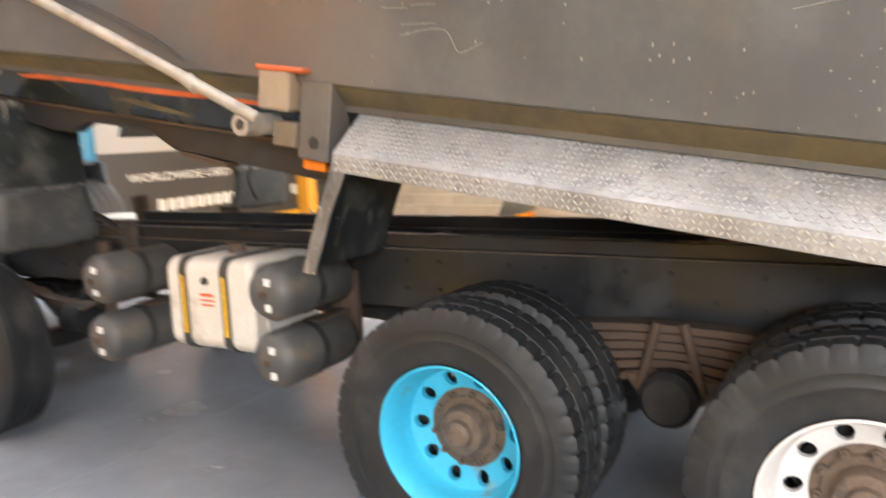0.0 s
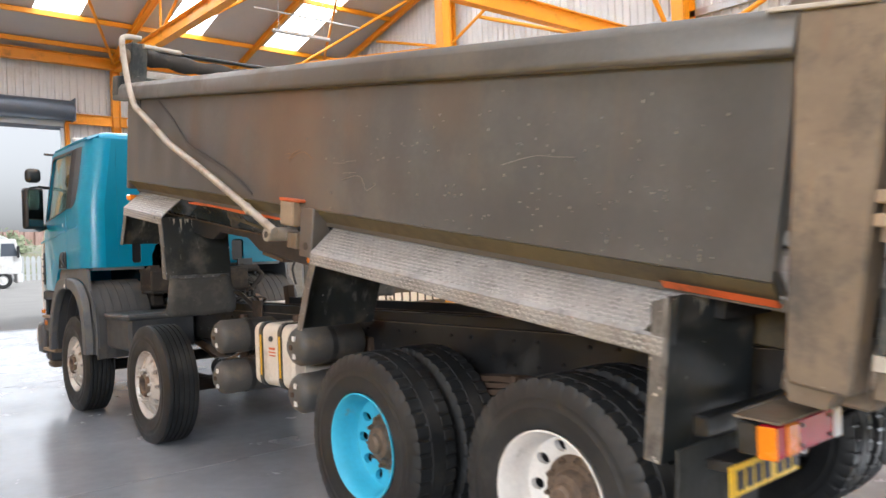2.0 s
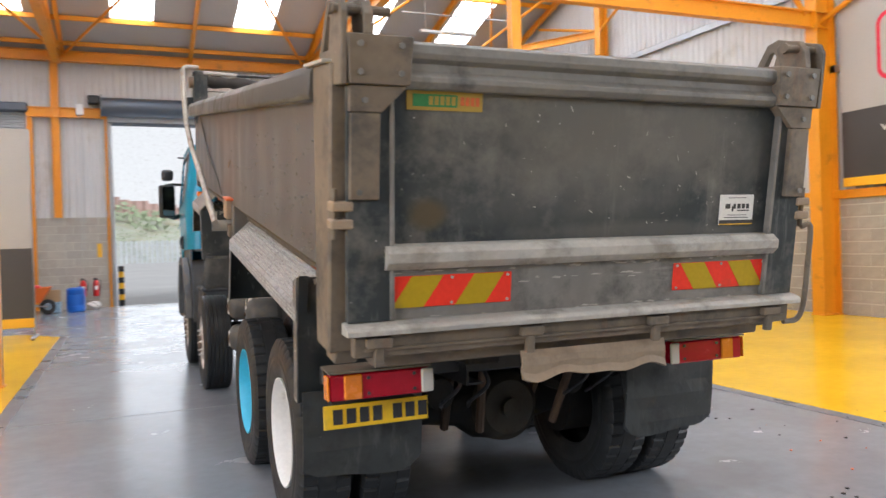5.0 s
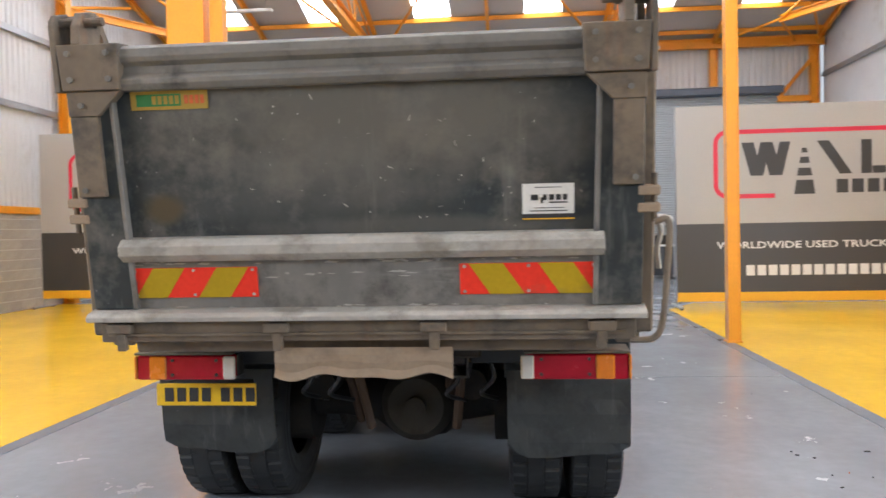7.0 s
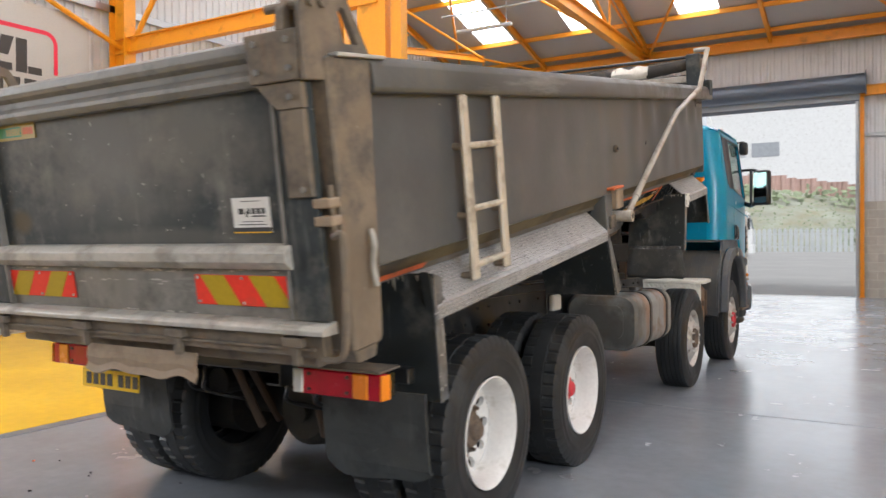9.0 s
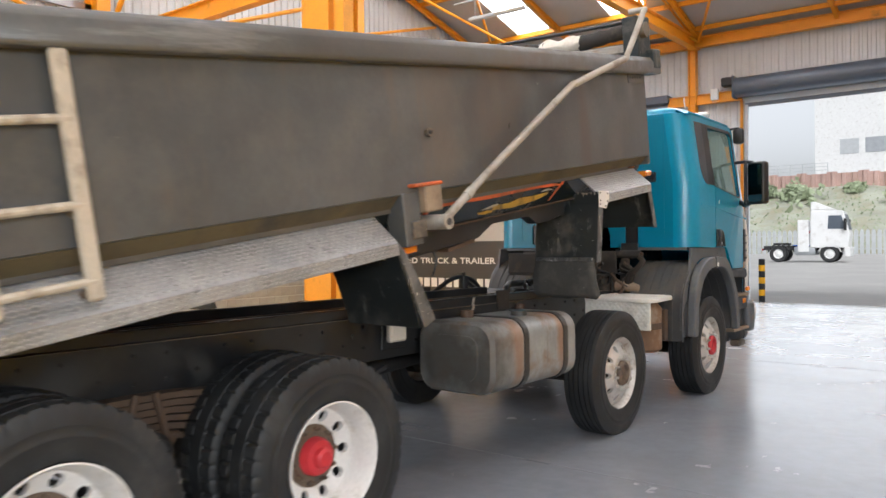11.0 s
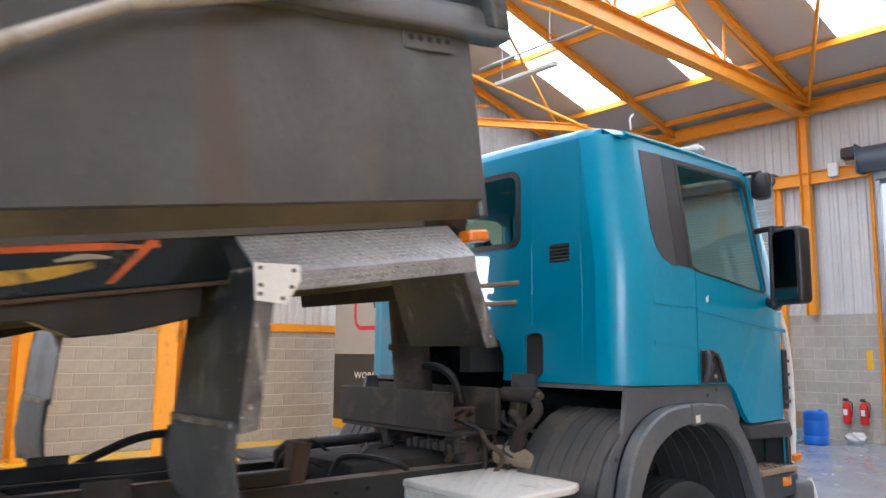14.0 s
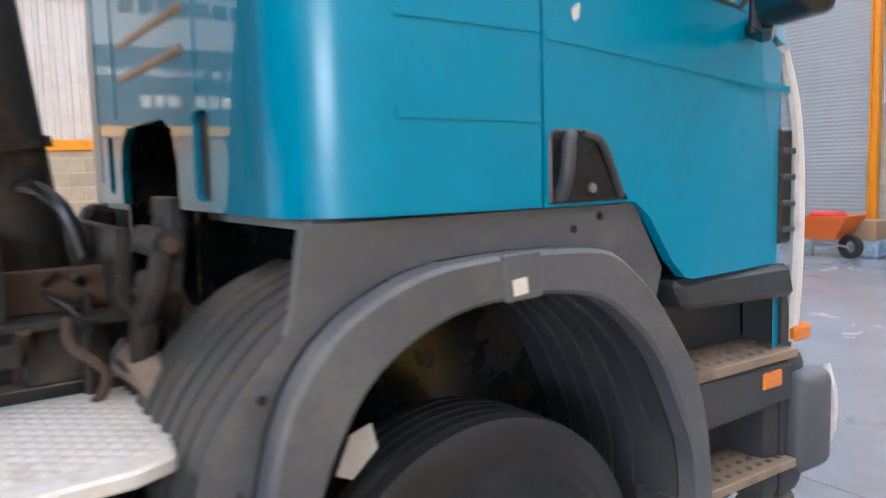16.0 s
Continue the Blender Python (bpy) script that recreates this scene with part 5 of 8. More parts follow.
# -- chassis
for s in (-1, 1):
    c = [(s * 0.43, 0.82), (s * 0.34, 0.82), (s * 0.34, 0.832), (s * 0.418, 0.832), (s * 0.418, 1.105), (s * 0.34, 1.105), (s * 0.34, 1.117), (s * 0.43, 1.117)]
    part("chassis_rail", prism(c, "y", 0.55, 9.3), M_CHASSIS, truck, "long black chassis rail with grime")
    part("sub_frame_rail", cuboid(s * 0.35, s * 0.415, 0.35, 6.36, 1.1215, 1.19, 0.006), M_CHASSIS, truck)
    part("rail_edge", cuboid(s * 0.336, s * 0.434, 0.55, 9.0, 1.1175, 1.1205), M_POST, truck)
    b = bmesh.new()
    for k in range(44):
        y = 0.8 + k * 0.185
        for z in ((0.92, 1.06) if k % 3 else (0.95,)):
            rod((s * 0.428, y, z), (s * 0.442, y, z), 0.012, 6, b)
    tagged(part("rail_bolt", b, M_GRIME, truck), kind="stuff")
for y in (0.62, 2.05, 3.6, 5.2, 7.2, 9.1):
    part("cross_member", cuboid(-0.42, 0.42, y - 0.05, y + 0.05, 0.88, 1.1, 0.01), M_CHASSIS, truck)

# -- axles, springs, propshaft
for y in AX[2:]:
    a = part("drive_axle", lathe([(-0.85, 0.0), (-0.85, 0.10), (-0.45, 0.10), (-0.26, 0.13), (-0.15, 0.21), (0.0, 0.235), (0.15, 0.21), (0.26, 0.13), (0.45, 0.10), (0.85, 0.10), (0.85, 0.0)], 28), M_GRIME, truck, "brown grimy drive axle with a round casing", smooth=True, m=Matrix.Translation((0.09, y, HUB_Z + 0.04)))
    part("axle_cover", lathe([(-0.245, 0.0), (-0.245, 0.16), (-0.20, 0.205), (-0.12, 0.22)], 28, "y"), M_OLIVE, a, smooth=True)
    part("axle_boss", rod((0, -0.29, 0), (0, -0.24, 0), 0.06, 14), M_OLIVE, a)
    for s in (-1, 1):
        part("brake_chamber", rod((s * 0.42 - 0.09, -0.18, 0.16), (s * 0.42 - 0.09, -0.42, 0.16), 0.085, 16), M_GRIME, a)
        part("radius_rod", rod((s * 0.26 - 0.09, -0.06, -0.12), (s * 0.30 - 0.09, -0.30, 0.28), 0.028, 8), M_SPRING, a)
for y in AX[:2]:
    part("front_axle", cuboid(-0.95, 0.95, y - 0.06, y + 0.06, 0.40, 0.52, 0.02), M_GRIME, truck)
    for s in (-1, 1):
        b = bmesh.new()
        for k in range(3):
            L = 0.75 - k * 0.16
            q = [(y + L * t, 0.64 - k * 0.024 + 0.12 * t * t) for t in (-1, -0.6, -0.3, 0, 0.3, 0.6, 1)]
            prism(q + [(u, v + 0.02) for u, v in q[::-1]], "x", s * 0.42 - 0.045, s * 0.42 + 0.045, b)
        part("front_spring", b, M_SPRING, truck)
for s in (-1, 1):
    yc = (AX[2] + AX[3]) / 2
    leaves = []
    for k in range(6):
        L = 0.62 - k * 0.075
        q = [(yc + L * t, 0.855 - k * 0.036 - 0.05 * t * t) for t in (-1, -0.66, -0.33, 0, 0.33, 0.66, 1)]
        b = bmesh.new()
        prism(q + [(u, v + 0.030) for u, v in q[::-1]], "x", s * 0.56 - 0.05, s * 0.56 + 0.05, b)
        leaves.append(b)
    sp = part("spring_pack", leaves[0], M_SPRING, truck, "rusty brown stack of leaf springs")
    for b in leaves[1:]:
        part("leaf", b, M_SPRING, sp)
    for d in (-0.085, 0.085):
        part("spring_clamp", tube([(s * 0.625, yc + d * 1.5, 0.62), (s * 0.625, yc + d * 0.6, 0.90)], 0.020, 8), M_SPRING, sp)
    part("clamp_plate", prism([(yc - 0.20, 0.68), (yc + 0.20, 0.68), (yc + 0.12, 0.56), (yc - 0.12, 0.56)], "x", s * 0.50, s * 0.62, bevel=0.01), M_SPRING, sp)
    part("trunnion", lathe([(0.0, 0.0), (0.0, 0.10), (0.03, 0.115), (0.16, 0.115), (0.19, 0.09), (0.19, 0.0)], 24), M_GRIME, sp, smooth=True, m=pose(s * 0.52, yc, 0.60, 0, 0, 0 if s > 0 else 180))
    part("hanger_bracket", cuboid(s * 0.43, s * 0.50, yc - 0.2, yc + 0.2, 0.55, 0.87, 0.015), M_GRIME, sp)
part("propshaft", tube([(0.09, 2.75, 0.60), (0.0, 6.2, 0.78)], 0.06, 14), M_GRIME, truck, smooth=True)
part("propshaft", tube([(0.09, 1.55, 0.58), (0.09, 2.6, 0.58)], 0.05, 14), M_GRIME, truck, smooth=True)

# -- tanks
def tank(x0, x1, y0, y1, z0, z1, r, material, name, label):
    """A rounded tank that lies along y."""
    b, panels = prism(rounded(x0, x1, z0, z1, r, 6), "y", y0 + 0.03, y1 - 0.03), []
    for yy, d in ((y0, 1), (y1, -1)):
        q = [(((x0 + x1) / 2) + (u - (x0 + x1) / 2) * 0.92, ((z0 + z1) / 2) + (v - (z0 + z1) / 2) * 0.92) for u, v in rounded(x0, x1, z0, z1, r, 6)]
        p = rounded(x0, x1, z0, z1, r, 6)
        a = [b.verts.new((u, yy, v)) for u, v in q]
        e = [b.verts.new((u, yy + d * 0.03, v)) for u, v in p]
        for i in range(len(p)):
            b.faces.new((a[i], a[(i + 1) % len(p)], e[(i + 1) % len(p)], e[i]))
        b.faces.new(a)
        # pressed panels in the ends
        q2 = [(((x0 + x1) / 2) + (u - (x0 + x1) / 2) * 0.62, ((z0 + z1) / 2) + (v - (z0 + z1) / 2) * 0.62) for u, v in p]
        panels.append(prism(q2, "y", yy - d * 0.012, yy))
    bmesh.ops.remove_doubles(b, verts=b.verts[:], dist=0.0005)
    tk = part(name, b, material, truck, label, smooth=30)
    for q in panels:
        part("end_panel", q, material, tk, smooth=30)
    return tk


def strap(tk, x0, x1, z0, z1, r, y, w, material, name="strap"):
    p, q = rounded(x0 - 0.008, x1 + 0.008, z0 - 0.008, z1 + 0.008, r, 6), rounded(x0, x1, z0, z1, r, 6)
    b = bmesh.new()
    n = len(p)
    for i in range(n):
        j = (i + 1) % n
        b.faces.new([b.verts.new((c[0], yy, c[1])) for c, yy in ((p[i], y), (p[j], y), (p[j], y + w), (p[i], y + w))])
        b.faces.new([b.verts.new((c[0], y, c[1])) for c in (q[i], q[j], p[j], p[i])])
        b.faces.new([b.verts.new((c[0], y + w, c[1])) for c in (p[i], p[j], q[j], q[i])])
    bmesh.ops.remove_doubles(b, verts=b.verts[:], dist=0.0002)
    return part(name, b, material, tk)


ft = tank(0.50, 1.16, 4.25, 5.42, 0.58, 1.08, 0.14, M_TANK, "fuel_tank", "weathered aluminium fuel tank with brown stains")
for y in (4.64, 5.20):
    strap(ft, 0.50, 1.16, 0.58, 1.08, 0.14, y, 0.06, M_STRAP)
part("breather", rod((0.72, 4.56, 1.08), (0.72, 4.56, 1.13), 0.05, 16), M_SPRING, ft)
part("breather_hose", tube(smooth_path([(0.70, 4.60, 1.10), (0.66, 4.72, 1.13), (0.60, 4.80, 1.16), (0.58, 4.84, 1.20)], 4), 0.009, 6), M_ARM, ft)
part("filler_cap", rod((0.95, 4.9, 1.08), (0.95, 4.9, 1.115), 0.06, 18), M_STRAP, ft)
part("tank_bracket", cuboid(0.40, 0.6, 4.55, 4.75, 0.52, 0.6, 0.01), M_CHASSIS, ft)
part("tank_bracket", cuboid(0.40, 0.6, 5.10, 5.30, 0.52, 0.6, 0.01), M_CHASSIS, ft)
ot = tank(-0.95, -0.46, 3.95, 4.545, 0.645, 1.115, 0.07, M_TANK_WHITE, "oil_tank", "cream oil tank with dark straps and yellow tape")
for y, tp in ((4.10, M_TAPE_YEL), (4.385, M_TAPE_YEL)):
    strap(ot, -0.95, -0.46, 0.645, 1.115, 0.07, y, 0.05, M_STRAP)
    part("tape", cuboid(-0.9615, -0.9595, y + 0.012, y + 0.034, 0.73, 1.03), tp, ot)
part("filler_cap", rod((-0.72, 4.25, 1.115), (-0.72, 4.25, 1.165), 0.045, 16), M_SPRING, ot)
part("sight_plug", rod((-0.95, 4.255, 1.005), (-0.965, 4.255, 1.005), 0.02, 12), M_STRAP, ot)
b = bmesh.new()
for k, (h, w) in enumerate(((0.016, 0.09), (0.01, 0.10), (0.01, 0.085))):
    cuboid(-0.953, -0.9505, 4.25 - w / 2, 4.25 + w / 2, 0.925 - k * 0.024, 0.925 - k * 0.024 + h, bm=b)
tagged(part("printed_bar", b, M_ORANGE_PR, ot), kind="stuff")
for y, zs in ((3.775, (0.985, 0.665)), (5.0, (0.98, 0.655))):
    for z in zs:
        b = lathe([(-1.00, 0.0), (-0.995, 0.07), (-0.965, 0.115), (-0.93, 0.135), (-0.50, 0.135), (-0.46, 0.11), (-0.44, 0.0)], 28)
        at = part("air_tank", b, M_AIRTANK, truck, "dark grey cylindrical air tank with pale labels", smooth=True, m=Matrix.Translation((-0.06, y, z)))
        for dz in (0.06, -0.06):
            part("label", cuboid(-1.0, -0.992, -0.045, -0.012, dz - 0.017, dz + 0.017), M_WHITE, at)
        part("plug", rod((-1.01, 0.0, 0.0), (-0.99, 0, 0), 0.018, 8), M_SPRING, at)
        part("band", lathe([(-0.75, 0.1355), (-0.75, 0.14), (-0.71, 0.14), (-0.71, 0.1355)], 28), M_STRAP, at)
    part("tank_hanger", cuboid(-0.75, -0.41, y - 0.05, y + 0.05, 0.755, 0.80, 0.005), M_SPRING, truck)
    part("tank_hanger", cuboid(-0.47, -0.41, y - 0.08, y + 0.08, 0.55, 1.0, 0.008), M_SPRING, truck)
part("box_frame", cuboid(0.434, 0.446, 3.93, 4.17, 0.885, 1.095, 0.006), M_CHASSIS, truck)
jb = part("junction_box", cuboid(0.446, 0.50, 3.965, 4.14, 0.935, 1.075, 0.014), M_TANK_WHITE, truck, "cream plastic junction box on the rail")
part("cable_loop", tube(smooth_path([(0.47, 3.45, 0.9), (0.5, 3.35, 0.78), (0.46, 3.1, 0.74), (0.44, 2.9, 0.80)]), 0.016, 6), M_BLACK, truck)
part("hose", tube(smooth_path([(0.46, 3.1, 0.86), (0.52, 3.5, 0.70), (0.5, 3.9, 0.78)]), 0.02, 6), M_BLACK, truck)

# -- battery and step boxes behind the cab
sb = part("step_box", prism([(0.40, 6.945), (1.04, 6.915), (1.11, 6.93), (1.16, 6.99), (1.125, 7.48), (1.08, 7.57), (0.60, 7.68), (0.40, 7.66)], "z", 1.045, 1.085, bevel=0.008), M_ALU_CLEAN, truck, "bright chequer-plate step on a box beside the rail")
part("box_side", cuboid(0.42, 1.11, 6.955, 6.985, 0.78, 1.045, 0.003), M_ALU_CLEAN, sb)
part("box_core", cuboid(0.45, 0.72, 6.985, 7.62, 0.72, 1.045, 0.01), M_CHASSIS, sb)
part("silencer_can", lathe([(-0.30, 0.0), (-0.30, 0.15), (-0.27, 0.185), (0.13, 0.185), (0.185, 0.14), (0.195, 0.0)], 28, "z"), M_CAN, sb, "rust-brown silencer can with pale scale", smooth=40, m=Matrix.Translation((0.90, 7.27, 0.84)))
part("can_clamp", lathe([(-0.03, 0.186), (-0.03, 0.198), (0.03, 0.198), (0.03, 0.186)], 24, "z"), M_SPRING, sb, m=Matrix.Translation((0.90, 7.25, 0.80)))
part("can_bracket", cuboid(0.86, 1.08, 7.40, 7.48, 0.64, 0.95, 0.008), M_SPRING, sb)
bt = part("battery_box", cuboid(-1.13, -0.46, 6.78, 7.48, 0.74, 1.08, 0.03), M_PLASTIC, truck, "dark grey plastic battery box")
part("lid", cuboid(-1.15, -0.44, 6.76, 7.50, 1.04, 1.10, 0.02), M_PLASTIC, bt)


def tread(place, nu, nv, pu, pv, size=0.017, high=0.0022, bm=None):
    """Raised lozenges of chequer plate, crossed by turns."""
    out = bm or bmesh.new()
    for i in range(nu):
        for j in range(nv):
            u, v = (i + 0.5) * pu, (j + 0.5) * pv
            d = Vector((1, 1)) if (i + j) % 2 else Vector((1, -1))
            d = d.normalized() * size
            n = Vector((-d.y, d.x)) * 0.28
            q = [place(u + a.x, v + a.y, 0.0) for a in (d, n, -d, -n)]
            t = [place(u + a.x * 0.8, v + a.y * 0.6, high) for a in (d, n, -d, -n)]
            lo, hi = [out.verts.new(p) for p in q], [out.verts.new(p) for p in t]
            out.faces.new(hi)
            for k in range(4):
                out.faces.new((lo[k], lo[(k + 1) % 4], hi[(k + 1) % 4], hi[k]))
    return out


def studs(place, nu, nv, pu, pv, r, high, bm):
    """Low round pillows pressed in the plate, row by row offset by half."""
    for i in range(nu):
        for j in range(nv):
            u, v = (i + 0.5 + 0.5 * (j % 2)) * pu, (j + 0.5) * pv
            ring = [[bm.verts.new(place(u + q * r * math.cos(a), v + q * r * math.sin(a), h)) for a in [k * math.tau / 10 for k in range(10)]] for q, h in ((1.0, 0.0), (0.75, high * 0.6), (0.4, high))]
            for lo, hi in zip(ring, ring[1:]):
                for k in range(10):
                    bm.faces.new((lo[k], lo[(k + 1) % 10], hi[(k + 1) % 10], hi[k]))
            bm.faces.new(ring[2])
    return bm


b = studs(lambda u, v, d: Vector((0.43 + u, 6.96 + v, 1.085 + d)), 11, 19, 0.054, 0.032, 0.021, 0.004, bmesh.new())
studs(lambda u, v, d: Vector((0.43 + u, 6.955 - d, 0.785 + v)), 12, 8, 0.054, 0.032, 0.022, 0.006, b)
tagged(part("tread_pattern", b, M_ALU_CLEAN, sb, smooth=60), kind="stuff")

# ---- tipper body, its own frame: x across, y along, z up from the rear hinge ----
HINGE = Matrix.Translation((0, 0.35, 1.12)) @ Matrix.Rotation(radians(8.7), 4, "X")


def lv(s, v):
    """The west side of the body ends a little shorter in front than the east side."""
    return v - 0.075 * max(0.0, v - 3.0) if s < 0 else v


def skew(bm):
    """Sets a cross piece at the slant between the two body sides."""
    for v in bm.verts:
        v.co.y -= 0.27 * (1.19 - v.co.x) / 2.38
    return bm


def body_tub():
    """The open tub as a U section, its sides cut in fine strips so that they can be dented."""
    b = bmesh.new()
    ys = [0.05 + (6.56 - 0.05) * i / 120 for i in range(121)]
    rows = []
    for y in ys:
        row = []
        for s in (-1, 1):
            for k in range(13):
                z = 1.12 - 0.795 * k / 12
                e = min(1.0, (z - 0.325) / 0.15) * min(1.0, max(0.0, (1.06 - z)) / 0.2)
                ev = min(1.0, (y - 0.05) / 0.3, (6.56 - y) / 0.3)
                ripple = 0.0 if s < 0 else 0.013 * math.sin(y * 11.5 + 1.2 * math.sin(y * 3.1)) * math.exp(-((z - 0.93) / 0.13) ** 2) * max(0.0, min(1.0, (y - 3.6) / 0.6))
                dent = ripple * max(ev, 0) + (0.010 * noise.noise(Vector((y * 1.1, z * 1.5, 7.0 * s))) + 0.004 * noise.noise(Vector((y * 4.5, z * 3.0, 2.0 * s))) + 0.0024 * math.sin(y * 13.1 + 0.6 * math.sin(y * 2.3))) * max(e, 0) * max(ev, 0)
                row.append(b.verts.new((s * (1.19 + dent), lv(s, y), z)))
            row.append(b.verts.new((s * 1.175, lv(s, y), 0.318)))
        rows.append(row)
    for r, q in zip(rows, rows[1:]):
        for base in (0, 14):
            for k in range(13):
                b.faces.new((r[base + k], r[base + k + 1], q[base + k + 1], q[base + k]))
    return b


body = part("tipper_body", body_tub(), M_BODY, truck, "dented dark grey steel tipper body side sheets", smooth=25, m=HINGE)
b = bmesh.new()
for s in (-1, 1):
    prism([(s * 1.155, 1.12), (s * 1.155, 0.36), (s * 1.08, 0.27), (s * 1.07, 0.28), (s * 1.14, 0.365), (s * 1.14, 1.12)], "y", 0.05, lv(s, 6.53), b)
cuboid(-1.10, 1.10, 0.02, 6.27, 0.22, 0.26, bm=b)
part("body_floor", b, M_RAIL, body)
hb = part("headboard", skew(cuboid(-1.18, 1.18, 6.55, 6.60, 0.24, 1.36, 0.01)), M_BODY, body, "grey steel headboard at the front of the body")
part("lower_beam", cuboid(-0.50, 0.50, 6.605, 6.73, 0.06, 0.24, 0.008), M_GEAR, hb, "brown grimy beam across the foot of the headboard")
part("beam_flange", cuboid(-0.50, 0.50, 6.56, 6.64, -0.11, 0.058, 0.006), M_GEAR, hb)
for x in (-0.8, -0.4, 0.0, 0.4, 0.8):
    part("stiffener", skew(cuboid(x - 0.04, x + 0.04, 6.60, 6.65, 0.3, 1.3, 0.008)), M_BODY, hb)
for s in (-1, 1):
    r = part("top_rail", prism([(s * 1.150, 1.055), (s * 1.262, 1.055), (s * 1.268, 1.075), (s * 1.262, 1.165), (s * 1.235, 1.205), (s * 1.165, 1.212), (s * 1.15, 1.20)], "y", 0.03, lv(s, 6.78), bevel=0.004), M_RAIL, body, "dusty grey top rail of the body side", smooth=40)
    # olive lower strip and the runs of orange primer under the side sheet
    part("lower_strip", prism([(s * 1.176, 0.316), (s * 1.10, 0.245), (s * 1.085, 0.25), (s * 1.16, 0.33)], "y", 0.06, lv(s, 6.555)), M_UNDER, body)
    part("primer_edge", prism([(s * 1.150, 0.262), (s * 1.118, 0.232), (s * 1.105, 0.236), (s * 1.105, 0.244)], "y", 0.05, 0.50), M_ORANGE_PR, body)
    # long runner beam under the floor
    rb = part("runner_beam", prism([(s * 0.55, 0.22), (s * 0.40, 0.22), (s * 0.42, -0.03), (s * 0.53, -0.03)], "y", 0.15, 6.5, bevel=0.006), M_UNDER, body)
b = bmesh.new()
for k in range(15):
    y = 0.35 + k * 0.43
    cuboid(-0.92, 0.92, y, y + 0.07, 0.12, 0.22, bm=b)
tagged(part("floor_bearer", b, M_CHASSIS, body), kind="stuff")
# lower skirt between body floor and runner, black and smeared with grease
for s in (-1, 1):
    def on_skirt(v, w, d, s=s):
        return Vector((s * (1.095 - (0.245 - w) * 0.5 + 0.004 - d), v, w))
    sk = part("side_skirt", sheet([(0.5, 0.05), (0.5, 0.243), (lv(s, 6.54), 0.243), (lv(s, 6.54), 0.05)], [], 0.012, on_skirt), M_SKIRT, body, "glossy black skirt with orange primer and yellow smears" if s > 0 else "black grimy skirt with a faint primer edge")

    def strip(pts, h):
        b, prev = bmesh.new(), None
        for v, w in [(p.x, p.y) for p in smooth_path([(v, w, 0) for v, w in pts], 4)]:
            t = (v - pts[0][0]) / (pts[-1][0] - pts[0][0])
            hh = h * (0.35 + 0.75 * math.sin(math.pi * min(max(t, 0.06), 0.97)) + 0.25 * noise.noise(Vector((v * 7, w, 1))))
            cur = [b.verts.new(on_skirt(v, w, -0.003)), b.verts.new(on_skirt(v, w + hh, -0.003))]
            if prev:
                b.faces.new((prev[0], cur[0], cur[1], prev[1]))
            prev = cur
        return b
    part("primer_line", strip([(3.35 + 0.11 * k, 0.196 + 0.004 * math.sin(k * 0.7)) for k in range(17)], 0.036), M_ORANGE_PR, sk)
    if s < 0:
        part("primer_line", strip([(3.4 + 0.2 * k, 0.228) for k in range(14)], 0.012), M_ORANGE_PR, sk)
        part("pale_smear", strip([(3.85, 0.10), (4.0, 0.105), (4.2, 0.12), (4.4, 0.14)], 0.030), M_UNDER, sk)
    else:
        part("primer_line", sheet([(4.94, 0.085), (4.965, 0.085), (5.11, 0.215), (5.07, 0.222)], [], 0.003, lambda v, w, d: on_skirt(v, w, d - 0.004)), M_ORANGE_PR, sk)
        part("primer_line", sheet([(3.30, 0.07), (3.325, 0.07), (3.43, 0.215), (3.38, 0.222)], [], 0.003, lambda v, w, d: on_skirt(v, w, d - 0.004)), M_ORANGE_PR, sk)
        part("yellow_smear", strip([(4.15, 0.105), (4.3, 0.098), (4.42, 0.092), (4.55, 0.098), (4.66, 0.106), (4.78, 0.116), (4.90, 0.14)], 0.050), M_YEL_PR, sk)
        part("yellow_smear", strip([(3.98, 0.098), (4.05, 0.088), (4.16, 0.092)], 0.024), M_YEL_PR, sk)
        part("pale_smear", strip([(4.02, 0.118), (4.12, 0.124), (4.22, 0.136)], 0.016), M_ARM, sk)
        part("pale_smear", strip([(4.78, 0.165), (4.86, 0.168), (4.95, 0.166)], 0.016), M_ARM, sk)
    part("rusty_lip", prism([(s * 1.012, 0.050), (s * 1.02, 0.062), (s * 0.98, 0.066), (s * 0.98, 0.048)], "y", 0.5, lv(s, 6.5)), M_SPRING, sk)
    part("long_beam", prism([(2.95, 0.05), (5.30, 0.06), (5.28, -0.06), (5.0, -0.085), (4.84, -0.08), (4.72, -0.01), (4.24, 0.0), (4.05, -0.075), (3.0, -0.10)], "x", s * 0.88, s * 0.97, bevel=0.006), M_CHASSIS, body, "black grimy beam under the body")
    part("beam_shoe", prism([(3.72, -0.095), (4.03, -0.075), (4.03, -0.10), (3.72, -0.12)], "x", s * 0.86, s * 0.95), M_SPRING, body)
    part("hanging_cable", tube(smooth_path([(s * 0.94, 3.56, -0.08), (s * 0.95, 3.58, -0.14), (s * 0.95, 3.555, -0.20), (s * 0.96, 3.51, -0.24)], 4), 0.008, 6), M_BLACK, body)

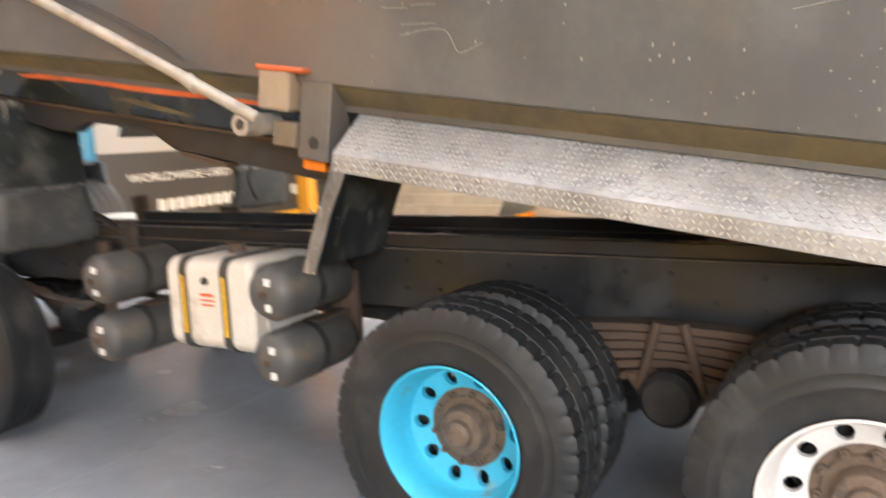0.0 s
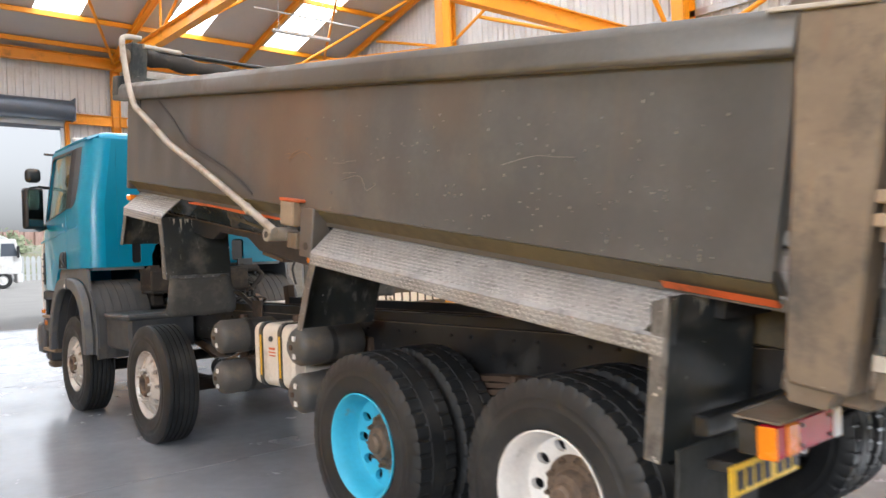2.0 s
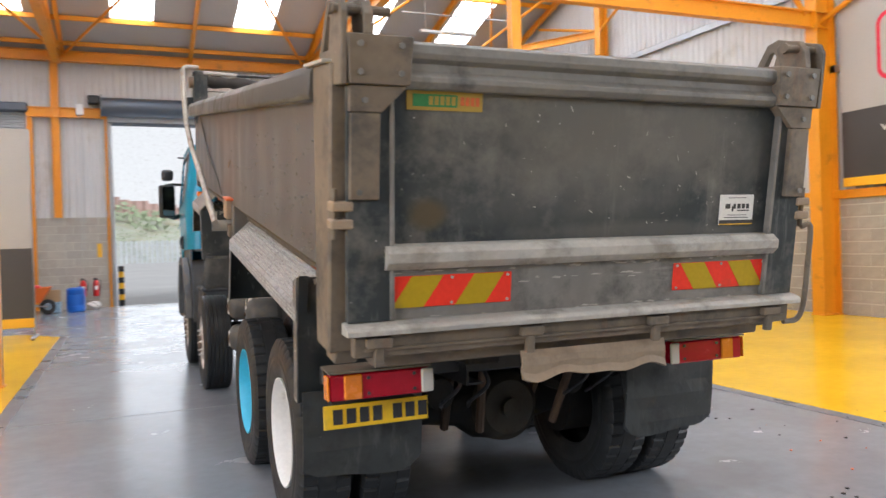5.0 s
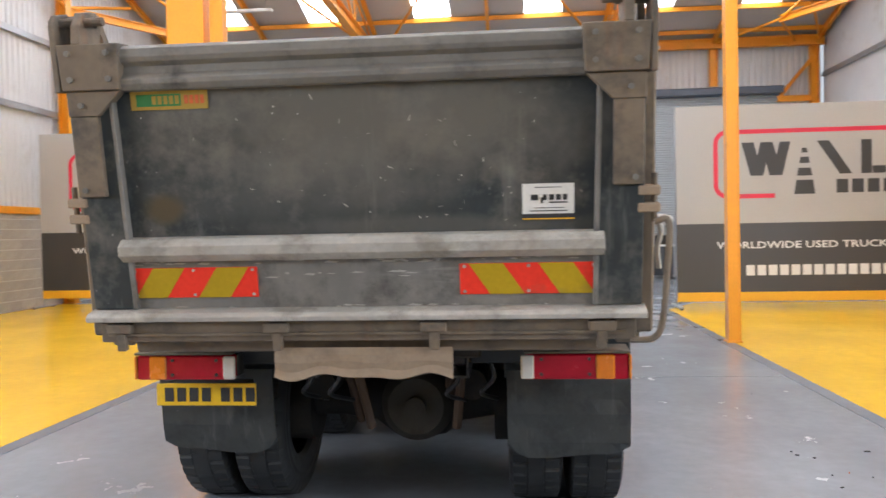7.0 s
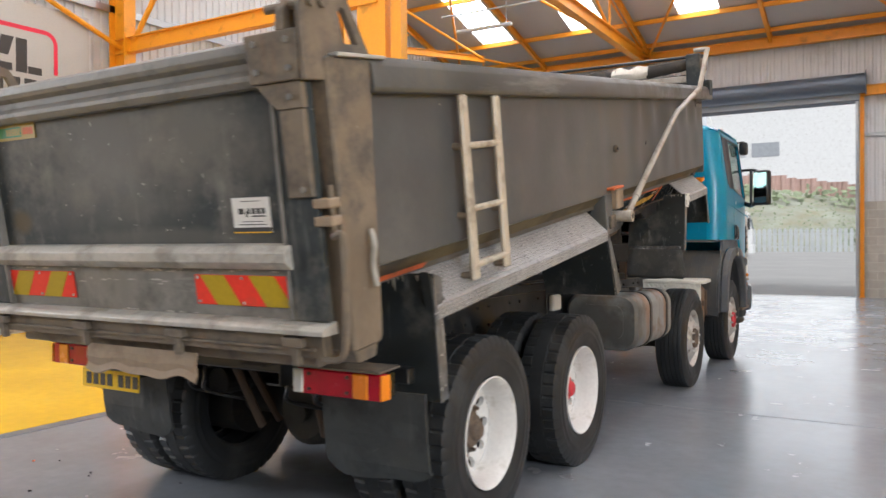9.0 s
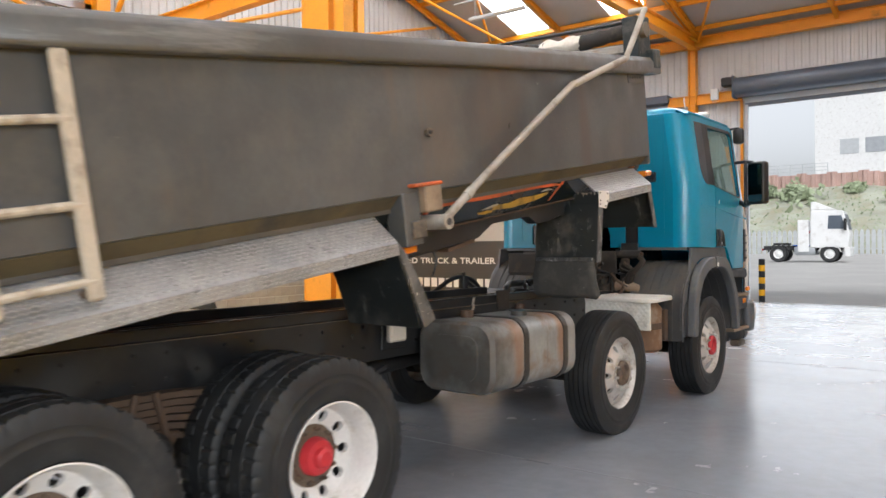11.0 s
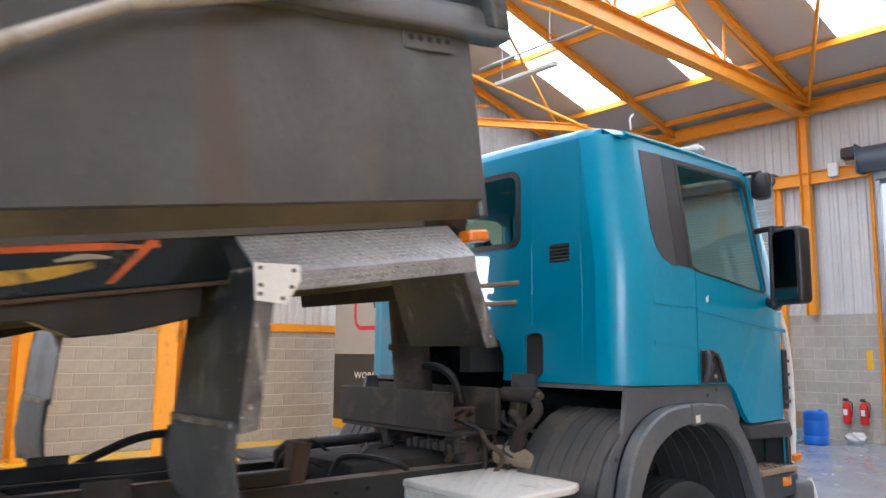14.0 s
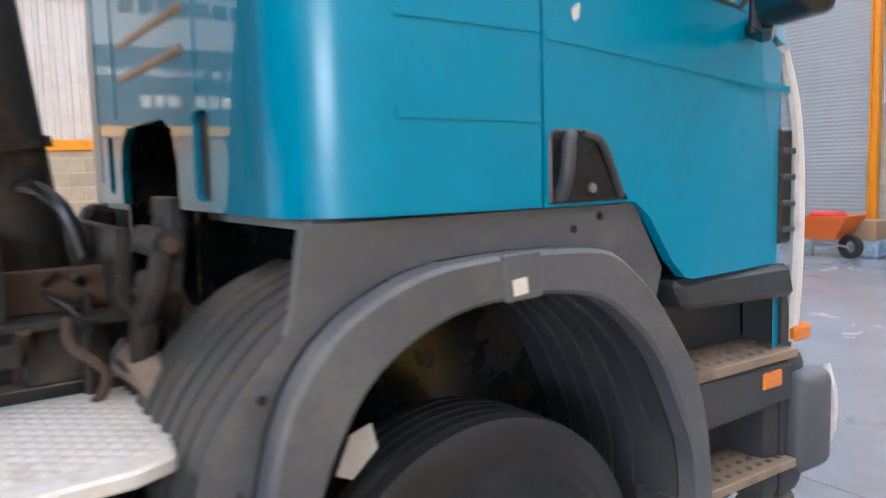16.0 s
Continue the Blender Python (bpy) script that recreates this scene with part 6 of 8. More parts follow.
# rear posts with eyes on top
for s in (-1, 1):
    p = part("rear_post", prism([(-0.25, 0.02), (-0.06, 0.02), (-0.045, 0.05), (0.045, 1.19), (-0.25, 1.19)], "x", s * 1.10, s * 1.245, bevel=0.010), M_POST, body, "dust-brown steel corner post at the rear")
    part("cap_plate", cuboid(s * 1.09, s * 1.265, -0.20, 0.13, 1.19, 1.205, 0.003), M_WORN, p)
    outer = [(-0.20, 1.205), (0.10, 1.205), (-0.03, 1.43), (-0.10, 1.455), (-0.19, 1.44)]
    hole = [(-0.07, 1.25), (0.02, 1.25), (-0.05, 1.385), (-0.075, 1.395), (-0.095, 1.37)]
    part("lifting_eye", sheet(outer, [hole], 0.03, lambda u, v, d, s=s: Vector((s * (1.175 + d), u, v))), M_POST, p)
    part("foot_gusset", prism([(-0.20, 0.02), (-0.02, 0.02), (-0.05, -0.05), (-0.17, -0.05)], "x", s * 1.10, s * 1.20, bevel=0.006), M_POST, p)
    for w in (0.64, 0.57):
        part("latch", cuboid(s * 1.165, s * 1.255, -0.325, -0.255, w - 0.028, w + 0.012, 0.006), M_CURTAIN, p)
    part("latch_bolt", rod((s * 1.235, -0.29, 0.50), (s * 1.235, -0.29, 0.70), 0.012, 8), M_POST, p)
part("grab_handle", tube(smooth_path([(1.235, -0.30, 0.50), (1.29, -0.31, 0.50), (1.285, -0.32, 0.30), (1.27, -0.33, 0.10), (1.235, -0.33, 0.02), (1.14, -0.33, 0.01)], 5), 0.014, 8), M_POST, body, smooth=True)
part("release_chain", tube(smooth_path([(1.27, -0.10, 0.50), (1.295, -0.12, 0.44), (1.28, -0.12, 0.36), (1.29, -0.12, 0.27)], 4), 0.012, 6), M_WORN, body)

# tailgate
gate = part("tailgate", cuboid(-1.10, 1.10, -0.285, -0.26, 0.10, 1.25, 0.004), M_GATE, body, "dark scuffed tailgate with a worn grey frame")


def gp(name, b, material=M_GATE_FRAME, label=""):
    return part(name, b, material, gate, label)


top = [(-0.285, 1.095), (-0.325, 1.100), (-0.345, 1.125), (-0.345, 1.145), (-0.318, 1.168), (-0.308, 1.198), (-0.335, 1.215), (-0.345, 1.235), (-0.340, 1.268), (-0.315, 1.282), (-0.25, 1.282), (-0.25, 1.095)]
gp("top_beam", prism(top, "x", -0.97, 0.97, bevel=0.002))
gp("mid_rail", prism([(-0.285, 0.475), (-0.325, 0.470), (-0.362, 0.445), (-0.362, 0.405), (-0.330, 0.372), (-0.285, 0.365)], "x", -1.03, 1.03, bevel=0.002), M_WORN, "bright worn horizontal rail")
gp("lower_panel", cuboid(-1.03, 1.03, -0.298, -0.284, 0.15, 0.37, 0.003))
gp("bottom_ledge", prism([(-0.285, 0.160), (-0.360, 0.150), (-0.378, 0.138), (-0.378, 0.116), (-0.285, 0.108)], "x", -1.20, 1.20, bevel=0.003), M_WORN, "bright worn ledge along the bottom")
gp("bottom_flange", cuboid(-1.16, 1.16, -0.335, -0.285, 0.015, 0.106, 0.004), M_POST)
gp("drip_bar", cuboid(-1.12, 1.12, -0.352, -0.335, 0.045, 0.058, 0.002), M_POST)
gp("floor_end", cuboid(-1.05, 1.05, -0.25, 0.05, -0.06, 0.015, 0.01), M_POST)
for s in (-1, 1):
    gp("stile", prism([(s * 0.995, 0.16), (s * 1.185, 0.16), (s * 1.195, 1.10), (s * 1.02, 1.10), (s * 1.005, 0.9)], "y", -0.318, -0.285, bevel=0.004), M_GATE)
    gp("stile_edge", prism([(s * 0.985, 0.16), (s * 1.005, 0.16), (s * 1.022, 1.08), (s * 1.004, 1.08)], "y", -0.324, -0.286, bevel=0.003))
    gp("corner_plate", prism([(s * 0.95, 1.105), (s * 1.195, 1.105), (s * 1.205, 1.292), (s * 0.94, 1.292)], "y", -0.362, -0.25, bevel=0.004), M_POST)
    gp("gusset", prism([(s * 0.955, 1.103), (s * 1.19, 1.103), (s * 1.19, 1.00), (s * 1.06, 1.00)], "y", -0.345, -0.285, bevel=0.003), M_POST)
    gp("hinge_strip", cuboid(s * 1.065, s * 1.185, -0.342, -0.30, 0.66, 0.998, 0.004), M_POST, "tan dusty strap plate")
    for x, z in ((0.99, 1.15), (1.155, 1.15), (0.99, 1.255), (1.155, 1.255), (1.13, 1.045), (1.15, 0.69)):
        yy = -0.362 if z > 1.1 else -0.345
        gp("bolt", rod((s * x, yy, z), (s * x, yy - 0.010, z), 0.013, 6), M_GATE_FRAME)
    gp("hinge_arm", prism([(-0.36, 1.292), (-0.20, 1.292), (-0.16, 1.40), (-0.20, 1.435), (-0.30, 1.425), (-0.345, 1.37)], "x", s * 1.10, s * 1.14, bevel=0.004), M_POST)
    gp("hinge_arm", prism([(-0.36, 1.10), (-0.22, 1.10), (-0.20, 1.40), (-0.24, 1.43), (-0.33, 1.415), (-0.36, 1.37)], "x", s * 1.205, s * 1.23, bevel=0.004), M_POST)
    gp("hinge_pin", rod((s * 1.08, -0.23, 1.395), (s * 1.25, -0.23, 1.395), 0.026, 12), M_POST)
    gp("hinge_pin", rod((s * 1.02, -0.30, 1.385), (s * 1.25, -0.30, 1.385), 0.018, 10), M_POST)
    # red and yellow marker board: red field, yellow slants
    x0, x1 = (-1.01, -0.443) if s < 0 else (0.433, 1.01)
    mb = gp("marker_board", cuboid(x0, x1, -0.305, -0.299, 0.207, 0.34, 0.002), M_REF_RED, "red and yellow striped rear marker board")
    w = x1 - x0
    for k in range(2):
        u0 = x0 + w * (0.026 + 0.503 * k) if s < 0 else x1 - w * (0.026 + 0.503 * k)
        q = [(u0, 0.208), (u0 - s * w * 0.25, 0.208), (u0 - s * w * 0.405, 0.339), (u0 - s * w * 0.155, 0.339)]
        part("yellow_slant", prism(q, "y", -0.3065, -0.3052), M_REF_YEL, mb)
    b = bmesh.new()
    for u in (x0 + 0.02, (x0 + x1) / 2, x1 - 0.02):
        for z in (0.22, 0.328):
            rod((u, -0.305, z), (u, -0.3085, z), 0.007, 8, b)
    tagged(part("rivet", b, M_WORN, mb), kind="stuff")
for x in (-1.06, -0.36, 0.32, 1.02):
    gp("hinge_bracket", cuboid(x - 0.055, x + 0.055, -0.372, -0.335, 0.062, 0.102, 0.004), M_POST)
    gp("hinge_link", cuboid(x - 0.02, x + 0.02, -0.360, -0.330, -0.02, 0.065, 0.004), M_POST)
bd = gp("badge", cuboid(-0.94, -0.605, -0.291, -0.286, 1.018, 1.095, 0.0), M_GOLD, "faded green and ochre maker's badge with worn print")
part("green_field", cuboid(-0.915, -0.72, -0.2925, -0.2905, 1.032, 1.082), M_GREEN, bd)
b = bmesh.new()
for k in range(5):
    cuboid(-0.845 + k * 0.025, -0.828 + k * 0.025, -0.2935, -0.2922, 1.04, 1.075, bm=b)
tagged(part("printed_bar", b, M_GOLD, bd), kind="stuff")
b = bmesh.new()
for k in range(4):
    cuboid(-0.705 + k * 0.023, -0.689 + k * 0.023, -0.2925, -0.2905, 1.04, 1.075, bm=b)
tagged(part("printed_bar", b, M_ORANGE_PR, bd), kind="stuff")
st = gp("sticker", cuboid(0.70, 0.912, -0.290, -0.286, 0.518, 0.667, 0.0), M_WHITE, "white and black dealer sticker with small print")
b = bmesh.new()
for x0, x1, z0, z1 in ((0.735, 0.765, 0.598, 0.622), (0.785, 0.80, 0.598, 0.622), (0.81, 0.83, 0.598, 0.622), (0.838, 0.858, 0.598, 0.622), (0.866, 0.884, 0.598, 0.622), (0.775, 0.785, 0.585, 0.61), (0.81, 0.885, 0.586, 0.592), (0.75, 0.87, 0.565, 0.568), (0.73, 0.885, 0.552, 0.556), (0.75, 0.86, 0.65, 0.653)):
    cuboid(x0, x1, -0.2912, -0.2898, z0, z1, bm=b)
tagged(part("printed_bar", b, M_INK_SHADE, st), kind="stuff")
part("black_strip", cuboid(0.70, 0.912, -0.2914, -0.2898, 0.518, 0.542), M_INK_SHADE, st)
part("orange_line", cuboid(0.70, 0.912, -0.2918, -0.2899, 0.519, 0.524), M_TAPE_YEL, st)
# bent flap under the gate
b = bmesh.new()
rows = []
for i in range(25):
    x = -0.385 + 0.78 * i / 24
    rows.append([b.verts.new((x, -0.315 - 0.02 * math.sin(j * 0.7) - (0.03 if j == 4 else 0), -0.02 - 0.030 * j * (1 + 0.10 * math.sin(i * 0.55)) - (0.01 * math.sin(i * 0.8) if j > 2 else 0))) for j in range(5)])
for r, q in zip(rows, rows[1:]):
    for j in range(4):
        b.faces.new((r[j], r[j + 1], q[j + 1], q[j]))
fl = gp("chute_flap", b, M_CURTAIN, "bent tan rusty chute flap")
fl.modifiers.new("thickness", "SOLIDIFY").thickness = 0.012

# rear fenders of chequer plate, fixed to the body
def fender(s, v0, v1, front, rear, name_label):
    """Sloped top with a turned-down lip, from v0 to v1; end plates as (points of (along, up)) lists."""
    sect = [(s * 1.07, 0.232), (s * 1.235, 0.078), (s * 1.243, 0.070), (s * 1.236, 0.062), (s * 1.065, 0.224)]
    f = part("fender", prism(sect, "y", v0, v1), M_PLATE_ALU, body, name_label)
    part("side_lip", prism([(s * 1.243, 0.070), (s * 1.246, 0.066), (s * 1.246, -0.002), (s * 1.238, -0.002), (s * 1.236, 0.060)], "y", v0, v1), M_PLATE_ALU, f, "turned-down chequer-plate edge scuffed to bright metal")
    L = v1 - v0
    d = Vector((1.235 - 1.07, 0, 0.078 - 0.232))
    n = Vector((0.154, 0, 0.165)).normalized()
    wdt = d.length

    def on_top(u, v, h):
        p = Vector((1.07, 0, 0.232)) + d * (v / wdt) + n * h
        return Vector((s * p.x, v0 + u, p.z))
    b = tread(on_top, int(L / 0.021), 10, 0.021, wdt / 10, 0.0122, 0.0035)
    tagged(part("tread_pattern", b, M_TREAD, f), kind="stuff")
    b = tread(lambda u, v, h: Vector((s * (1.246 + h), v0 + u, 0.0 + v)), int(L / 0.021), 3, 0.021, 0.021, 0.0122, 0.003)
    tagged(part("lip_tread", b, M_TREAD, f), kind="stuff")
    for pts, inner, lip_m in (front, rear):
        # plate across the truck, with an upright lip on its outer edge
        for (ya, za), (yb, zb) in zip(pts, pts[1:]):
            q = [(ya, za), (yb, zb), (yb + 0.006, zb), (ya + 0.006, za)]
            part("end_plate", prism(q, "x", s * inner, s * 1.236), M_FENDER_DARK, f)
        lip = [(p[0] - 0.005, p[1]) for p in pts] + [(p[0] + (0.068 if lip_m > 0 else -0.068), p[1] - (0.0 if i else 0.03)) for i, p in list(enumerate(pts))[::-1]]
        if s > 0 and lip_m < 0 and v0 < 1:
            lip = [(2.885, 0.06), (2.965, -0.16), (3.05, -0.455), (3.155, -0.425), (3.06, -0.19), (2.96, 0.0), (2.91, 0.06)]
        part("edge_lip", prism(lip, "x", s * 1.236, s * 1.244), M_LIP, f, "dark plate edge scuffed to bright metal")
        if lip_m > 0:
            # dried drips and scrapes from the upper edge of the rear plate
            (ya, za), (yb, zb) = pts[0], pts[1]
            rr = random.Random(int(v0 * 10) + 3)
            b = bmesh.new()
            for k in range(22):
                x, t1 = rr.uniform(inner + 0.05, 1.22), rr.uniform(0.10, 0.55) * rr.uniform(0.3, 1.0)
                w = rr.uniform(0.004, 0.014)
                q = [(x - w, 0.04), (x + w, 0.05), (x + w * 0.3, 0.04 + t1), (x - w * 0.2, 0.04 + t1 * 0.9)]
                b.faces.new([b.verts.new((s * u, ya + (yb - ya) * t - 0.003, za + (zb - za) * t)) for u, t in q])
            tagged(part("dried_drip", b, M_DRIP, f), kind="stuff")
    return f


for s in (-1, 1):
    side = "dented chequer-plate rear mudguard with bright scuffed edge"
    f = fender(s, 0.40, 2.87 if s < 0 else 2.90, ([(2.865, 0.06), (2.93, -0.16), (2.995, -0.43)] if s < 0 else [(2.875, 0.06), (2.95, -0.16), (3.025, -0.45)], 0.66, -1), ([(0.40, 0.22), (0.385, 0.05), (0.37, -0.40)], 0.60, 1), side)
    part("end_plate", prism([(2.874, 0.062), (2.815, 0.225), (2.821, 0.225), (2.880, 0.062)], "x", s * 0.66, s * 1.07), M_FENDER_DARK, f)
    part("side_gusset", prism([(0.36, 0.235), (0.50, 0.066), (0.47, 0.0), (0.39, 0.0)], "x", s * 1.19, s * 1.236), M_FENDER_DARK, f)
    part("bracket_lamp", cuboid(s * 1.04, s * 1.12, 3.00 if s < 0 else 3.09, 3.12 if s < 0 else 3.21, -0.035, 0.015, 0.012, seg=2), M_AMBER, f)
    # front mudguards, with flap
    f = fender(s, 5.27 if s < 0 else 5.385, 6.20 if s < 0 else 6.42, ([(6.41, 0.05), (6.50, -0.34)] if s > 0 else [(6.19, 0.05), (6.29, -0.29)], 0.62, -1), ([(5.28, 0.06), (5.20, -0.20), (5.14, -0.45)] if s < 0 else [(5.385, 0.10), (5.37, 0.0), (5.255, -0.46)], 0.66, 1), "chequer-plate front mudguard with dark end plates")
    q = [(5.145, -0.43), (5.10, -0.60), (5.09, -0.76)] if s < 0 else [(5.258, -0.43), (5.235, -0.60), (5.262, -0.755)]
    b, rows = bmesh.new(), []
    line = smooth_path([(0, y, z) for y, z in q], 4)
    for j, p in enumerate(line):
        t = j / (len(line) - 1)
        inset = 0.045 * max(0.0, (t - 0.88) / 0.12) ** 2
        x0, x1 = 0.675 - 0.05 * t + inset, 1.215 + 0.045 * t - inset
        rows.append([b.verts.new((s * (x0 + (x1 - x0) * i / 8), p.y + 0.012 * noise.noise(Vector((i * 0.6, j * 0.5, 4.0 * s))), p.z + 0.006 * math.sin(i * 1.3) * t)) for i in range(9)])
    for r, n in zip(rows, rows[1:]):
        for i in range(8):
            b.faces.new((r[i], r[i + 1], n[i + 1], n[i]))
    fl = part("mudflap", b, M_FLAP, f, "dusty black rubber mudflap, wider at its foot", smooth=40)
    fl.modifiers.new("thickness", "SOLIDIFY").thickness = 0.012
    part("flap_strip", cuboid(s * 0.68, s * 1.21, q[0][0] - 0.016, q[0][0] - 0.002, q[0][1] - 0.018, q[0][1] + 0.012, 0.003), M_LIP, f)
    if s > 0:
        pl = part("repair_plate", prism([(5.365, 0.110), (5.545, 0.088), (5.54, 0.03), (5.475, -0.048), (5.355, -0.02)], "x", 1.244, 1.250), M_WHITE, f, "pale riveted repair plate")
        b = bmesh.new()
        for y, z in ((5.385, 0.09), (5.515, 0.07), (5.38, 0.03), (5.50, 0.012), (5.375, 0.0), (5.46, -0.025)):
            rod((1.25, y, z), (1.254, y, z), 0.008, 8, b)
        tagged(part("rivet", b, M_STRAP, pl), kind="stuff")
    part("corner_lamp", cuboid(s * 1.10, s * 1.19, lv(s, 6.46), lv(s, 6.58), 0.13, 0.185, 0.012), M_AMBER, f)

# sheet arms and their pivots
for s in (-1, 1):
    e = 0.10 if s > 0 else 0.0
    pv = part("arm_pivot", cuboid(s * 1.06, s * 1.20, 2.93 + e, 3.08 + e, 0.02, 0.33, 0.006), M_BODY, body, "grey steel pivot bracket with a tan block")
    part("pivot_block", cuboid(s * 1.14, s * 1.24, 3.11 + e * 0.8, 3.27 + e * 0.8, 0.20, 0.36, 0.010), M_CURTAIN, pv)
    part("primer_top", cuboid(s * 1.13, s * 1.245, 3.04 + e * 0.6, 3.28 + e * 0.8, 0.355, 0.375, 0.006), M_ORANGE_PR, pv)
    part("pivot_barrel", rod((s * 1.12, 3.27, 0.135), (s * 1.33, 3.27, 0.135), 0.045, 20), M_ARM, pv, smooth=True)
    part("pivot_bore", rod((s * 1.325, 3.27, 0.135), (s * 1.333, 3.27, 0.135), 0.022, 14), M_STRAP, pv)
    part("pivot_plate", cuboid(s * 1.04, s * 1.22, 3.08, 3.20, 0.06, 0.16, 0.005), M_POST, pv)
    part("bracket_hole", rod((s * 1.198, 3.0 + e, 0.09), (s * 1.203, 3.0 + e, 0.09), 0.025, 14), M_STRAP, pv)
    run = [(3.27, 0.135), (3.83, 0.411), (4.90, 0.905), (5.03, 0.95), (5.49, 1.061), (5.88, 1.15), (5.97, 1.19), (6.28, 1.485), (6.37, 1.575)] if s > 0 else [(3.19, 0.165), (4.08, 0.438), (4.92, 0.678), (5.06, 0.74), (5.5, 0.91), (5.68, 0.975), (5.77, 1.06), (5.88, 1.20), (6.04, 1.52)]
    path = [(s * ((1.282 if s > 0 else 1.315) + 0.02 * min(k, 3) / 3), v, w) for k, (v, w) in enumerate(run)] + [(s * 1.30, 6.40 if s > 0 else 6.07, 1.60), (s * 1.16, 6.40 if s > 0 else 6.08, 1.605)]
    part("sheet_arm", tube(smooth_path(path, 4), 0.026, 12), M_ARM, body, "long bent pale steel sheet arm", smooth=True)
    part("arm_collar", tube([(s * (1.285 if s > 0 else 1.318), 3.52, 0.258), (s * (1.286 if s > 0 else 1.319), 3.58, 0.288)], 0.032, 12), M_ARM, body, smooth=True)
    e = part("roller_end", cuboid(s * 1.05, s * 1.20, lv(s, 6.46), lv(s, 6.74), 1.21, 1.58, 0.012), M_GATE, body, "dark sheet roller end frame")
    part("end_cap", cuboid(s * 1.15, s * 1.27, lv(s, 6.62), lv(s, 6.785), 1.10, 1.28, 0.01), M_GATE, e)
    part("gear", rod((s * 1.2, lv(s, 6.55), 1.45), (s * 1.25, lv(s, 6.55), 1.45), 0.07, 18), M_POST, e)
    sl = part("slot_plate", cuboid(s * 1.195, s * 1.206, lv(s, 6.18), lv(s, 6.47), 0.975, 1.07, 0.004), M_BODY, body)
    # dark discs stand in for the shaded slots
    b = bmesh.new()
    for k in range(5):
        rod((s * 1.206, lv(s, 6.22 + k * 0.052), 1.025), (s * 1.209, lv(s, 6.22 + k * 0.052), 1.025), 0.014, 10, b)
    tagged(part("slot_hole", b, M_INK_SHADE, sl), kind="stuff")
    if s > 0:
        bo = part("side_bolt", rod((s * 1.19, 3.325, 0.664), (s * 1.215, 3.325, 0.664), 0.028, 6), M_POST, body)
        part("bolt_centre", rod((s * 1.215, 3.325, 0.664), (s * 1.225, 3.325, 0.664), 0.012, 8), M_INK_SHADE, bo)
tr = part("sheet_roll", skew(tube(smooth_path([(-1.05, 6.60, 1.475), (-0.6, 6.61, 1.455), (-0.1, 6.60, 1.435), (0.25, 6.59, 1.43)], 5), [0.070 + 0.014 * math.sin(k * 1.7) for k in range(16)], 14)), M_TARP, body, "dark load sheet rolled up at the body front", smooth=True)
part("sheet_roll_end", skew(tube(smooth_path([(0.55, 6.60, 1.43), (0.8, 6.59, 1.445), (1.05, 6.60, 1.475)], 4), [0.062, 0.075, 0.07, 0.066, 0.07, 0.064, 0.07, 0.068, 0.06], 12)), M_TARP, tr, smooth=True)
b = bmesh.new()
rows = []
for i in range(13):
    x = 0.20 + 0.42 * i / 12
    rows.append([b.verts.new((x, 6.60 + 0.085 * math.cos(a) * (1 + 0.3 * noise.noise(Vector((x * 9, a, 1)))), 1.435 + 0.07 * math.sin(a) * (1 + 0.5 * noise.noise(Vector((x * 9, a * 1.3, 5)))))) for a in [k * math.tau / 14 for k in range(14)]])
for r, q in zip(rows, rows[1:]):
    for k in range(14):
        b.faces.new((r[k], r[(k + 1) % 14], q[(k + 1) % 14], q[k]))
part("torn_lining", skew(b), M_TANK_WHITE, tr, "pale torn lining of the load sheet", smooth=40)
part("cross_bar", skew(cuboid(-1.12, 1.12, 6.50, 6.56, 1.27, 1.345, 0.008)), M_ARM, body)
part("roller_tube", skew(rod((-1.10, 6.44, 1.555), (-0.72, 6.47, 1.55), 0.022, 10)), M_ARM, body)
part("rear_bar", skew(rod((-1.12, 6.66, 1.56), (1.12, 6.66, 1.56), 0.018, 8)), M_CHASSIS, body)

# ladder on the right side
ld = part("ladder", prism([(1.232, 1.055), (1.262, 1.055), (1.262, 0.115), (1.232, 0.115)], "y", 0.76, 0.832, bevel=0.010), M_LADDER, body, "cream tubular ladder hung on the body side")
part("ladder_stile", prism([(1.232, 1.055), (1.262, 1.055), (1.262, 0.115), (1.232, 0.115)], "y", 1.13, 1.20, bevel=0.010), M_LADDER, ld)
for z in (0.80, 0.48, 0.19):
    part("rung", tube([(1.247, 0.80, z), (1.247, 1.17, z)], 0.018, 10), M_LADDER, ld, smooth=True)
for z in (0.80, 0.45, 0.14):
    for y in (0.80, 1.17):
        part("standoff", rod((1.18, y - 0.02, z), (1.24, y - 0.02, z), 0.018, 8), M_POST, ld)

# old paint scratches on the left sheet
b = bmesh.new()
for pts in ([(2.63, 0.522), (2.51, 0.55), (2.44, 0.545), (2.389, 0.48), (2.346, 0.488), (2.297, 0.516)], [(2.63, 0.56), (2.49, 0.571)], [(2.724, 0.615), (2.61, 0.618)], [(2.60, 0.628), (2.496, 0.636)], [(1.34, 0.659), (1.222, 0.69), (1.123, 0.708), (1.027, 0.706), (0.924, 0.708)]):
    pp = smooth_path([(-1.195 - 0.004, y, z) for y, z in pts], 5)
    tube(pp, 0.0015, 4, b)
for k in range(150):
    y, z = 0.25 + abs(rnd.gauss(0, 1.25)), rnd.uniform(0.38, 1.0) * rnd.uniform(0.75, 1.0)
    if y < 6.2:
        cuboid(-1.197, -1.19, y, y + rnd.uniform(0.0015, 0.006), z, z + rnd.uniform(0.003, 0.013), bm=b)
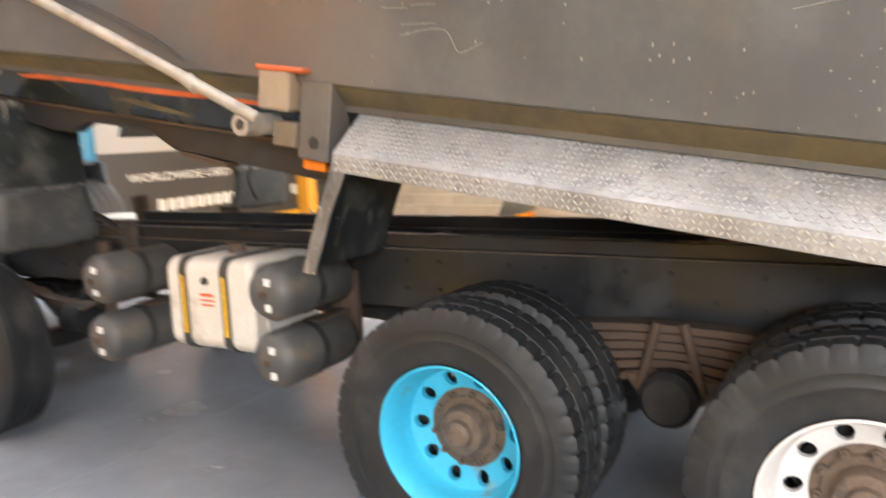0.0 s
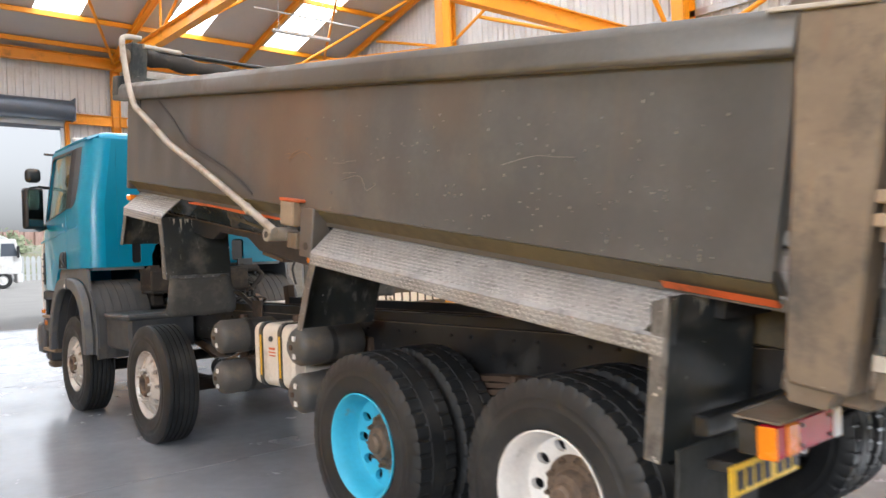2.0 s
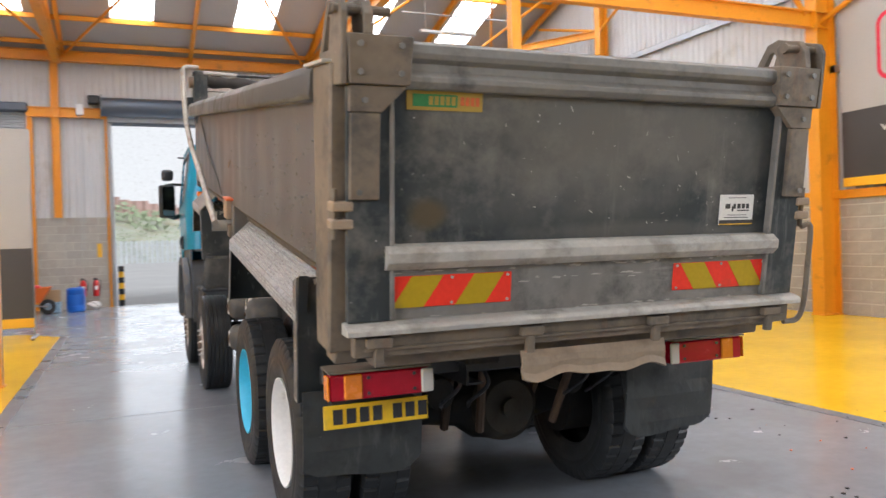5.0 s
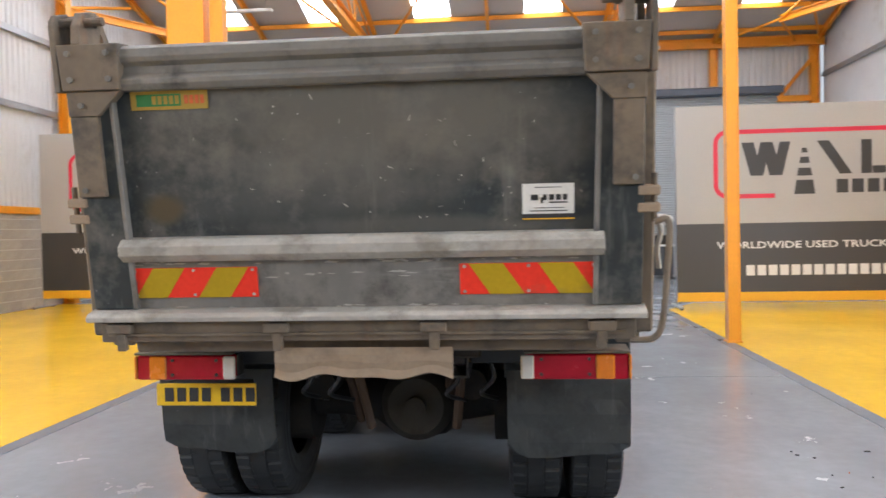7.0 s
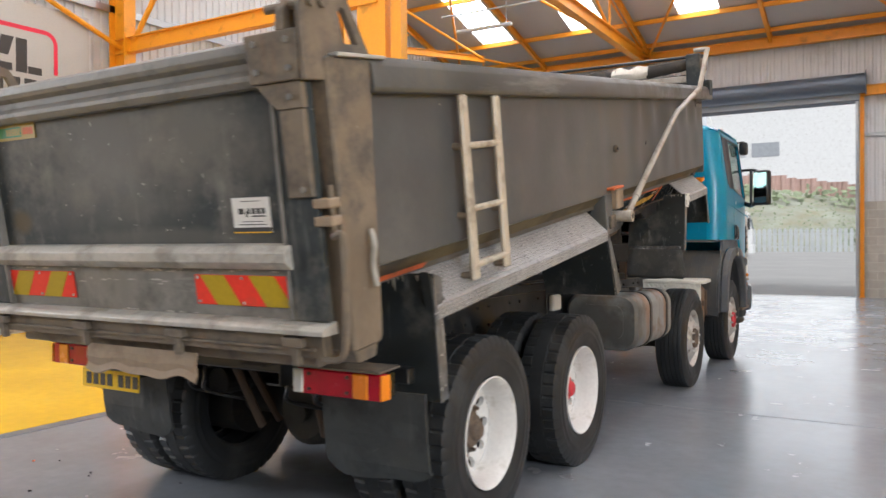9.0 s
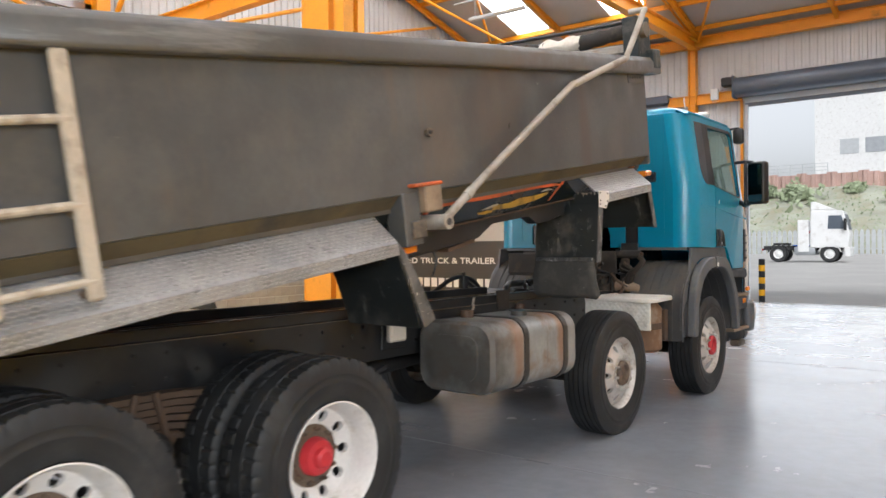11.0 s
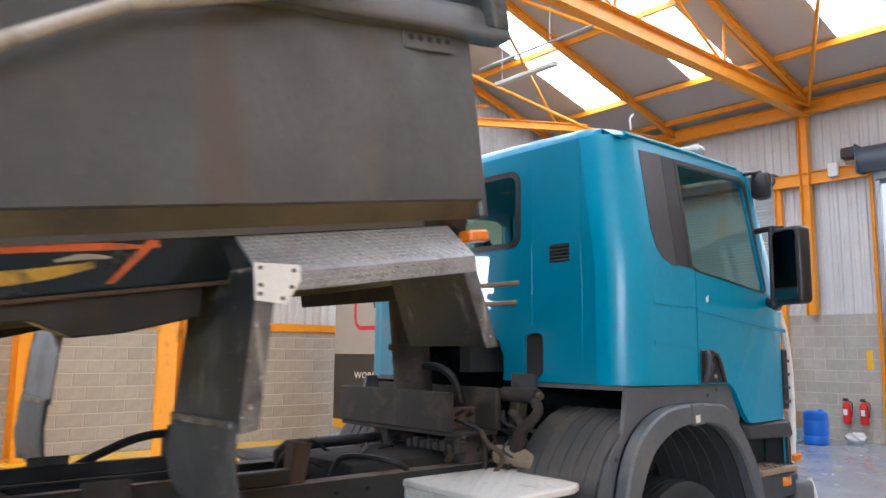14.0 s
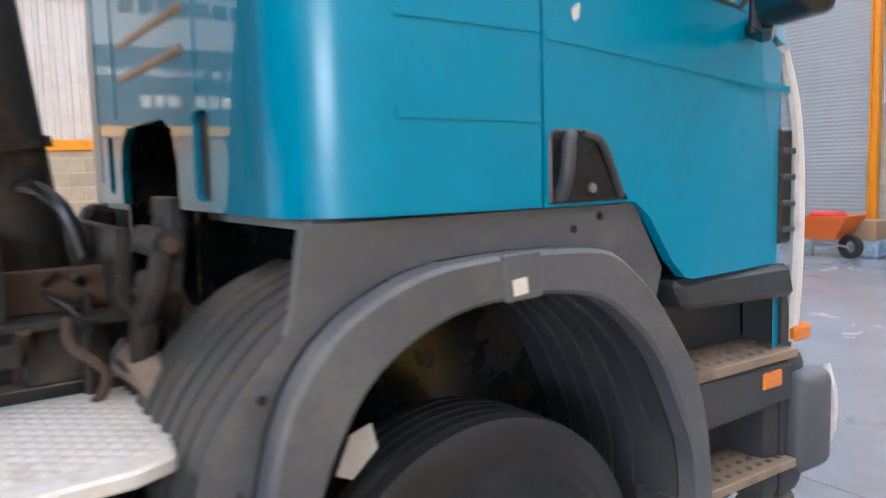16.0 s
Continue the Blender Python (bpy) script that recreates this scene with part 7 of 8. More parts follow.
tagged(part("paint_scratch", b, mat("scratched_grey_undercoat", (0.27, 0.255, 0.23), 0.6), body), kind="stuff")
b = bmesh.new()
for pts in ([(3.29, 0.625), (3.24, 0.63), (3.20, 0.66), (3.118, 0.683)], [(3.25, 0.61), (3.16, 0.655), (3.06, 0.668), (2.972, 0.633)], [(3.30, 0.65), (3.24, 0.655)]):
    tube(smooth_path([(-1.197, y, z) for y, z in pts], 5), 0.0017, 4, b)
part("rust_scratch", b, mat("rust_orange_scratch", (0.30, 0.18, 0.09), 0.7), body)
# long darker line on the west side sheet, along the sheet arm
M_ARM_LINE = mat("dark_arm_line", (0.062, 0.06, 0.06), 0.4, var=0.2, bump=0.05)
for s, pts in ((-1, [(5.73, 1.05), (5.37, 0.89), (5.035, 0.705), (4.75, 0.63), (4.368, 0.549), (4.033, 0.46), (3.80, 0.371)]),):
    line = smooth_path([(0, lv(s, v), w) for v, w in pts], 6)
    q = [(p.y, p.z) for p in line]
    n = len(q)
    lowq = [(v, w - (0.016 + 0.012 * math.sin(math.pi * i / n)) * (1.0 if s < 0 else 0.45) + 0.006 * noise.noise(Vector((v * 6, w, 0)))) for i, (v, w) in enumerate(q)]
    part("rub_mark", sheet(q + lowq[::-1], [], 0.004, lambda v, w, d, s=s: Vector((s * (1.2015 - d), v, w))), M_ARM_LINE, body)

# -- rear lamps, plate, flaps on the chassis
for s in (-1, 1):
    lp = part("tail_lamp", cuboid(s * 0.70, s * 1.18, 0.360, 0.425, 0.85, 0.968, 0.008), M_RED_LENS, truck, "red and amber tail lamp cluster")
    part("amber_lens", cuboid(s * 1.03, s * 1.115, 0.351, 0.365, 0.853, 0.965, 0.006), M_AMBER, lp)
    part("end_lens", cuboid(s * 1.182, s * 1.192, 0.355, 0.425, 0.853, 0.965, 0.004), M_AMBER if s else M_RED_LENS, lp)
    part("clear_lens", cuboid(s * 0.685, s * 0.745, 0.351, 0.365, 0.853, 0.965, 0.006), M_CLEAR_LENS, lp)
    part("lamp_tray", cuboid(s * 0.70, s * 1.15, 0.425, 0.52, 0.85, 0.965, 0.006), M_SKIRT, lp)
    part("lamp_shelf", prism([(0.345, 0.974), (0.51, 0.985), (0.51, 0.993), (0.345, 0.982)], "x", s * 0.70, s * 1.185), M_POST, lp)
    b = bmesh.new()
    for x, z in ((0.78, 0.875), (0.78, 0.945), (1.0, 0.875), (1.0, 0.945)):
        rod((s * x, 0.360, z), (s * x, 0.353, z), 0.008, 8, b)
    tagged(part("lens_screw", b, M_STRAP, lp), kind="stuff")
    part("lamp_bracket", cuboid(s * 0.43, s * 1.15, 0.63, 0.69, 0.88, 0.96, 0.008), M_CHASSIS, truck)
    bm = bmesh.new()
    rows = []
    for i in range(13):
        x = s * (0.615 + 0.615 * i / 12)
        rows.append([bm.verts.new((x, (0.66 if s > 0 else 0.715) + 0.012 * noise.noise(Vector((x * 4, j * 0.6, 3))) + 0.0015 * j * j, 0.84 - 0.445 * j / 6 - (0.012 * math.sin(i * 0.5) - (0.05, 0.016)[min(i, 12 - i)] * (j == 6) if j == 6 and min(i, 12 - i) < 2 else 0.012 * math.sin(i * 0.5) if j == 6 else 0))) for j in range(7)])
    for r, q in zip(rows, rows[1:]):
        for j in range(6):
            bm.faces.new((r[j], r[j + 1], q[j + 1], q[j]))
    fl = part("rear_mudflap", bm, M_RUBBER, truck, "scuffed black rubber mudflap hung behind the wheels")
    fl.modifiers.new("thickness", "SOLIDIFY").thickness = 0.012
# scrapes on the tailgate panel and chipped paint on its frame
b = bmesh.new()
rnd = random.Random(31)
for k in range(45):
    x, z = rnd.gauss(0.35, 0.45), rnd.uniform(0.52, 1.07)
    w, h = rnd.uniform(0.001, 0.0035), rnd.uniform(0.002, 0.018) * rnd.uniform(0.3, 1.0)
    a = rnd.uniform(-1.4, 1.4)
    if abs(x) < 0.96:
        u, v = Vector((math.cos(a) * w, 0, -math.sin(a) * w)), Vector((math.sin(a) * h, 0, math.cos(a) * h))
        c = Vector((x, -0.2862, z))
        b.faces.new([b.verts.new(c + q) for q in (-u - v, u - v * 0.6, u + v, -u * 0.4 + v * 0.7)])
for k in range(70):
    x, z = rnd.uniform(-1.0, 1.0), rnd.choice((0.155, 0.36, 0.30))
    w, h = rnd.uniform(0.006, 0.04), rnd.uniform(0.002, 0.006)
    c = Vector((x, -0.2992, z + rnd.uniform(-0.01, 0.012)))
    b.faces.new([b.verts.new(c + Vector(q)) for q in ((-w, 0, -h * 0.4), (w * 0.6, 0, -h), (w, 0, h * 0.3), (-w * 0.3, 0, h))])
tagged(gp("scrape_mark", b, M_WORN), kind="stuff")
np_ = part("rear_plate", cuboid(-1.17, -0.648, 0.537, 0.545, 0.685, 0.798, 0.003), M_NUMBER, truck, "yellow rear plate with dark bars")
for x0 in (-1.125, -1.06, -0.995, -0.93, -0.83, -0.765, -0.70):
    part("dark_bar", cuboid(x0, x0 + 0.046, 0.534, 0.538, 0.706, 0.777), M_INK_SHADE, np_)
part("plate_bracket", cuboid(-1.12, -0.70, 0.545, 0.66, 0.76, 0.80, 0.004), M_CHASSIS, np_)
for k, (x, y0) in enumerate(((-0.45, 0.75), (0.5, 0.75), (0.32, 0.72), (-0.30, 0.72))):
    part("brake_hose", tube(smooth_path([(x, y0, 0.93), (x + 0.05, y0 - 0.05, 0.80), (x - 0.02, y0 + 0.03, 0.70), (x + 0.06, y0 + 0.25, 0.62)], 5), 0.012, 6), M_BLACK, truck)
part("hinge_shaft", rod((-0.75, 0.42, 1.08), (0.75, 0.42, 1.08), 0.045, 14), M_GRIME, truck)
for s in (-1, 1):
    part("hinge_bracket", cuboid(s * 0.33, s * 0.50, 0.36, 0.62, 0.95, 1.14, 0.01), M_GRIME, truck)
    part("rear_stay", tube([(s * 0.30 + 0.09, 0.80, 0.95), (s * 0.24 + 0.09, 1.02, 0.46)], 0.026, 8), M_SPRING, truck)

# ---- cab ----
CX, YR, YF = 1.22, 7.83, 9.62


def side_at(s):
    """Outer face of the cab side: upright below the belt, leaning in above it."""
    def place(y, z, d):
        x = CX - max(0.0, z - 2.24) * 0.13 - 0.05 * max(0.0, (y - 9.2) / 0.45) ** 2
        return Vector((s * (x - d), y, z))
    return place


def corner_strip(s):
    """The rounded rear corner from the back wall to the side."""
    b = bmesh.new()
    rr = 0.205
    rows = []
    for z in (1.57, 1.62, 1.8, 2.0, 2.24, 2.5, 2.75, 2.98):
        x1 = CX - max(0.0, z - 2.24) * 0.13
        row = []
        row.append(b.verts.new((s * (x1 - 0.22), YR, z)))
        for k in range(13):
            a = radians(90 * k / 12)
            row.append(b.verts.new((s * (x1 - rr + rr * math.sin(a)), YR + rr - rr * math.cos(a), z)))
        row.append(b.verts.new((s * x1, YR + 0.22, z)))
        rows.append(row)
    for r, q in zip(rows, rows[1:]):
        for k in range(14):
            b.faces.new((r[k], r[k + 1], q[k + 1], q[k]))
    return b


back_hole = rounded(-0.40, 0.40, 2.42, 2.84, 0.06)
arch_hole = [(-0.50, 1.572), (-0.50, 1.70), (-0.46, 1.80), (-0.36, 1.86), (0.14, 1.86), (0.24, 1.82), (0.285, 1.72), (0.285, 1.572)]
slot_r, slot_l = rounded(0.46, 0.61, 1.60, 1.855, 0.035), rounded(-0.72, -0.62, 1.61, 1.84, 0.03)
vent_r = rounded(0.66, 0.82, 2.265, 2.375, 0.012, 2)
outer = [(-CX + 0.22, 1.57)] + arch_hole + [(CX - 0.22, 1.57), (CX - 0.22, 2.24), (CX - 0.317, 2.98), (-CX + 0.317, 2.98), (-CX + 0.22, 2.24)]
cab = part("cab", sheet(outer, [back_hole, slot_r, slot_l, vent_r], 0.03, lambda u, v, d: Vector((u, YR + d, v))), M_TEAL_SHADED, truck, "glossy teal painted day cab")
for z, x0, x1 in ((2.165, -0.42, 0.42), (2.045, -0.42, 0.40)):
    part("back_swage", prism([(YR, z - 0.016), (YR - 0.007, z - 0.008), (YR - 0.007, z + 0.008), (YR, z + 0.016)], "x", x0, x1), M_CURTAIN, cab, "dusty ochre swage line across the cab back")
for x in (-0.86, 0.52, 0.90, -0.52):
    part("back_rib", cuboid(x - 0.006, x + 0.006, YR - 0.004, YR, 1.66 if abs(x) > 0.6 else 1.9, 2.9), M_TEAL_SHADED, cab)
for s in (-1, 1):
    part("corner", corner_strip(s), M_TEAL, cab, smooth=60)
    pl = side_at(s)
    lower = [(YR + 0.22, 1.57), (8.492, 1.565), (8.492, 2.235), (YR + 0.22, 2.24)]
    part("rear_side_panel", sheet(lower, [], 0.03, pl), M_TEAL, cab)
    for z in (2.03, 1.805):
        part("crease", prism([(8.06, z - 0.014), (8.488, z - 0.022), (8.488, z + 0.002), (8.06, z + 0.010)], "x", s * (CX - 0.001), s * (CX + 0.005)), M_TEAL, cab)
    door_pts = [(8.500, 1.565), (8.84, 1.565), (8.90, 1.52), (9.00, 1.38), (9.06, 1.325), (9.10, 1.315), (9.585, 1.315), (9.60, 1.36), (9.605, 2.03), (9.45, 2.115), (9.30, 2.145), (8.60, 2.222), (8.500, 2.234)]
    door = part("door", sheet(door_pts, [], 0.035, pl), M_TEAL, cab, "teal cab door with a black grip")
    part("crease", prism([(8.505, 1.995), (8.505, 2.018), (9.595, 1.912), (9.595, 1.890)], "x", s * (CX - 0.002), s * (CX + 0.004)), M_TEAL, door)
    gr = part("grip_recess", prism([(8.512, 1.572), (8.812, 1.572), (8.79, 1.60), (8.745, 1.70), (8.70, 1.752), (8.64, 1.768), (8.53, 1.768), (8.512, 1.75)], "x", s * (CX - 0.02), s * (CX + 0.008), bevel=0.006), M_BLACK, door)
    part("grip", tube(smooth_path([(s * (CX + 0.006), 8.545, 1.585), (s * (CX + 0.03), 8.545, 1.63), (s * (CX + 0.038), 8.548, 1.68), (s * (CX + 0.028), 8.56, 1.73), (s * (CX + 0.006), 8.59, 1.752)], 4), 0.018, 10), M_PLASTIC, gr, smooth=True)
    part("grip_lip", tube(smooth_path([(s * (CX + 0.008), 8.63, 1.755), (s * (CX + 0.014), 8.69, 1.735), (s * (CX + 0.014), 8.735, 1.66), (s * (CX + 0.008), 8.775, 1.582)], 4), 0.011, 8), M_PLASTIC, gr, smooth=True)
    part("lock", rod((s * (CX + 0.006), 8.66, 1.61), (s * (CX + 0.016), 8.66, 1.61), 0.013, 12), M_GALV, gr)
    part("paint_chip", prism([(8.60, 2.075), (8.63, 2.095), (8.625, 2.055), (8.605, 2.045)], "x", s * (CX + 0.001), s * (CX + 0.003)), M_WHITE, door)
    # upper side with the two window openings
    quarter = [(8.085, 2.90), (8.295, 2.91), (8.30, 2.245), (8.24, 2.255), (8.17, 2.285), (8.125, 2.34), (8.095, 2.45)]
    window = [(8.46, 2.885), (9.20, 2.895), (9.255, 2.86), (9.345, 2.18), (9.32, 2.15), (8.52, 2.237), (8.47, 2.26)]
    up = [(YR + 0.22, 2.24), (8.17, 2.24), (8.30, 2.238), (8.46, 2.236), (8.52, 2.231), (9.30, 2.147), (9.46, 2.117), (9.40, 2.5), (9.31, 2.98), (YR + 0.22, 2.98)]
    part("upper_side", sheet(up, [quarter, window], 0.03, pl), M_TEAL, cab)
    part("quarter_panel", sheet([(8.078, 2.908), (8.298, 2.918), (8.302, 2.238), (8.238, 2.248), (8.165, 2.279), (8.118, 2.336), (8.088, 2.45)], [], 0.010, lambda y, z, d, pl=pl: pl(y, z, d - 0.003)), M_QUARTER, cab, "matt charcoal blind quarter panel")
    ins = [(8.43, 2.915), (9.225, 2.925), (9.29, 2.885), (9.37, 2.17), (9.328, 2.14), (8.512, 2.228), (8.437, 2.25)]
    part("window_frame", sheet(ins, [window], 0.014, lambda y, z, d, pl=pl: pl(y, z, d - 0.006)), M_SEAL, door)
    part("pillar_cover", sheet([(8.297, 2.915), (8.432, 2.915), (8.437, 2.243), (8.300, 2.25)], [], 0.008, lambda y, z, d, pl=pl: pl(y, z, d - 0.004)), M_SEAL, cab)
    g = part("side_glass", sheet(window, [], 0.005, lambda y, z, d, pl=pl: pl(y, z, d + 0.012)), M_GLASS, door)
    g.visible_shadow = False
    # A pillar and front corner
    part("front_pillar", sheet([(9.32, 2.97), (9.36, 2.97), (9.66, 2.06), (9.47, 2.11), (9.40, 2.5)], [], 0.05, pl), M_TEAL, cab)
    b = bmesh.new()
    rows = []
    for z in (1.0, 1.32, 1.6, 2.04):
        rows.append([b.verts.new((s * (CX - 0.055 - 0.13 * (1 - math.cos(radians(a)))), 9.605 + 0.13 * math.sin(radians(a)), z)) for a in (0, 22, 45, 68, 90)])
    for r, q in zip(rows, rows[1:]):
        for k in range(4):
            b.faces.new((r[k], r[k + 1], q[k + 1], q[k]))
    part("front_corner", b, M_TEAL, cab, smooth=True)
    vt = part("corner_vent", cuboid(s * 1.12, s * 1.19, 9.60, 9.675, 1.38, 1.78, 0.01), M_BLACK, cab, "black corner air vent")
    for k in range(4):
        part("vane", cuboid(s * 1.16, s * 1.20, 9.60, 9.68, 1.42 + k * 0.09, 1.44 + k * 0.09, 0.003), M_PLASTIC, vt)
    part("white_edge", tube(smooth_path([(s * 1.165, 9.72, 1.02), (s * 1.175, 9.73, 1.30), (s * 1.172, 9.735, 1.62), (s * 1.16, 9.72, 1.86), (s * 1.14, 9.68, 2.04)], 4), 0.024, 8), M_RIM_WHITE, vt, smooth=True)
part("back_window_seal", sheet(rounded(-0.435, 0.435, 2.385, 2.875, 0.08), [back_hole], 0.012, lambda u, v, d: Vector((u, YR - 0.008 + d, v))), M_SEAL, cab)
g = part("back_glass", sheet(back_hole, [], 0.005, lambda u, v, d: Vector((u, YR + 0.012 + d, v))), M_GLASS, cab)
g.visible_shadow = False
part("slot_duct", cuboid(0.45, 0.62, YR + 0.02, YR + 0.12, 1.60, 1.85, 0.01), M_BLACK, cab)
part("slot_duct", cuboid(-0.73, -0.61, YR + 0.02, YR + 0.12, 1.60, 1.85, 0.01), M_BLACK, cab)
vt = part("back_vent", cuboid(0.655, 0.825, YR + 0.012, YR + 0.04, 2.26, 2.38, 0.004), M_BLACK, cab)
for k in range(5):
    part("vane", cuboid(0.665, 0.815, YR - 0.004, YR + 0.012, 2.275 + k * 0.021, 2.283 + k * 0.021, 0.001), M_PLASTIC, vt)
et = part("engine_tunnel", cuboid(-0.56, 0.36, YR + 0.03, YR + 1.25, 1.875, 1.90), M_SKIRT, cab)
part("tunnel_side", cuboid(-0.56, -0.53, YR + 0.03, YR + 1.25, 1.10, 1.875), M_SKIRT, et)
part("tunnel_side", cuboid(0.33, 0.36, YR + 0.03, YR + 1.25, 1.10, 1.875), M_SKIRT, et)
part("tunnel_end", cuboid(-0.53, 0.33, YR + 1.22, YR + 1.25, 1.10, 1.875), M_SKIRT, et)


def roof_shell():
    """Arched roof with rolled edges and a step in front."""
    b = bmesh.new()
    ys = [YR, YR + 0.02, YR + 0.07, YR + 0.18, 8.2, 8.6, 9.0, 9.2, 9.30, 9.34]
    rows = []
    for y in ys:
        lift = {0: 0.0, 1: 0.045, 2: 0.085, 3: 0.11}.get(ys.index(y), 0.13 if y < 9.1 else (0.115 if y < 9.25 else (0.06 if y < 9.32 else 0.0)))
        row = []
        for k in range(21):
            t = -1 + 2 * k / 20
            e = abs(t)
            half = 1.125
            z = 2.975 + lift * (1 - max(0.0, (e - 0.80) / 0.20) ** 2) - 0.02 * e * e
            back = (e ** 8) * 0.10 if y < 7.9 else 0.0
            row.append(b.verts.new((half * t, y + back, z)))
        rows.append(row)
    for r, q in zip(rows, rows[1:]):
        for k in range(20):
            b.faces.new((r[k], r[k + 1], q[k + 1], q[k]))
    return b


rf = part("cab_roof", roof_shell(), M_TEAL, cab, smooth=50)
part("roof_gutter", tube([(1.13, 7.95, 2.985), (1.128, 8.6, 2.99), (1.122, 9.2, 2.985)], 0.012, 6), M_TEAL, rf)
part("roof_gutter", tube([(-1.13, 7.95, 2.985), (-1.128, 8.6, 2.99), (-1.122, 9.2, 2.985)], 0.012, 6), M_TEAL, rf)
for s in (-1, 1):
    part("roof_lamp", cuboid(s * 0.80, s * 0.98, 8.98, 9.08, 3.09, 3.15, 0.02), M_CLEAR_LENS, rf)
part("roof_hatch", cuboid(0.25, 0.75, 8.35, 8.85, 3.10, 3.125, 0.02), M_TEAL, rf)
part("aerial", tube([(1.0, 8.2, 3.08), (0.98, 8.22, 3.16), (0.95, 8.3, 3.21)], 0.006, 5), M_WHITE, rf)
# windscreen, front panel, grille and bumper
b = bmesh.new()
vs = [[b.verts.new((x, y + 0.06 * (1 - (x / 1.1) ** 2), z)) for x in (-1.08 * k, -0.55 * k, 0, 0.55 * k, 1.08 * k)] for k, y, z in ((1.0, 9.31, 2.96), (1.05, 9.64, 2.05))]
for i in range(4):
    b.faces.new((vs[0][i], vs[0][i + 1], vs[1][i + 1], vs[1][i]))
g = part("windscreen", b, M_GLASS, cab)
g.visible_shadow = False
fp = part("front_panel", cuboid(-1.04, 1.04, 9.66, 9.74, 1.0, 2.05, 0.03), M_TEAL, cab)
for k in range(5):
    part("grille_bar", cuboid(-0.85, 0.85, 9.735, 9.76, 1.12 + k * 0.12, 1.19 + k * 0.12, 0.01), M_BLACK, fp)
bp = part("bumper", cuboid(-1.16, 1.16, 9.58, 9.86, 0.42, 0.98, 0.06, seg=2), M_PLASTIC, truck, "dark grey bumper with worn ends", smooth=True)
for s in (-1, 1):
    part("bumper_end", cuboid(s * 1.06, s * 1.225, 9.71, 9.93, 0.52, 0.90, 0.05, seg=3), M_ARCH, bp, smooth=True)
    part("bumper_trim", tube(smooth_path([(s * 1.10, 9.93, 0.55), (s * 1.20, 9.925, 0.62), (s * 1.215, 9.925, 0.78), (s * 1.18, 9.93, 0.90)], 4), 0.016, 8), M_RIM_WHITE, bp, smooth=True)
    part("headlamp", cuboid(s * 0.75, s * 1.12, 9.80, 9.875, 0.66, 0.86, 0.02), M_CLEAR_LENS, bp)
    part("corner_indicator", cuboid(s * 1.13, s * 1.20, 9.70, 9.80, 1.02, 1.08, 0.012), M_AMBER, bp)
    part("lower_valance", cuboid(s * 1.0, s * 1.13, 9.62, 9.84, 0.34, 0.42, 0.02), M_POST, bp)

# wheel arches of the front axle
ARC_OUT = [(7.66, 0.66), (7.68, 0.95), (7.75, 1.20), (7.88, 1.35), (8.08, 1.44), (8.33, 1.462), (8.60, 1.455), (8.72, 1.42), (8.86, 1.30), (8.97, 1.16), (9.05, 1.03), (9.10, 0.85), (9.125, 0.62)]
ARC_IN = [(7.775, 0.66), (7.80, 0.93), (7.865, 1.10), (7.97, 1.235), (8.16, 1.33), (8.39, 1.352), (8.57, 1.335), (8.68, 1.295), (8.80, 1.20), (8.885, 1.10), (8.95, 0.98), (9.03, 0.80), (9.05, 0.62)]
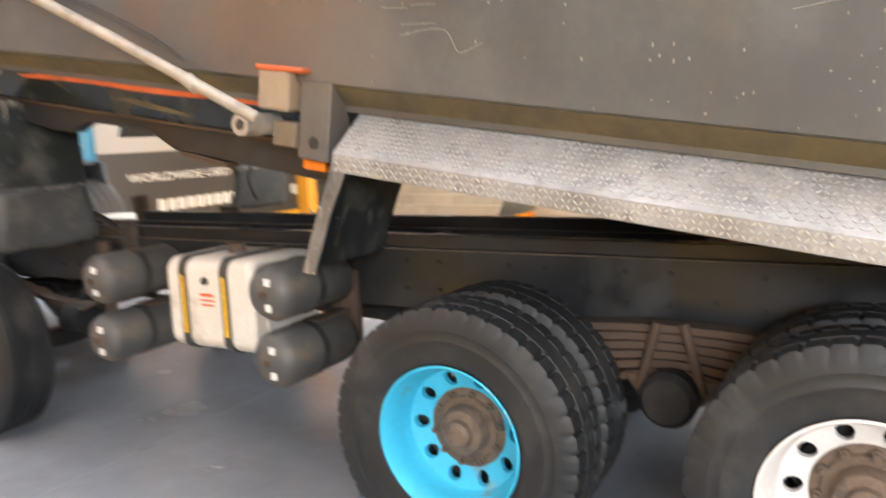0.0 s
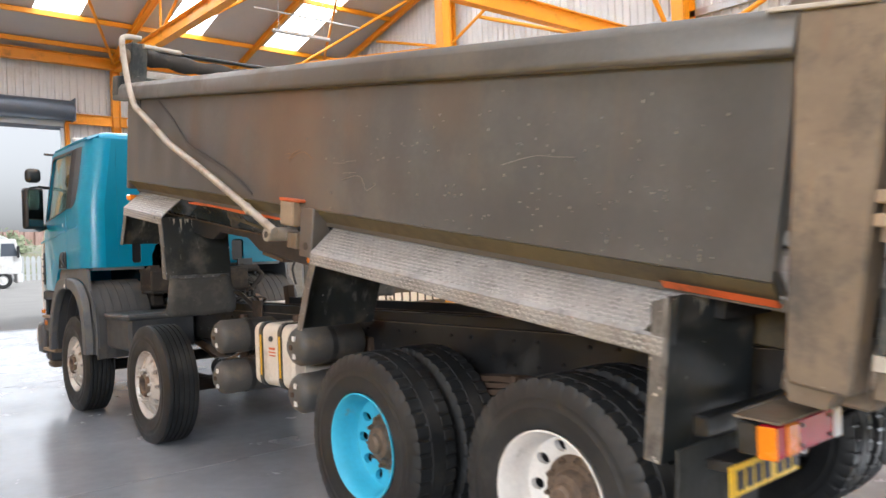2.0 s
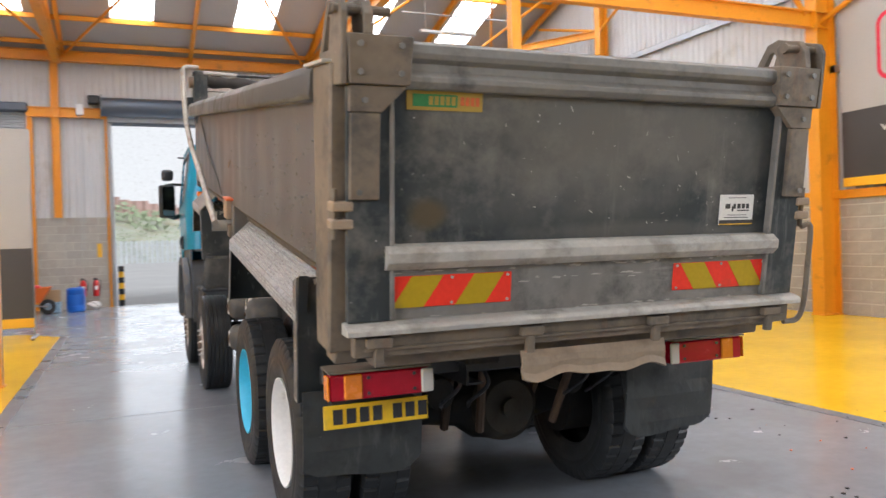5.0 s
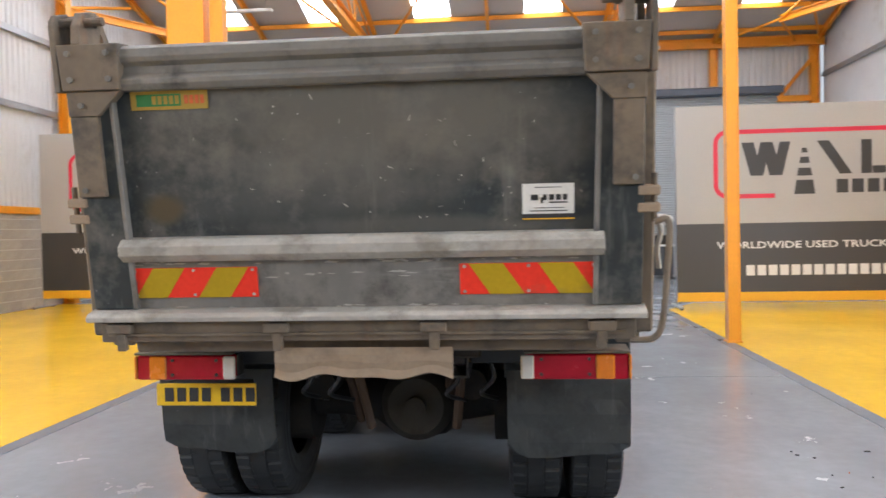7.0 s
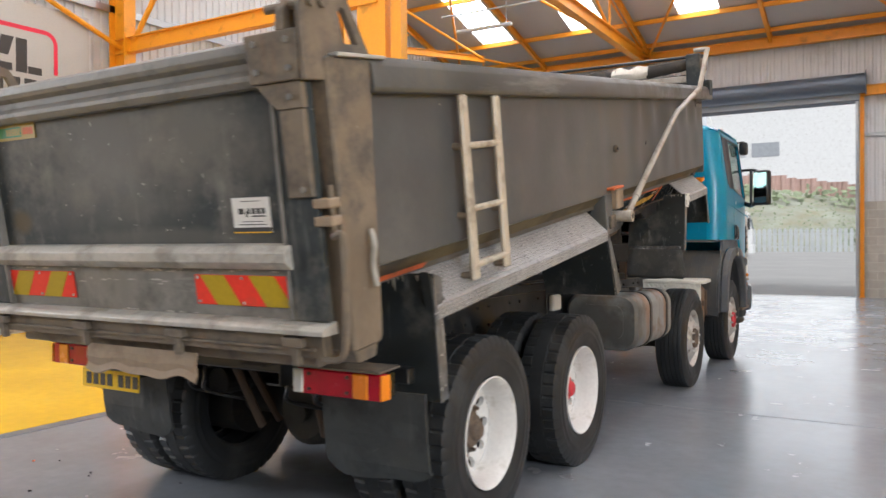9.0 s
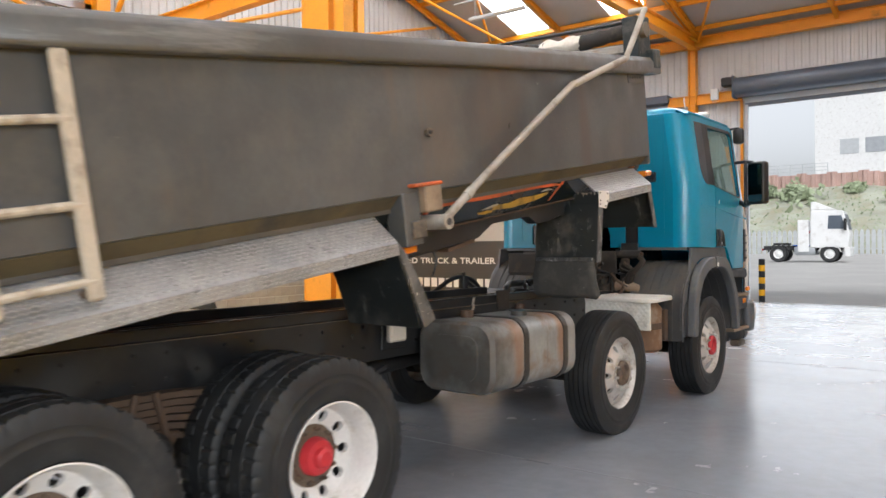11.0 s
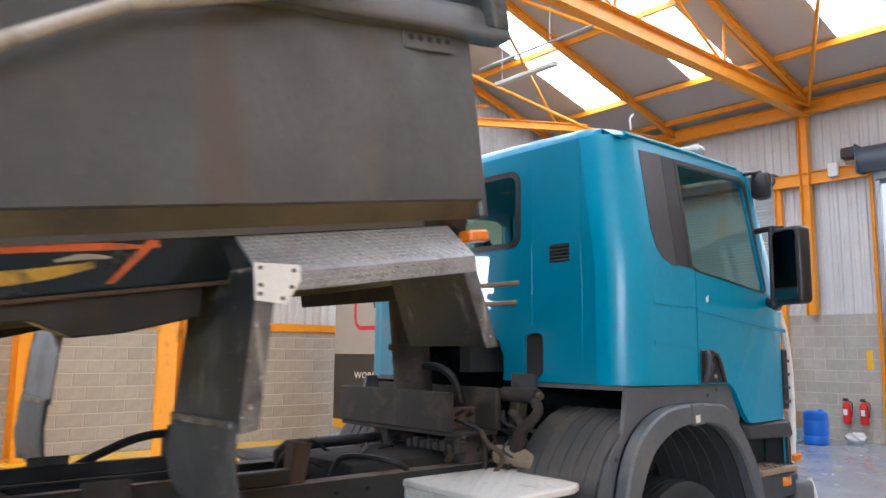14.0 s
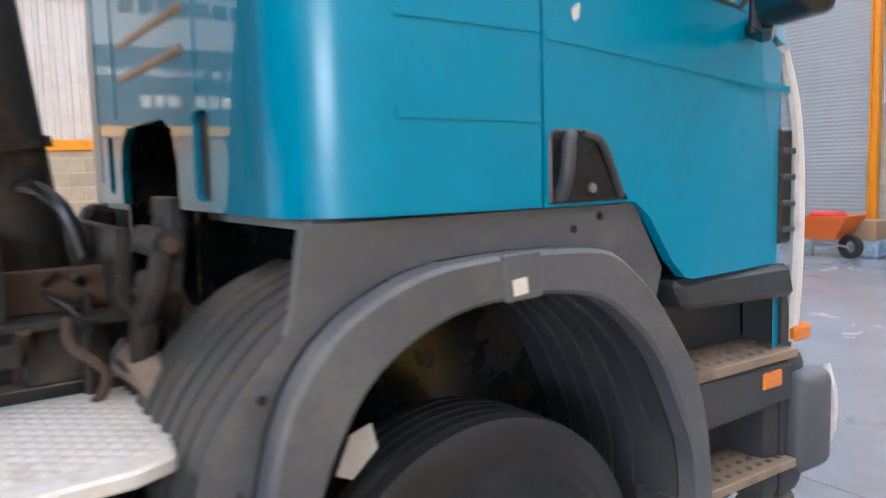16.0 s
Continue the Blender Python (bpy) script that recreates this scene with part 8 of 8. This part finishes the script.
for s in (-1, 1):
    def arch(inner, outer, xa, xb):
        b = bmesh.new()
        loops = []
        for p, q in zip(inner, outer):
            loops.append([b.verts.new((s * x, c[0], c[1])) for x, c in ((xa, p), (xb, p), (xb, q), (xa, q))])
        for m, n in zip(loops, loops[1:]):
            for k in range(4):
                b.faces.new((m[k], m[(k + 1) % 4], n[(k + 1) % 4], n[k]))
        for e in (loops[0], loops[-1]):
            b.faces.new(e)
        return b

    def fine(pts):
        return [(v.x, v.y) for v in smooth_path([(p[0], p[1], 0) for p in pts], 3)]
    oi, oo = fine(ARC_IN), fine(ARC_OUT)
    wa = part("wheel_arch", arch(oi, oo, 1.20, 1.285), M_ARCH, truck, "grey plastic wheel arch flare", smooth=40)
    wa.modifiers.new("edge", "BEVEL").width = 0.012
    part("arch_liner", arch(oi, [(8.42 + (y - 8.42) * 1.035, z + 0.03) for y, z in oi], 0.62, 1.20), M_PLASTIC, wa, smooth=40)
    part("clip_wear", prism([(8.325, 1.40), (8.37, 1.405), (8.375, 1.365), (8.33, 1.36)], "x", s * 1.292, s * 1.2945), M_ALU_CLEAN, wa)
    part("arch_clip", prism([(8.30, 1.462), (8.42, 1.468), (8.425, 1.35), (8.31, 1.345)], "x", s * 1.27, s * 1.293, bevel=0.004), M_ARCH, wa)
    for k in range(5):
        x = 0.70 + k * 0.095
        part("liner_rib", arch([(8.42 + (y - 8.42) * 0.985, z - 0.012) for y, z in oi if y > 8.5], [(y, z) for y, z in oi if y > 8.5], x, x + 0.045), M_PLASTIC, wa)
    # ribbed mudguard behind the arch
    q = [(7.56, 0.62), (7.555, 0.93), (7.60, 1.11), (7.70, 1.25), (7.83, 1.36), (8.0, 1.43)]
    mg = part("rear_mudguard", arch(fine([(y + 0.05, z - 0.01) for y, z in q]), fine(q), 0.62, 1.19), M_GUARD, wa, smooth=40)
    for k in range(5):
        x = 0.72 + k * 0.085
        part("rib", arch(fine([(y + 0.01, z) for y, z in q]), fine([(y - 0.006, z + 0.004) for y, z in q]), x, x + 0.035), M_GUARD, wa)
    part("arch_back", prism([(7.56, 0.66)] + [p for p in fine(q) if p[1] > 0.68 and p[0] < 7.80] + [(7.80, 1.38), (7.83, 1.56), (8.86, 1.56), (8.98, 1.36)] + [p for p in oo if p[1] > 0.67 and p[0] < 8.97][::-1] + [(7.66, 0.66)], "x", s * 1.17, s * 1.198), M_ARCH, wa)
    part("inner_panel", prism([p for p in oi] + [(9.05, 0.55), (7.78, 0.55)], "x", s * 0.60, s * 0.62), M_SKIRT, wa)
    for k, (y, z) in enumerate(((7.72, 1.20), (7.66, 0.98), (8.62, 1.50), (8.72, 1.53))):
        part("rivet", rod((s * 1.19, y, z), (s * 1.20, y, z), 0.012, 8), M_BLACK, wa)
    if s > 0:
        part("tape_scrap", prism([(7.925, 0.955), (7.965, 1.045), (8.025, 1.063), (8.04, 0.998), (7.967, 0.935)], "x", 1.105, 1.111), M_WHITE, wa, "torn scrap of white tape")
    part("rear_stay", prism([(7.62, 0.66), (7.70, 0.66), (7.76, 0.86), (7.66, 1.02), (7.58, 0.90)], "x", s * 1.18, s * 1.205), M_PLASTIC, wa)
    # entry steps in front of the arch
    stp = part("entry_step", prism([(9.11, 0.40), (9.62, 0.40), (9.70, 0.62), (9.72, 1.02), (9.66, 1.30), (9.10, 1.30), (9.07, 1.10)], "x", s * 0.80, s * 1.0, bevel=0.01), M_PLASTIC, truck, "dark plastic cab entry steps with tan treads")
    part("sill", prism([(9.04, 1.31), (9.66, 1.31), (9.70, 1.19), (9.10, 1.21)], "x", s * 0.99, s * 1.20, bevel=0.02), M_PLASTIC, stp)
    for z in (1.005, 0.60):
        tdp = part("step_tread", prism([(9.13, z + 0.006), (9.69, z + 0.002), (9.69, z - 0.03), (9.13, z - 0.03)], "x", s * 0.99, s * 1.215, bevel=0.004), M_CURTAIN, stp)
        b = bmesh.new()
        for k in range(9):
            for j in range(3):
                rod((s * (1.06 + j * 0.055), 9.18 + k * 0.058 + 0.02 * (j % 2), z), (s * (1.06 + j * 0.055), 9.18 + k * 0.058 + 0.02 * (j % 2), z + 0.009), 0.014, 8, b, r2=0.009)
        tagged(part("tread_stud", b, M_POST, tdp), kind="stuff")
    part("step_panel", prism([(9.14, 0.98), (9.68, 0.96), (9.68, 0.82), (9.14, 0.80)], "x", s * 1.15, s * 1.205, bevel=0.012), M_PLASTIC, stp)
    part("step_side", prism([(9.66, 0.44), (9.70, 0.62), (9.72, 1.02), (9.69, 1.20), (9.66, 1.20)], "x", s * 0.99, s * 1.17, bevel=0.004), M_PLASTIC, stp)
    part("side_marker", cuboid(s * 1.20, s * 1.212, 9.49, 9.60, 0.885, 0.945, 0.005), M_AMBER, stp)

# mirrors
for s in (-1, 1):
    mr = part("mirror", cuboid(-0.115, 0.115, -0.05, 0.06, -0.245, 0.245, 0.035, seg=3), M_BLACK, truck, "tall black door mirror on an arm", smooth=40, m=pose(1.47 if s > 0 else -1.39, 9.20, 2.30, 0, 0, -20 if s > 0 else 20))
    part("mirror_glass", sheet(rounded(-0.092, 0.092, -0.215, 0.215, 0.03), [], 0.003, lambda u, v, d: Vector((u, -0.054 - d, v))), M_MIRROR, mr)
    part("upper_arm", tube([(s * 1.16, 9.33, 2.56), (s * 1.30, 9.30, 2.565), (s * 1.40, 9.24, 2.545)], 0.02, 8), M_BLACK, truck, smooth=True)
    part("lower_arm", tube([(s * 1.19, 9.42, 2.10), (s * 1.30, 9.33, 2.06), (s * 1.36, 9.24, 2.08)], 0.035, 8), M_BLACK, truck, smooth=True)
    part("mirror_post", tube([(s * 1.315, 9.26, 2.05), (s * 1.315, 9.27, 2.57)], 0.020, 8), M_BLACK, truck, smooth=True)
    part("kerb_mirror", cuboid(s * 1.13, s * 1.25, 9.36, 9.47, 2.79, 2.98, 0.035, seg=2), M_BLACK, truck, smooth=40) if s > 0 else part("kerb_mirror", cuboid(-1.46, -1.29, 9.18, 9.30, 2.61, 2.78, 0.05, seg=3), M_BLACK, truck, smooth=40)
    part("kerb_arm", tube([(s * 1.12, 9.30, 2.96), (s * 1.2, 9.40, 2.98)], 0.014, 6), M_BLACK, truck)

# cab interior
for x0, x1, y0 in ((-1.12, -0.57, YR + 0.06), (0.37, 1.12, YR + 0.06), (-0.57, 0.37, YR + 1.26)):
    part("cab_floor", cuboid(x0, x1, y0, 9.58, 1.54, 1.60), M_SEAT, cab)
for x in (-0.62, 0.62):
    se = part("seat", cuboid(x - 0.26, x + 0.26, 8.15, 8.68, 1.85, 2.0, 0.05, seg=2), M_SEAT, cab, smooth=True)
    part("backrest", prism([(8.10, 1.95), (8.24, 1.95), (8.16, 2.42), (8.07, 2.42)], "x", x - 0.25, x + 0.25, bevel=0.03), M_SEAT, se)
    part("pedestal", cuboid(x - 0.2, x + 0.2, 8.2, 8.6, 1.6, 1.86), M_SEAT, se)
da = part("dashboard", prism([(9.10, 1.75), (9.02, 2.05), (9.12, 2.14), (9.55, 2.10), (9.58, 1.7)], "x", -1.10, 1.10, bevel=0.03), M_SEAT, cab)
b = bmesh.new()
ring = [Vector((0.62 + 0.21 * math.cos(a), 8.96 + 0.21 * math.sin(a) * 0.42, 2.17 + 0.21 * math.sin(a) * 0.9)) for a in [k * math.tau / 28 for k in range(29)]]
part("steering_wheel", tube(ring, 0.016, 8, b), M_BLACK, cab, smooth=True)
part("steering_column", rod((0.62, 8.96, 2.17), (0.62, 9.12, 1.9), 0.04, 10), M_BLACK, cab)
part("cab_lining", cuboid(-1.04, 1.04, YR + 0.05, YR + 0.06, 1.91, 2.40), M_SEAT, cab)

# ---- gear between cab and body ----
cr = part("ram_cradle", cuboid(-0.71, 0.39, 7.29, 7.33, 1.295, 1.515, 0.006), M_GEAR, truck, "brown grimy ram cradle across the chassis")
part("cradle_back", cuboid(-0.71, 0.455, 7.60, 7.64, 1.295, 1.535, 0.006), M_GEAR, cr)
part("cradle_floor", cuboid(-0.70, 0.43, 7.30, 7.64, 1.27, 1.295, 0.006), M_GEAR, cr)
part("cradle_end", cuboid(0.24, 0.28, 7.33, 7.60, 1.295, 1.42, 0.004), M_SPRING, cr)
for x in (-0.33, 0.33):
    part("cradle_leg", prism([(x - 0.09, 1.12), (x + 0.09, 1.12), (x + 0.05, 1.27), (x - 0.05, 1.27)], "y", 7.36, 7.58, bevel=0.006), M_GEAR, cr)
ram = part("lift_ram", tube([(-0.10, 7.45, 1.33), (-0.115, 7.36, 2.2), (-0.12, 7.22, 2.95)], [0.12, 0.115, 0.115], 24), M_GEAR, truck, "fat grimy hydraulic lift ram standing in the cradle", smooth=True)
part("ram_collar", tube([(-0.105, 7.405, 1.765), (-0.105, 7.40, 1.80)], 0.138, 24), M_GEAR, ram, smooth=True)
part("ram_foot", rod((-0.2, 7.46, 1.33), (0.2, 7.46, 1.33), 0.05, 14), M_GEAR, ram)
part("ram_hose", tube(smooth_path([(0.0, 7.42, 1.655), (0.10, 7.46, 1.65), (0.17, 7.52, 1.58), (0.19, 7.56, 1.44)], 5), 0.024, 8), M_BLACK, ram, smooth=True)
mt = part("cab_mount", prism([(7.66, 1.12), (7.72, 1.12), (7.76, 1.40), (7.78, 1.56), (7.70, 1.58), (7.68, 1.42)], "x", 0.47, 0.55, bevel=0.012), M_GEAR, truck, "grimy cab suspension mount")
part("mount_arm", tube(smooth_path([(0.52, 7.66, 1.40), (0.62, 7.64, 1.32), (0.60, 7.62, 1.20), (0.48, 7.62, 1.10)], 4), 0.03, 8), M_GEAR, mt, smooth=True)
part("mount_plate", prism([(0.47, 1.45), (0.47, 1.62), (0.66, 1.62), (0.66, 1.53), (0.60, 1.45)], "y", 7.70, 7.73, bevel=0.004), M_CHASSIS, mt)
part("bush", rod((0.44, 7.68, 1.50), (0.70, 7.68, 1.50), 0.042, 14), M_GEAR, mt, smooth=True)
part("bush_bolt", rod((0.70, 7.68, 1.50), (0.73, 7.68, 1.50), 0.022, 6), M_SPRING, mt)
part("swing_arm", tube(smooth_path([(0.70, 7.66, 1.47), (0.74, 7.64, 1.42), (0.68, 7.62, 1.34), (0.60, 7.62, 1.28), (0.56, 7.62, 1.12)], 4), [0.03] * 17, 8), M_GEAR, mt, smooth=True)
mt = part("cab_mount", prism([(7.60, 1.12), (7.74, 1.12), (7.80, 1.45), (7.79, 1.56), (7.70, 1.58), (7.63, 1.45)], "x", -0.60, -0.46, bevel=0.02), M_GEAR, truck, "grimy cab suspension mount")
part("gearbox", cuboid(-0.30, 0.30, 6.7, 8.4, 0.75, 1.18, 0.08, seg=2), M_GRIME, truck, smooth=True)
part("cross_tube", tube([(-0.29, 6.62, 1.12), (-0.29, 6.62, 1.17), (-0.29, 6.66, 1.205), (-0.29, 7.30, 1.215)], [0.04, 0.04, 0.034, 0.032], 12), M_CHASSIS, truck, smooth=True)
for x, y, a in ((0.30, 7.36, 0.13), (0.36, 7.56, -0.1), (-0.3, 7.36, -0.1)):
    part("cradle_strut", tube([(x, y, 1.12), (x + a, y, 1.28)], 0.022, 8), M_SPRING, cr)
rnd = random.Random(21)
for k in range(9):
    x, y = rnd.uniform(-0.36, 0.36), rnd.uniform(6.3, 7.7)
    part("hose", tube(smooth_path([(x, y, 1.05), (x + rnd.uniform(-0.1, 0.1), y + 0.12, 1.18 + rnd.uniform(0, 0.08)), (x + rnd.uniform(-0.2, 0.2), y + 0.3, 1.16), (x + rnd.uniform(-0.2, 0.2), y + 0.5, 1.02)], 5), rnd.uniform(0.008, 0.016), 6), M_BLACK, truck)
# spare hoop of hose and brackets along the rails
hp = part("hose_hoop", tube(smooth_path([(-0.42, 5.50, 1.13), (-0.42, 5.66, 1.21), (-0.42, 5.86, 1.285), (-0.42, 6.04, 1.30), (-0.42, 6.22, 1.25), (-0.42, 6.36, 1.14)], 5), 0.022, 8), M_BLACK, truck, smooth=True)
part("hoop_post", cuboid(-0.45, -0.38, 6.0, 6.08, 1.12, 1.31, 0.01), M_CHASSIS, hp)
part("hoop_cap", rod((-0.415, 6.04, 1.31), (-0.415, 6.04, 1.345), 0.022, 10), M_BLACK, hp)
part("hoop_strut", rod((-0.42, 6.04, 1.29), (-0.42, 6.30, 1.13), 0.02, 8), M_BLACK, hp)
for s in (-1, 1):
    y = 5.455
    part("body_guide", prism([(y - 0.085, 1.06), (y + 0.085, 1.06), (y + 0.095, 1.225), (y - 0.095, 1.225)], "x", s * 0.432, s * 0.446), M_GEAR, truck)
part("rail_post", prism([(6.28, 1.11), (6.36, 1.11), (6.40, 1.30), (6.30, 1.32)], "x", 0.34, 0.42, bevel=0.006), M_SPRING, truck)
for s in (-1, 1):
    # steering link, shock absorber, brake chamber between the front axles
    part("shock_absorber", rod((s * 0.50, 5.62, 0.55), (s * 0.50, 5.62, 1.10), 0.04, 12), M_SPRING, truck)
    part("steer_rod", rod((s * 0.55, 6.1, 0.46), (s * 0.55, 8.2, 0.52), 0.022, 8), M_GRIME, truck)
    part("brake_chamber", rod((s * 0.62, 5.70, 0.62), (s * 0.62, 5.88, 0.62), 0.09, 16), M_GRIME, truck, smooth=True)
    for k in range(3):
        part("hose", tube(smooth_path([(s * 0.46, 5.5 + k * 0.1, 0.98), (s * 0.56, 5.5 + k * 0.08, 0.80 - k * 0.03), (s * 0.66, 5.66 + k * 0.06, 0.70), (s * 0.62, 5.8, 0.66)], 5), 0.012, 6), M_BLACK if k else M_SPRING, truck)

# odds and ends by the step and the arch
part("exhaust_pipe", tube(smooth_path([(0.45, 7.62, 1.16), (0.62, 7.64, 1.15), (0.80, 7.66, 1.06), (0.90, 7.6, 0.92)], 4), 0.055, 12), M_CURTAIN, truck, "rusty brown exhaust pipe", smooth=True)
rnd = random.Random(33)
for k in range(14):
    x, y, z = rnd.uniform(0.28, 0.66), rnd.uniform(7.45, 7.74), rnd.uniform(1.12, 1.42)
    part("hose", tube(smooth_path([(x, y, z), (x + rnd.uniform(-0.12, 0.12), y + rnd.uniform(-0.05, 0.05), z - 0.06), (x + rnd.uniform(-0.15, 0.15), y + rnd.uniform(-0.08, 0.08), z - 0.15), (x + rnd.uniform(-0.1, 0.1), y, 1.0)], 5), rnd.uniform(0.008, 0.018), 6), (M_BLACK, M_GEAR, M_SPRING)[k % 3], truck)
for k in range(8):
    x, y = 0.02 + k * 0.06, 7.30
    part("gear_lug", cuboid(x, x + 0.04, y - 0.02, y + 0.05, 1.19, 1.235 + 0.015 * (k % 2), 0.006), M_GEAR, truck)

# ---- concrete blocks of the walls, laid in bond, 5 mm proud of the mortar ----
BL, BH, J = 0.44, 0.215, 0.012


def block_mesh(l, h, t):
    b = cuboid(0, l, 0, t, 0, h, 0.004)
    me = bpy.data.meshes.new("block")
    b.to_mesh(me)
    b.free()
    me.materials.append(M_BLOCK)
    return me


BLOCK = block_mesh(BL - J, BH - J, 0.05)
west, east, north = bpy.data.objects["wall_west"], bpy.data.objects["wall_east"], bpy.data.objects["wall_north"]
rest = {w: bmesh.new() for w in (west, east, north)}
single = 0
rnd = random.Random(3)
COURSE = 2.235 / 10
for s, w in ((-1, west), (1, east)):
    for c in range(10):
        y = YB + (BL / 2 if c % 2 else 0)
        while y < YE - 0.1:
            l = min(BL, YE - y)
            # the stretch seen under and past the truck lies nearest
            near = (s < 0 and 6.0 < y < 13.2) or (s > 0 and 3.0 < y < 9.2)
            if FILL_GAP[0] - l < y < FILL_GAP[1]:
                y += BL
                continue
            if near:
                ob = new("block", BLOCK)
                ob.parent = w
                ob.matrix_basis = pose(s * (XW - 0.006) + (0.0 if s > 0 else 0.0), y if s < 0 else y + BL - J, c * COURSE + J, 0, 0, 90 if s < 0 else -90)
                single += 1
            else:
                x0 = s * (XW - 0.006)
                cuboid(min(x0, x0 + s * 0.03), max(x0, x0 + s * 0.03), y, y + l - J, c * COURSE + J, (c + 1) * COURSE, bm=rest[w])
            y += BL
for x0, x1 in ((-XW, S2[0]), (S2[1], DX0), (DX1, S1[0]), (S1[1], XW)):
    for c in range(11):
        x = x0 - (BL / 2 if c % 2 else 0)
        while x < x1:
            a, z = max(x, x0), min(x + BL - J, x1)
            if z - a > 0.03:
                cuboid(a, z, YE - 0.006, YE + 0.03, c * 2.62 / 11 + J, (c + 1) * 2.62 / 11, bm=rest[north])
            x += BL
for w, b in rest.items():
    tagged(part("blockwork", b, M_BLOCK, w), kind="stuff")
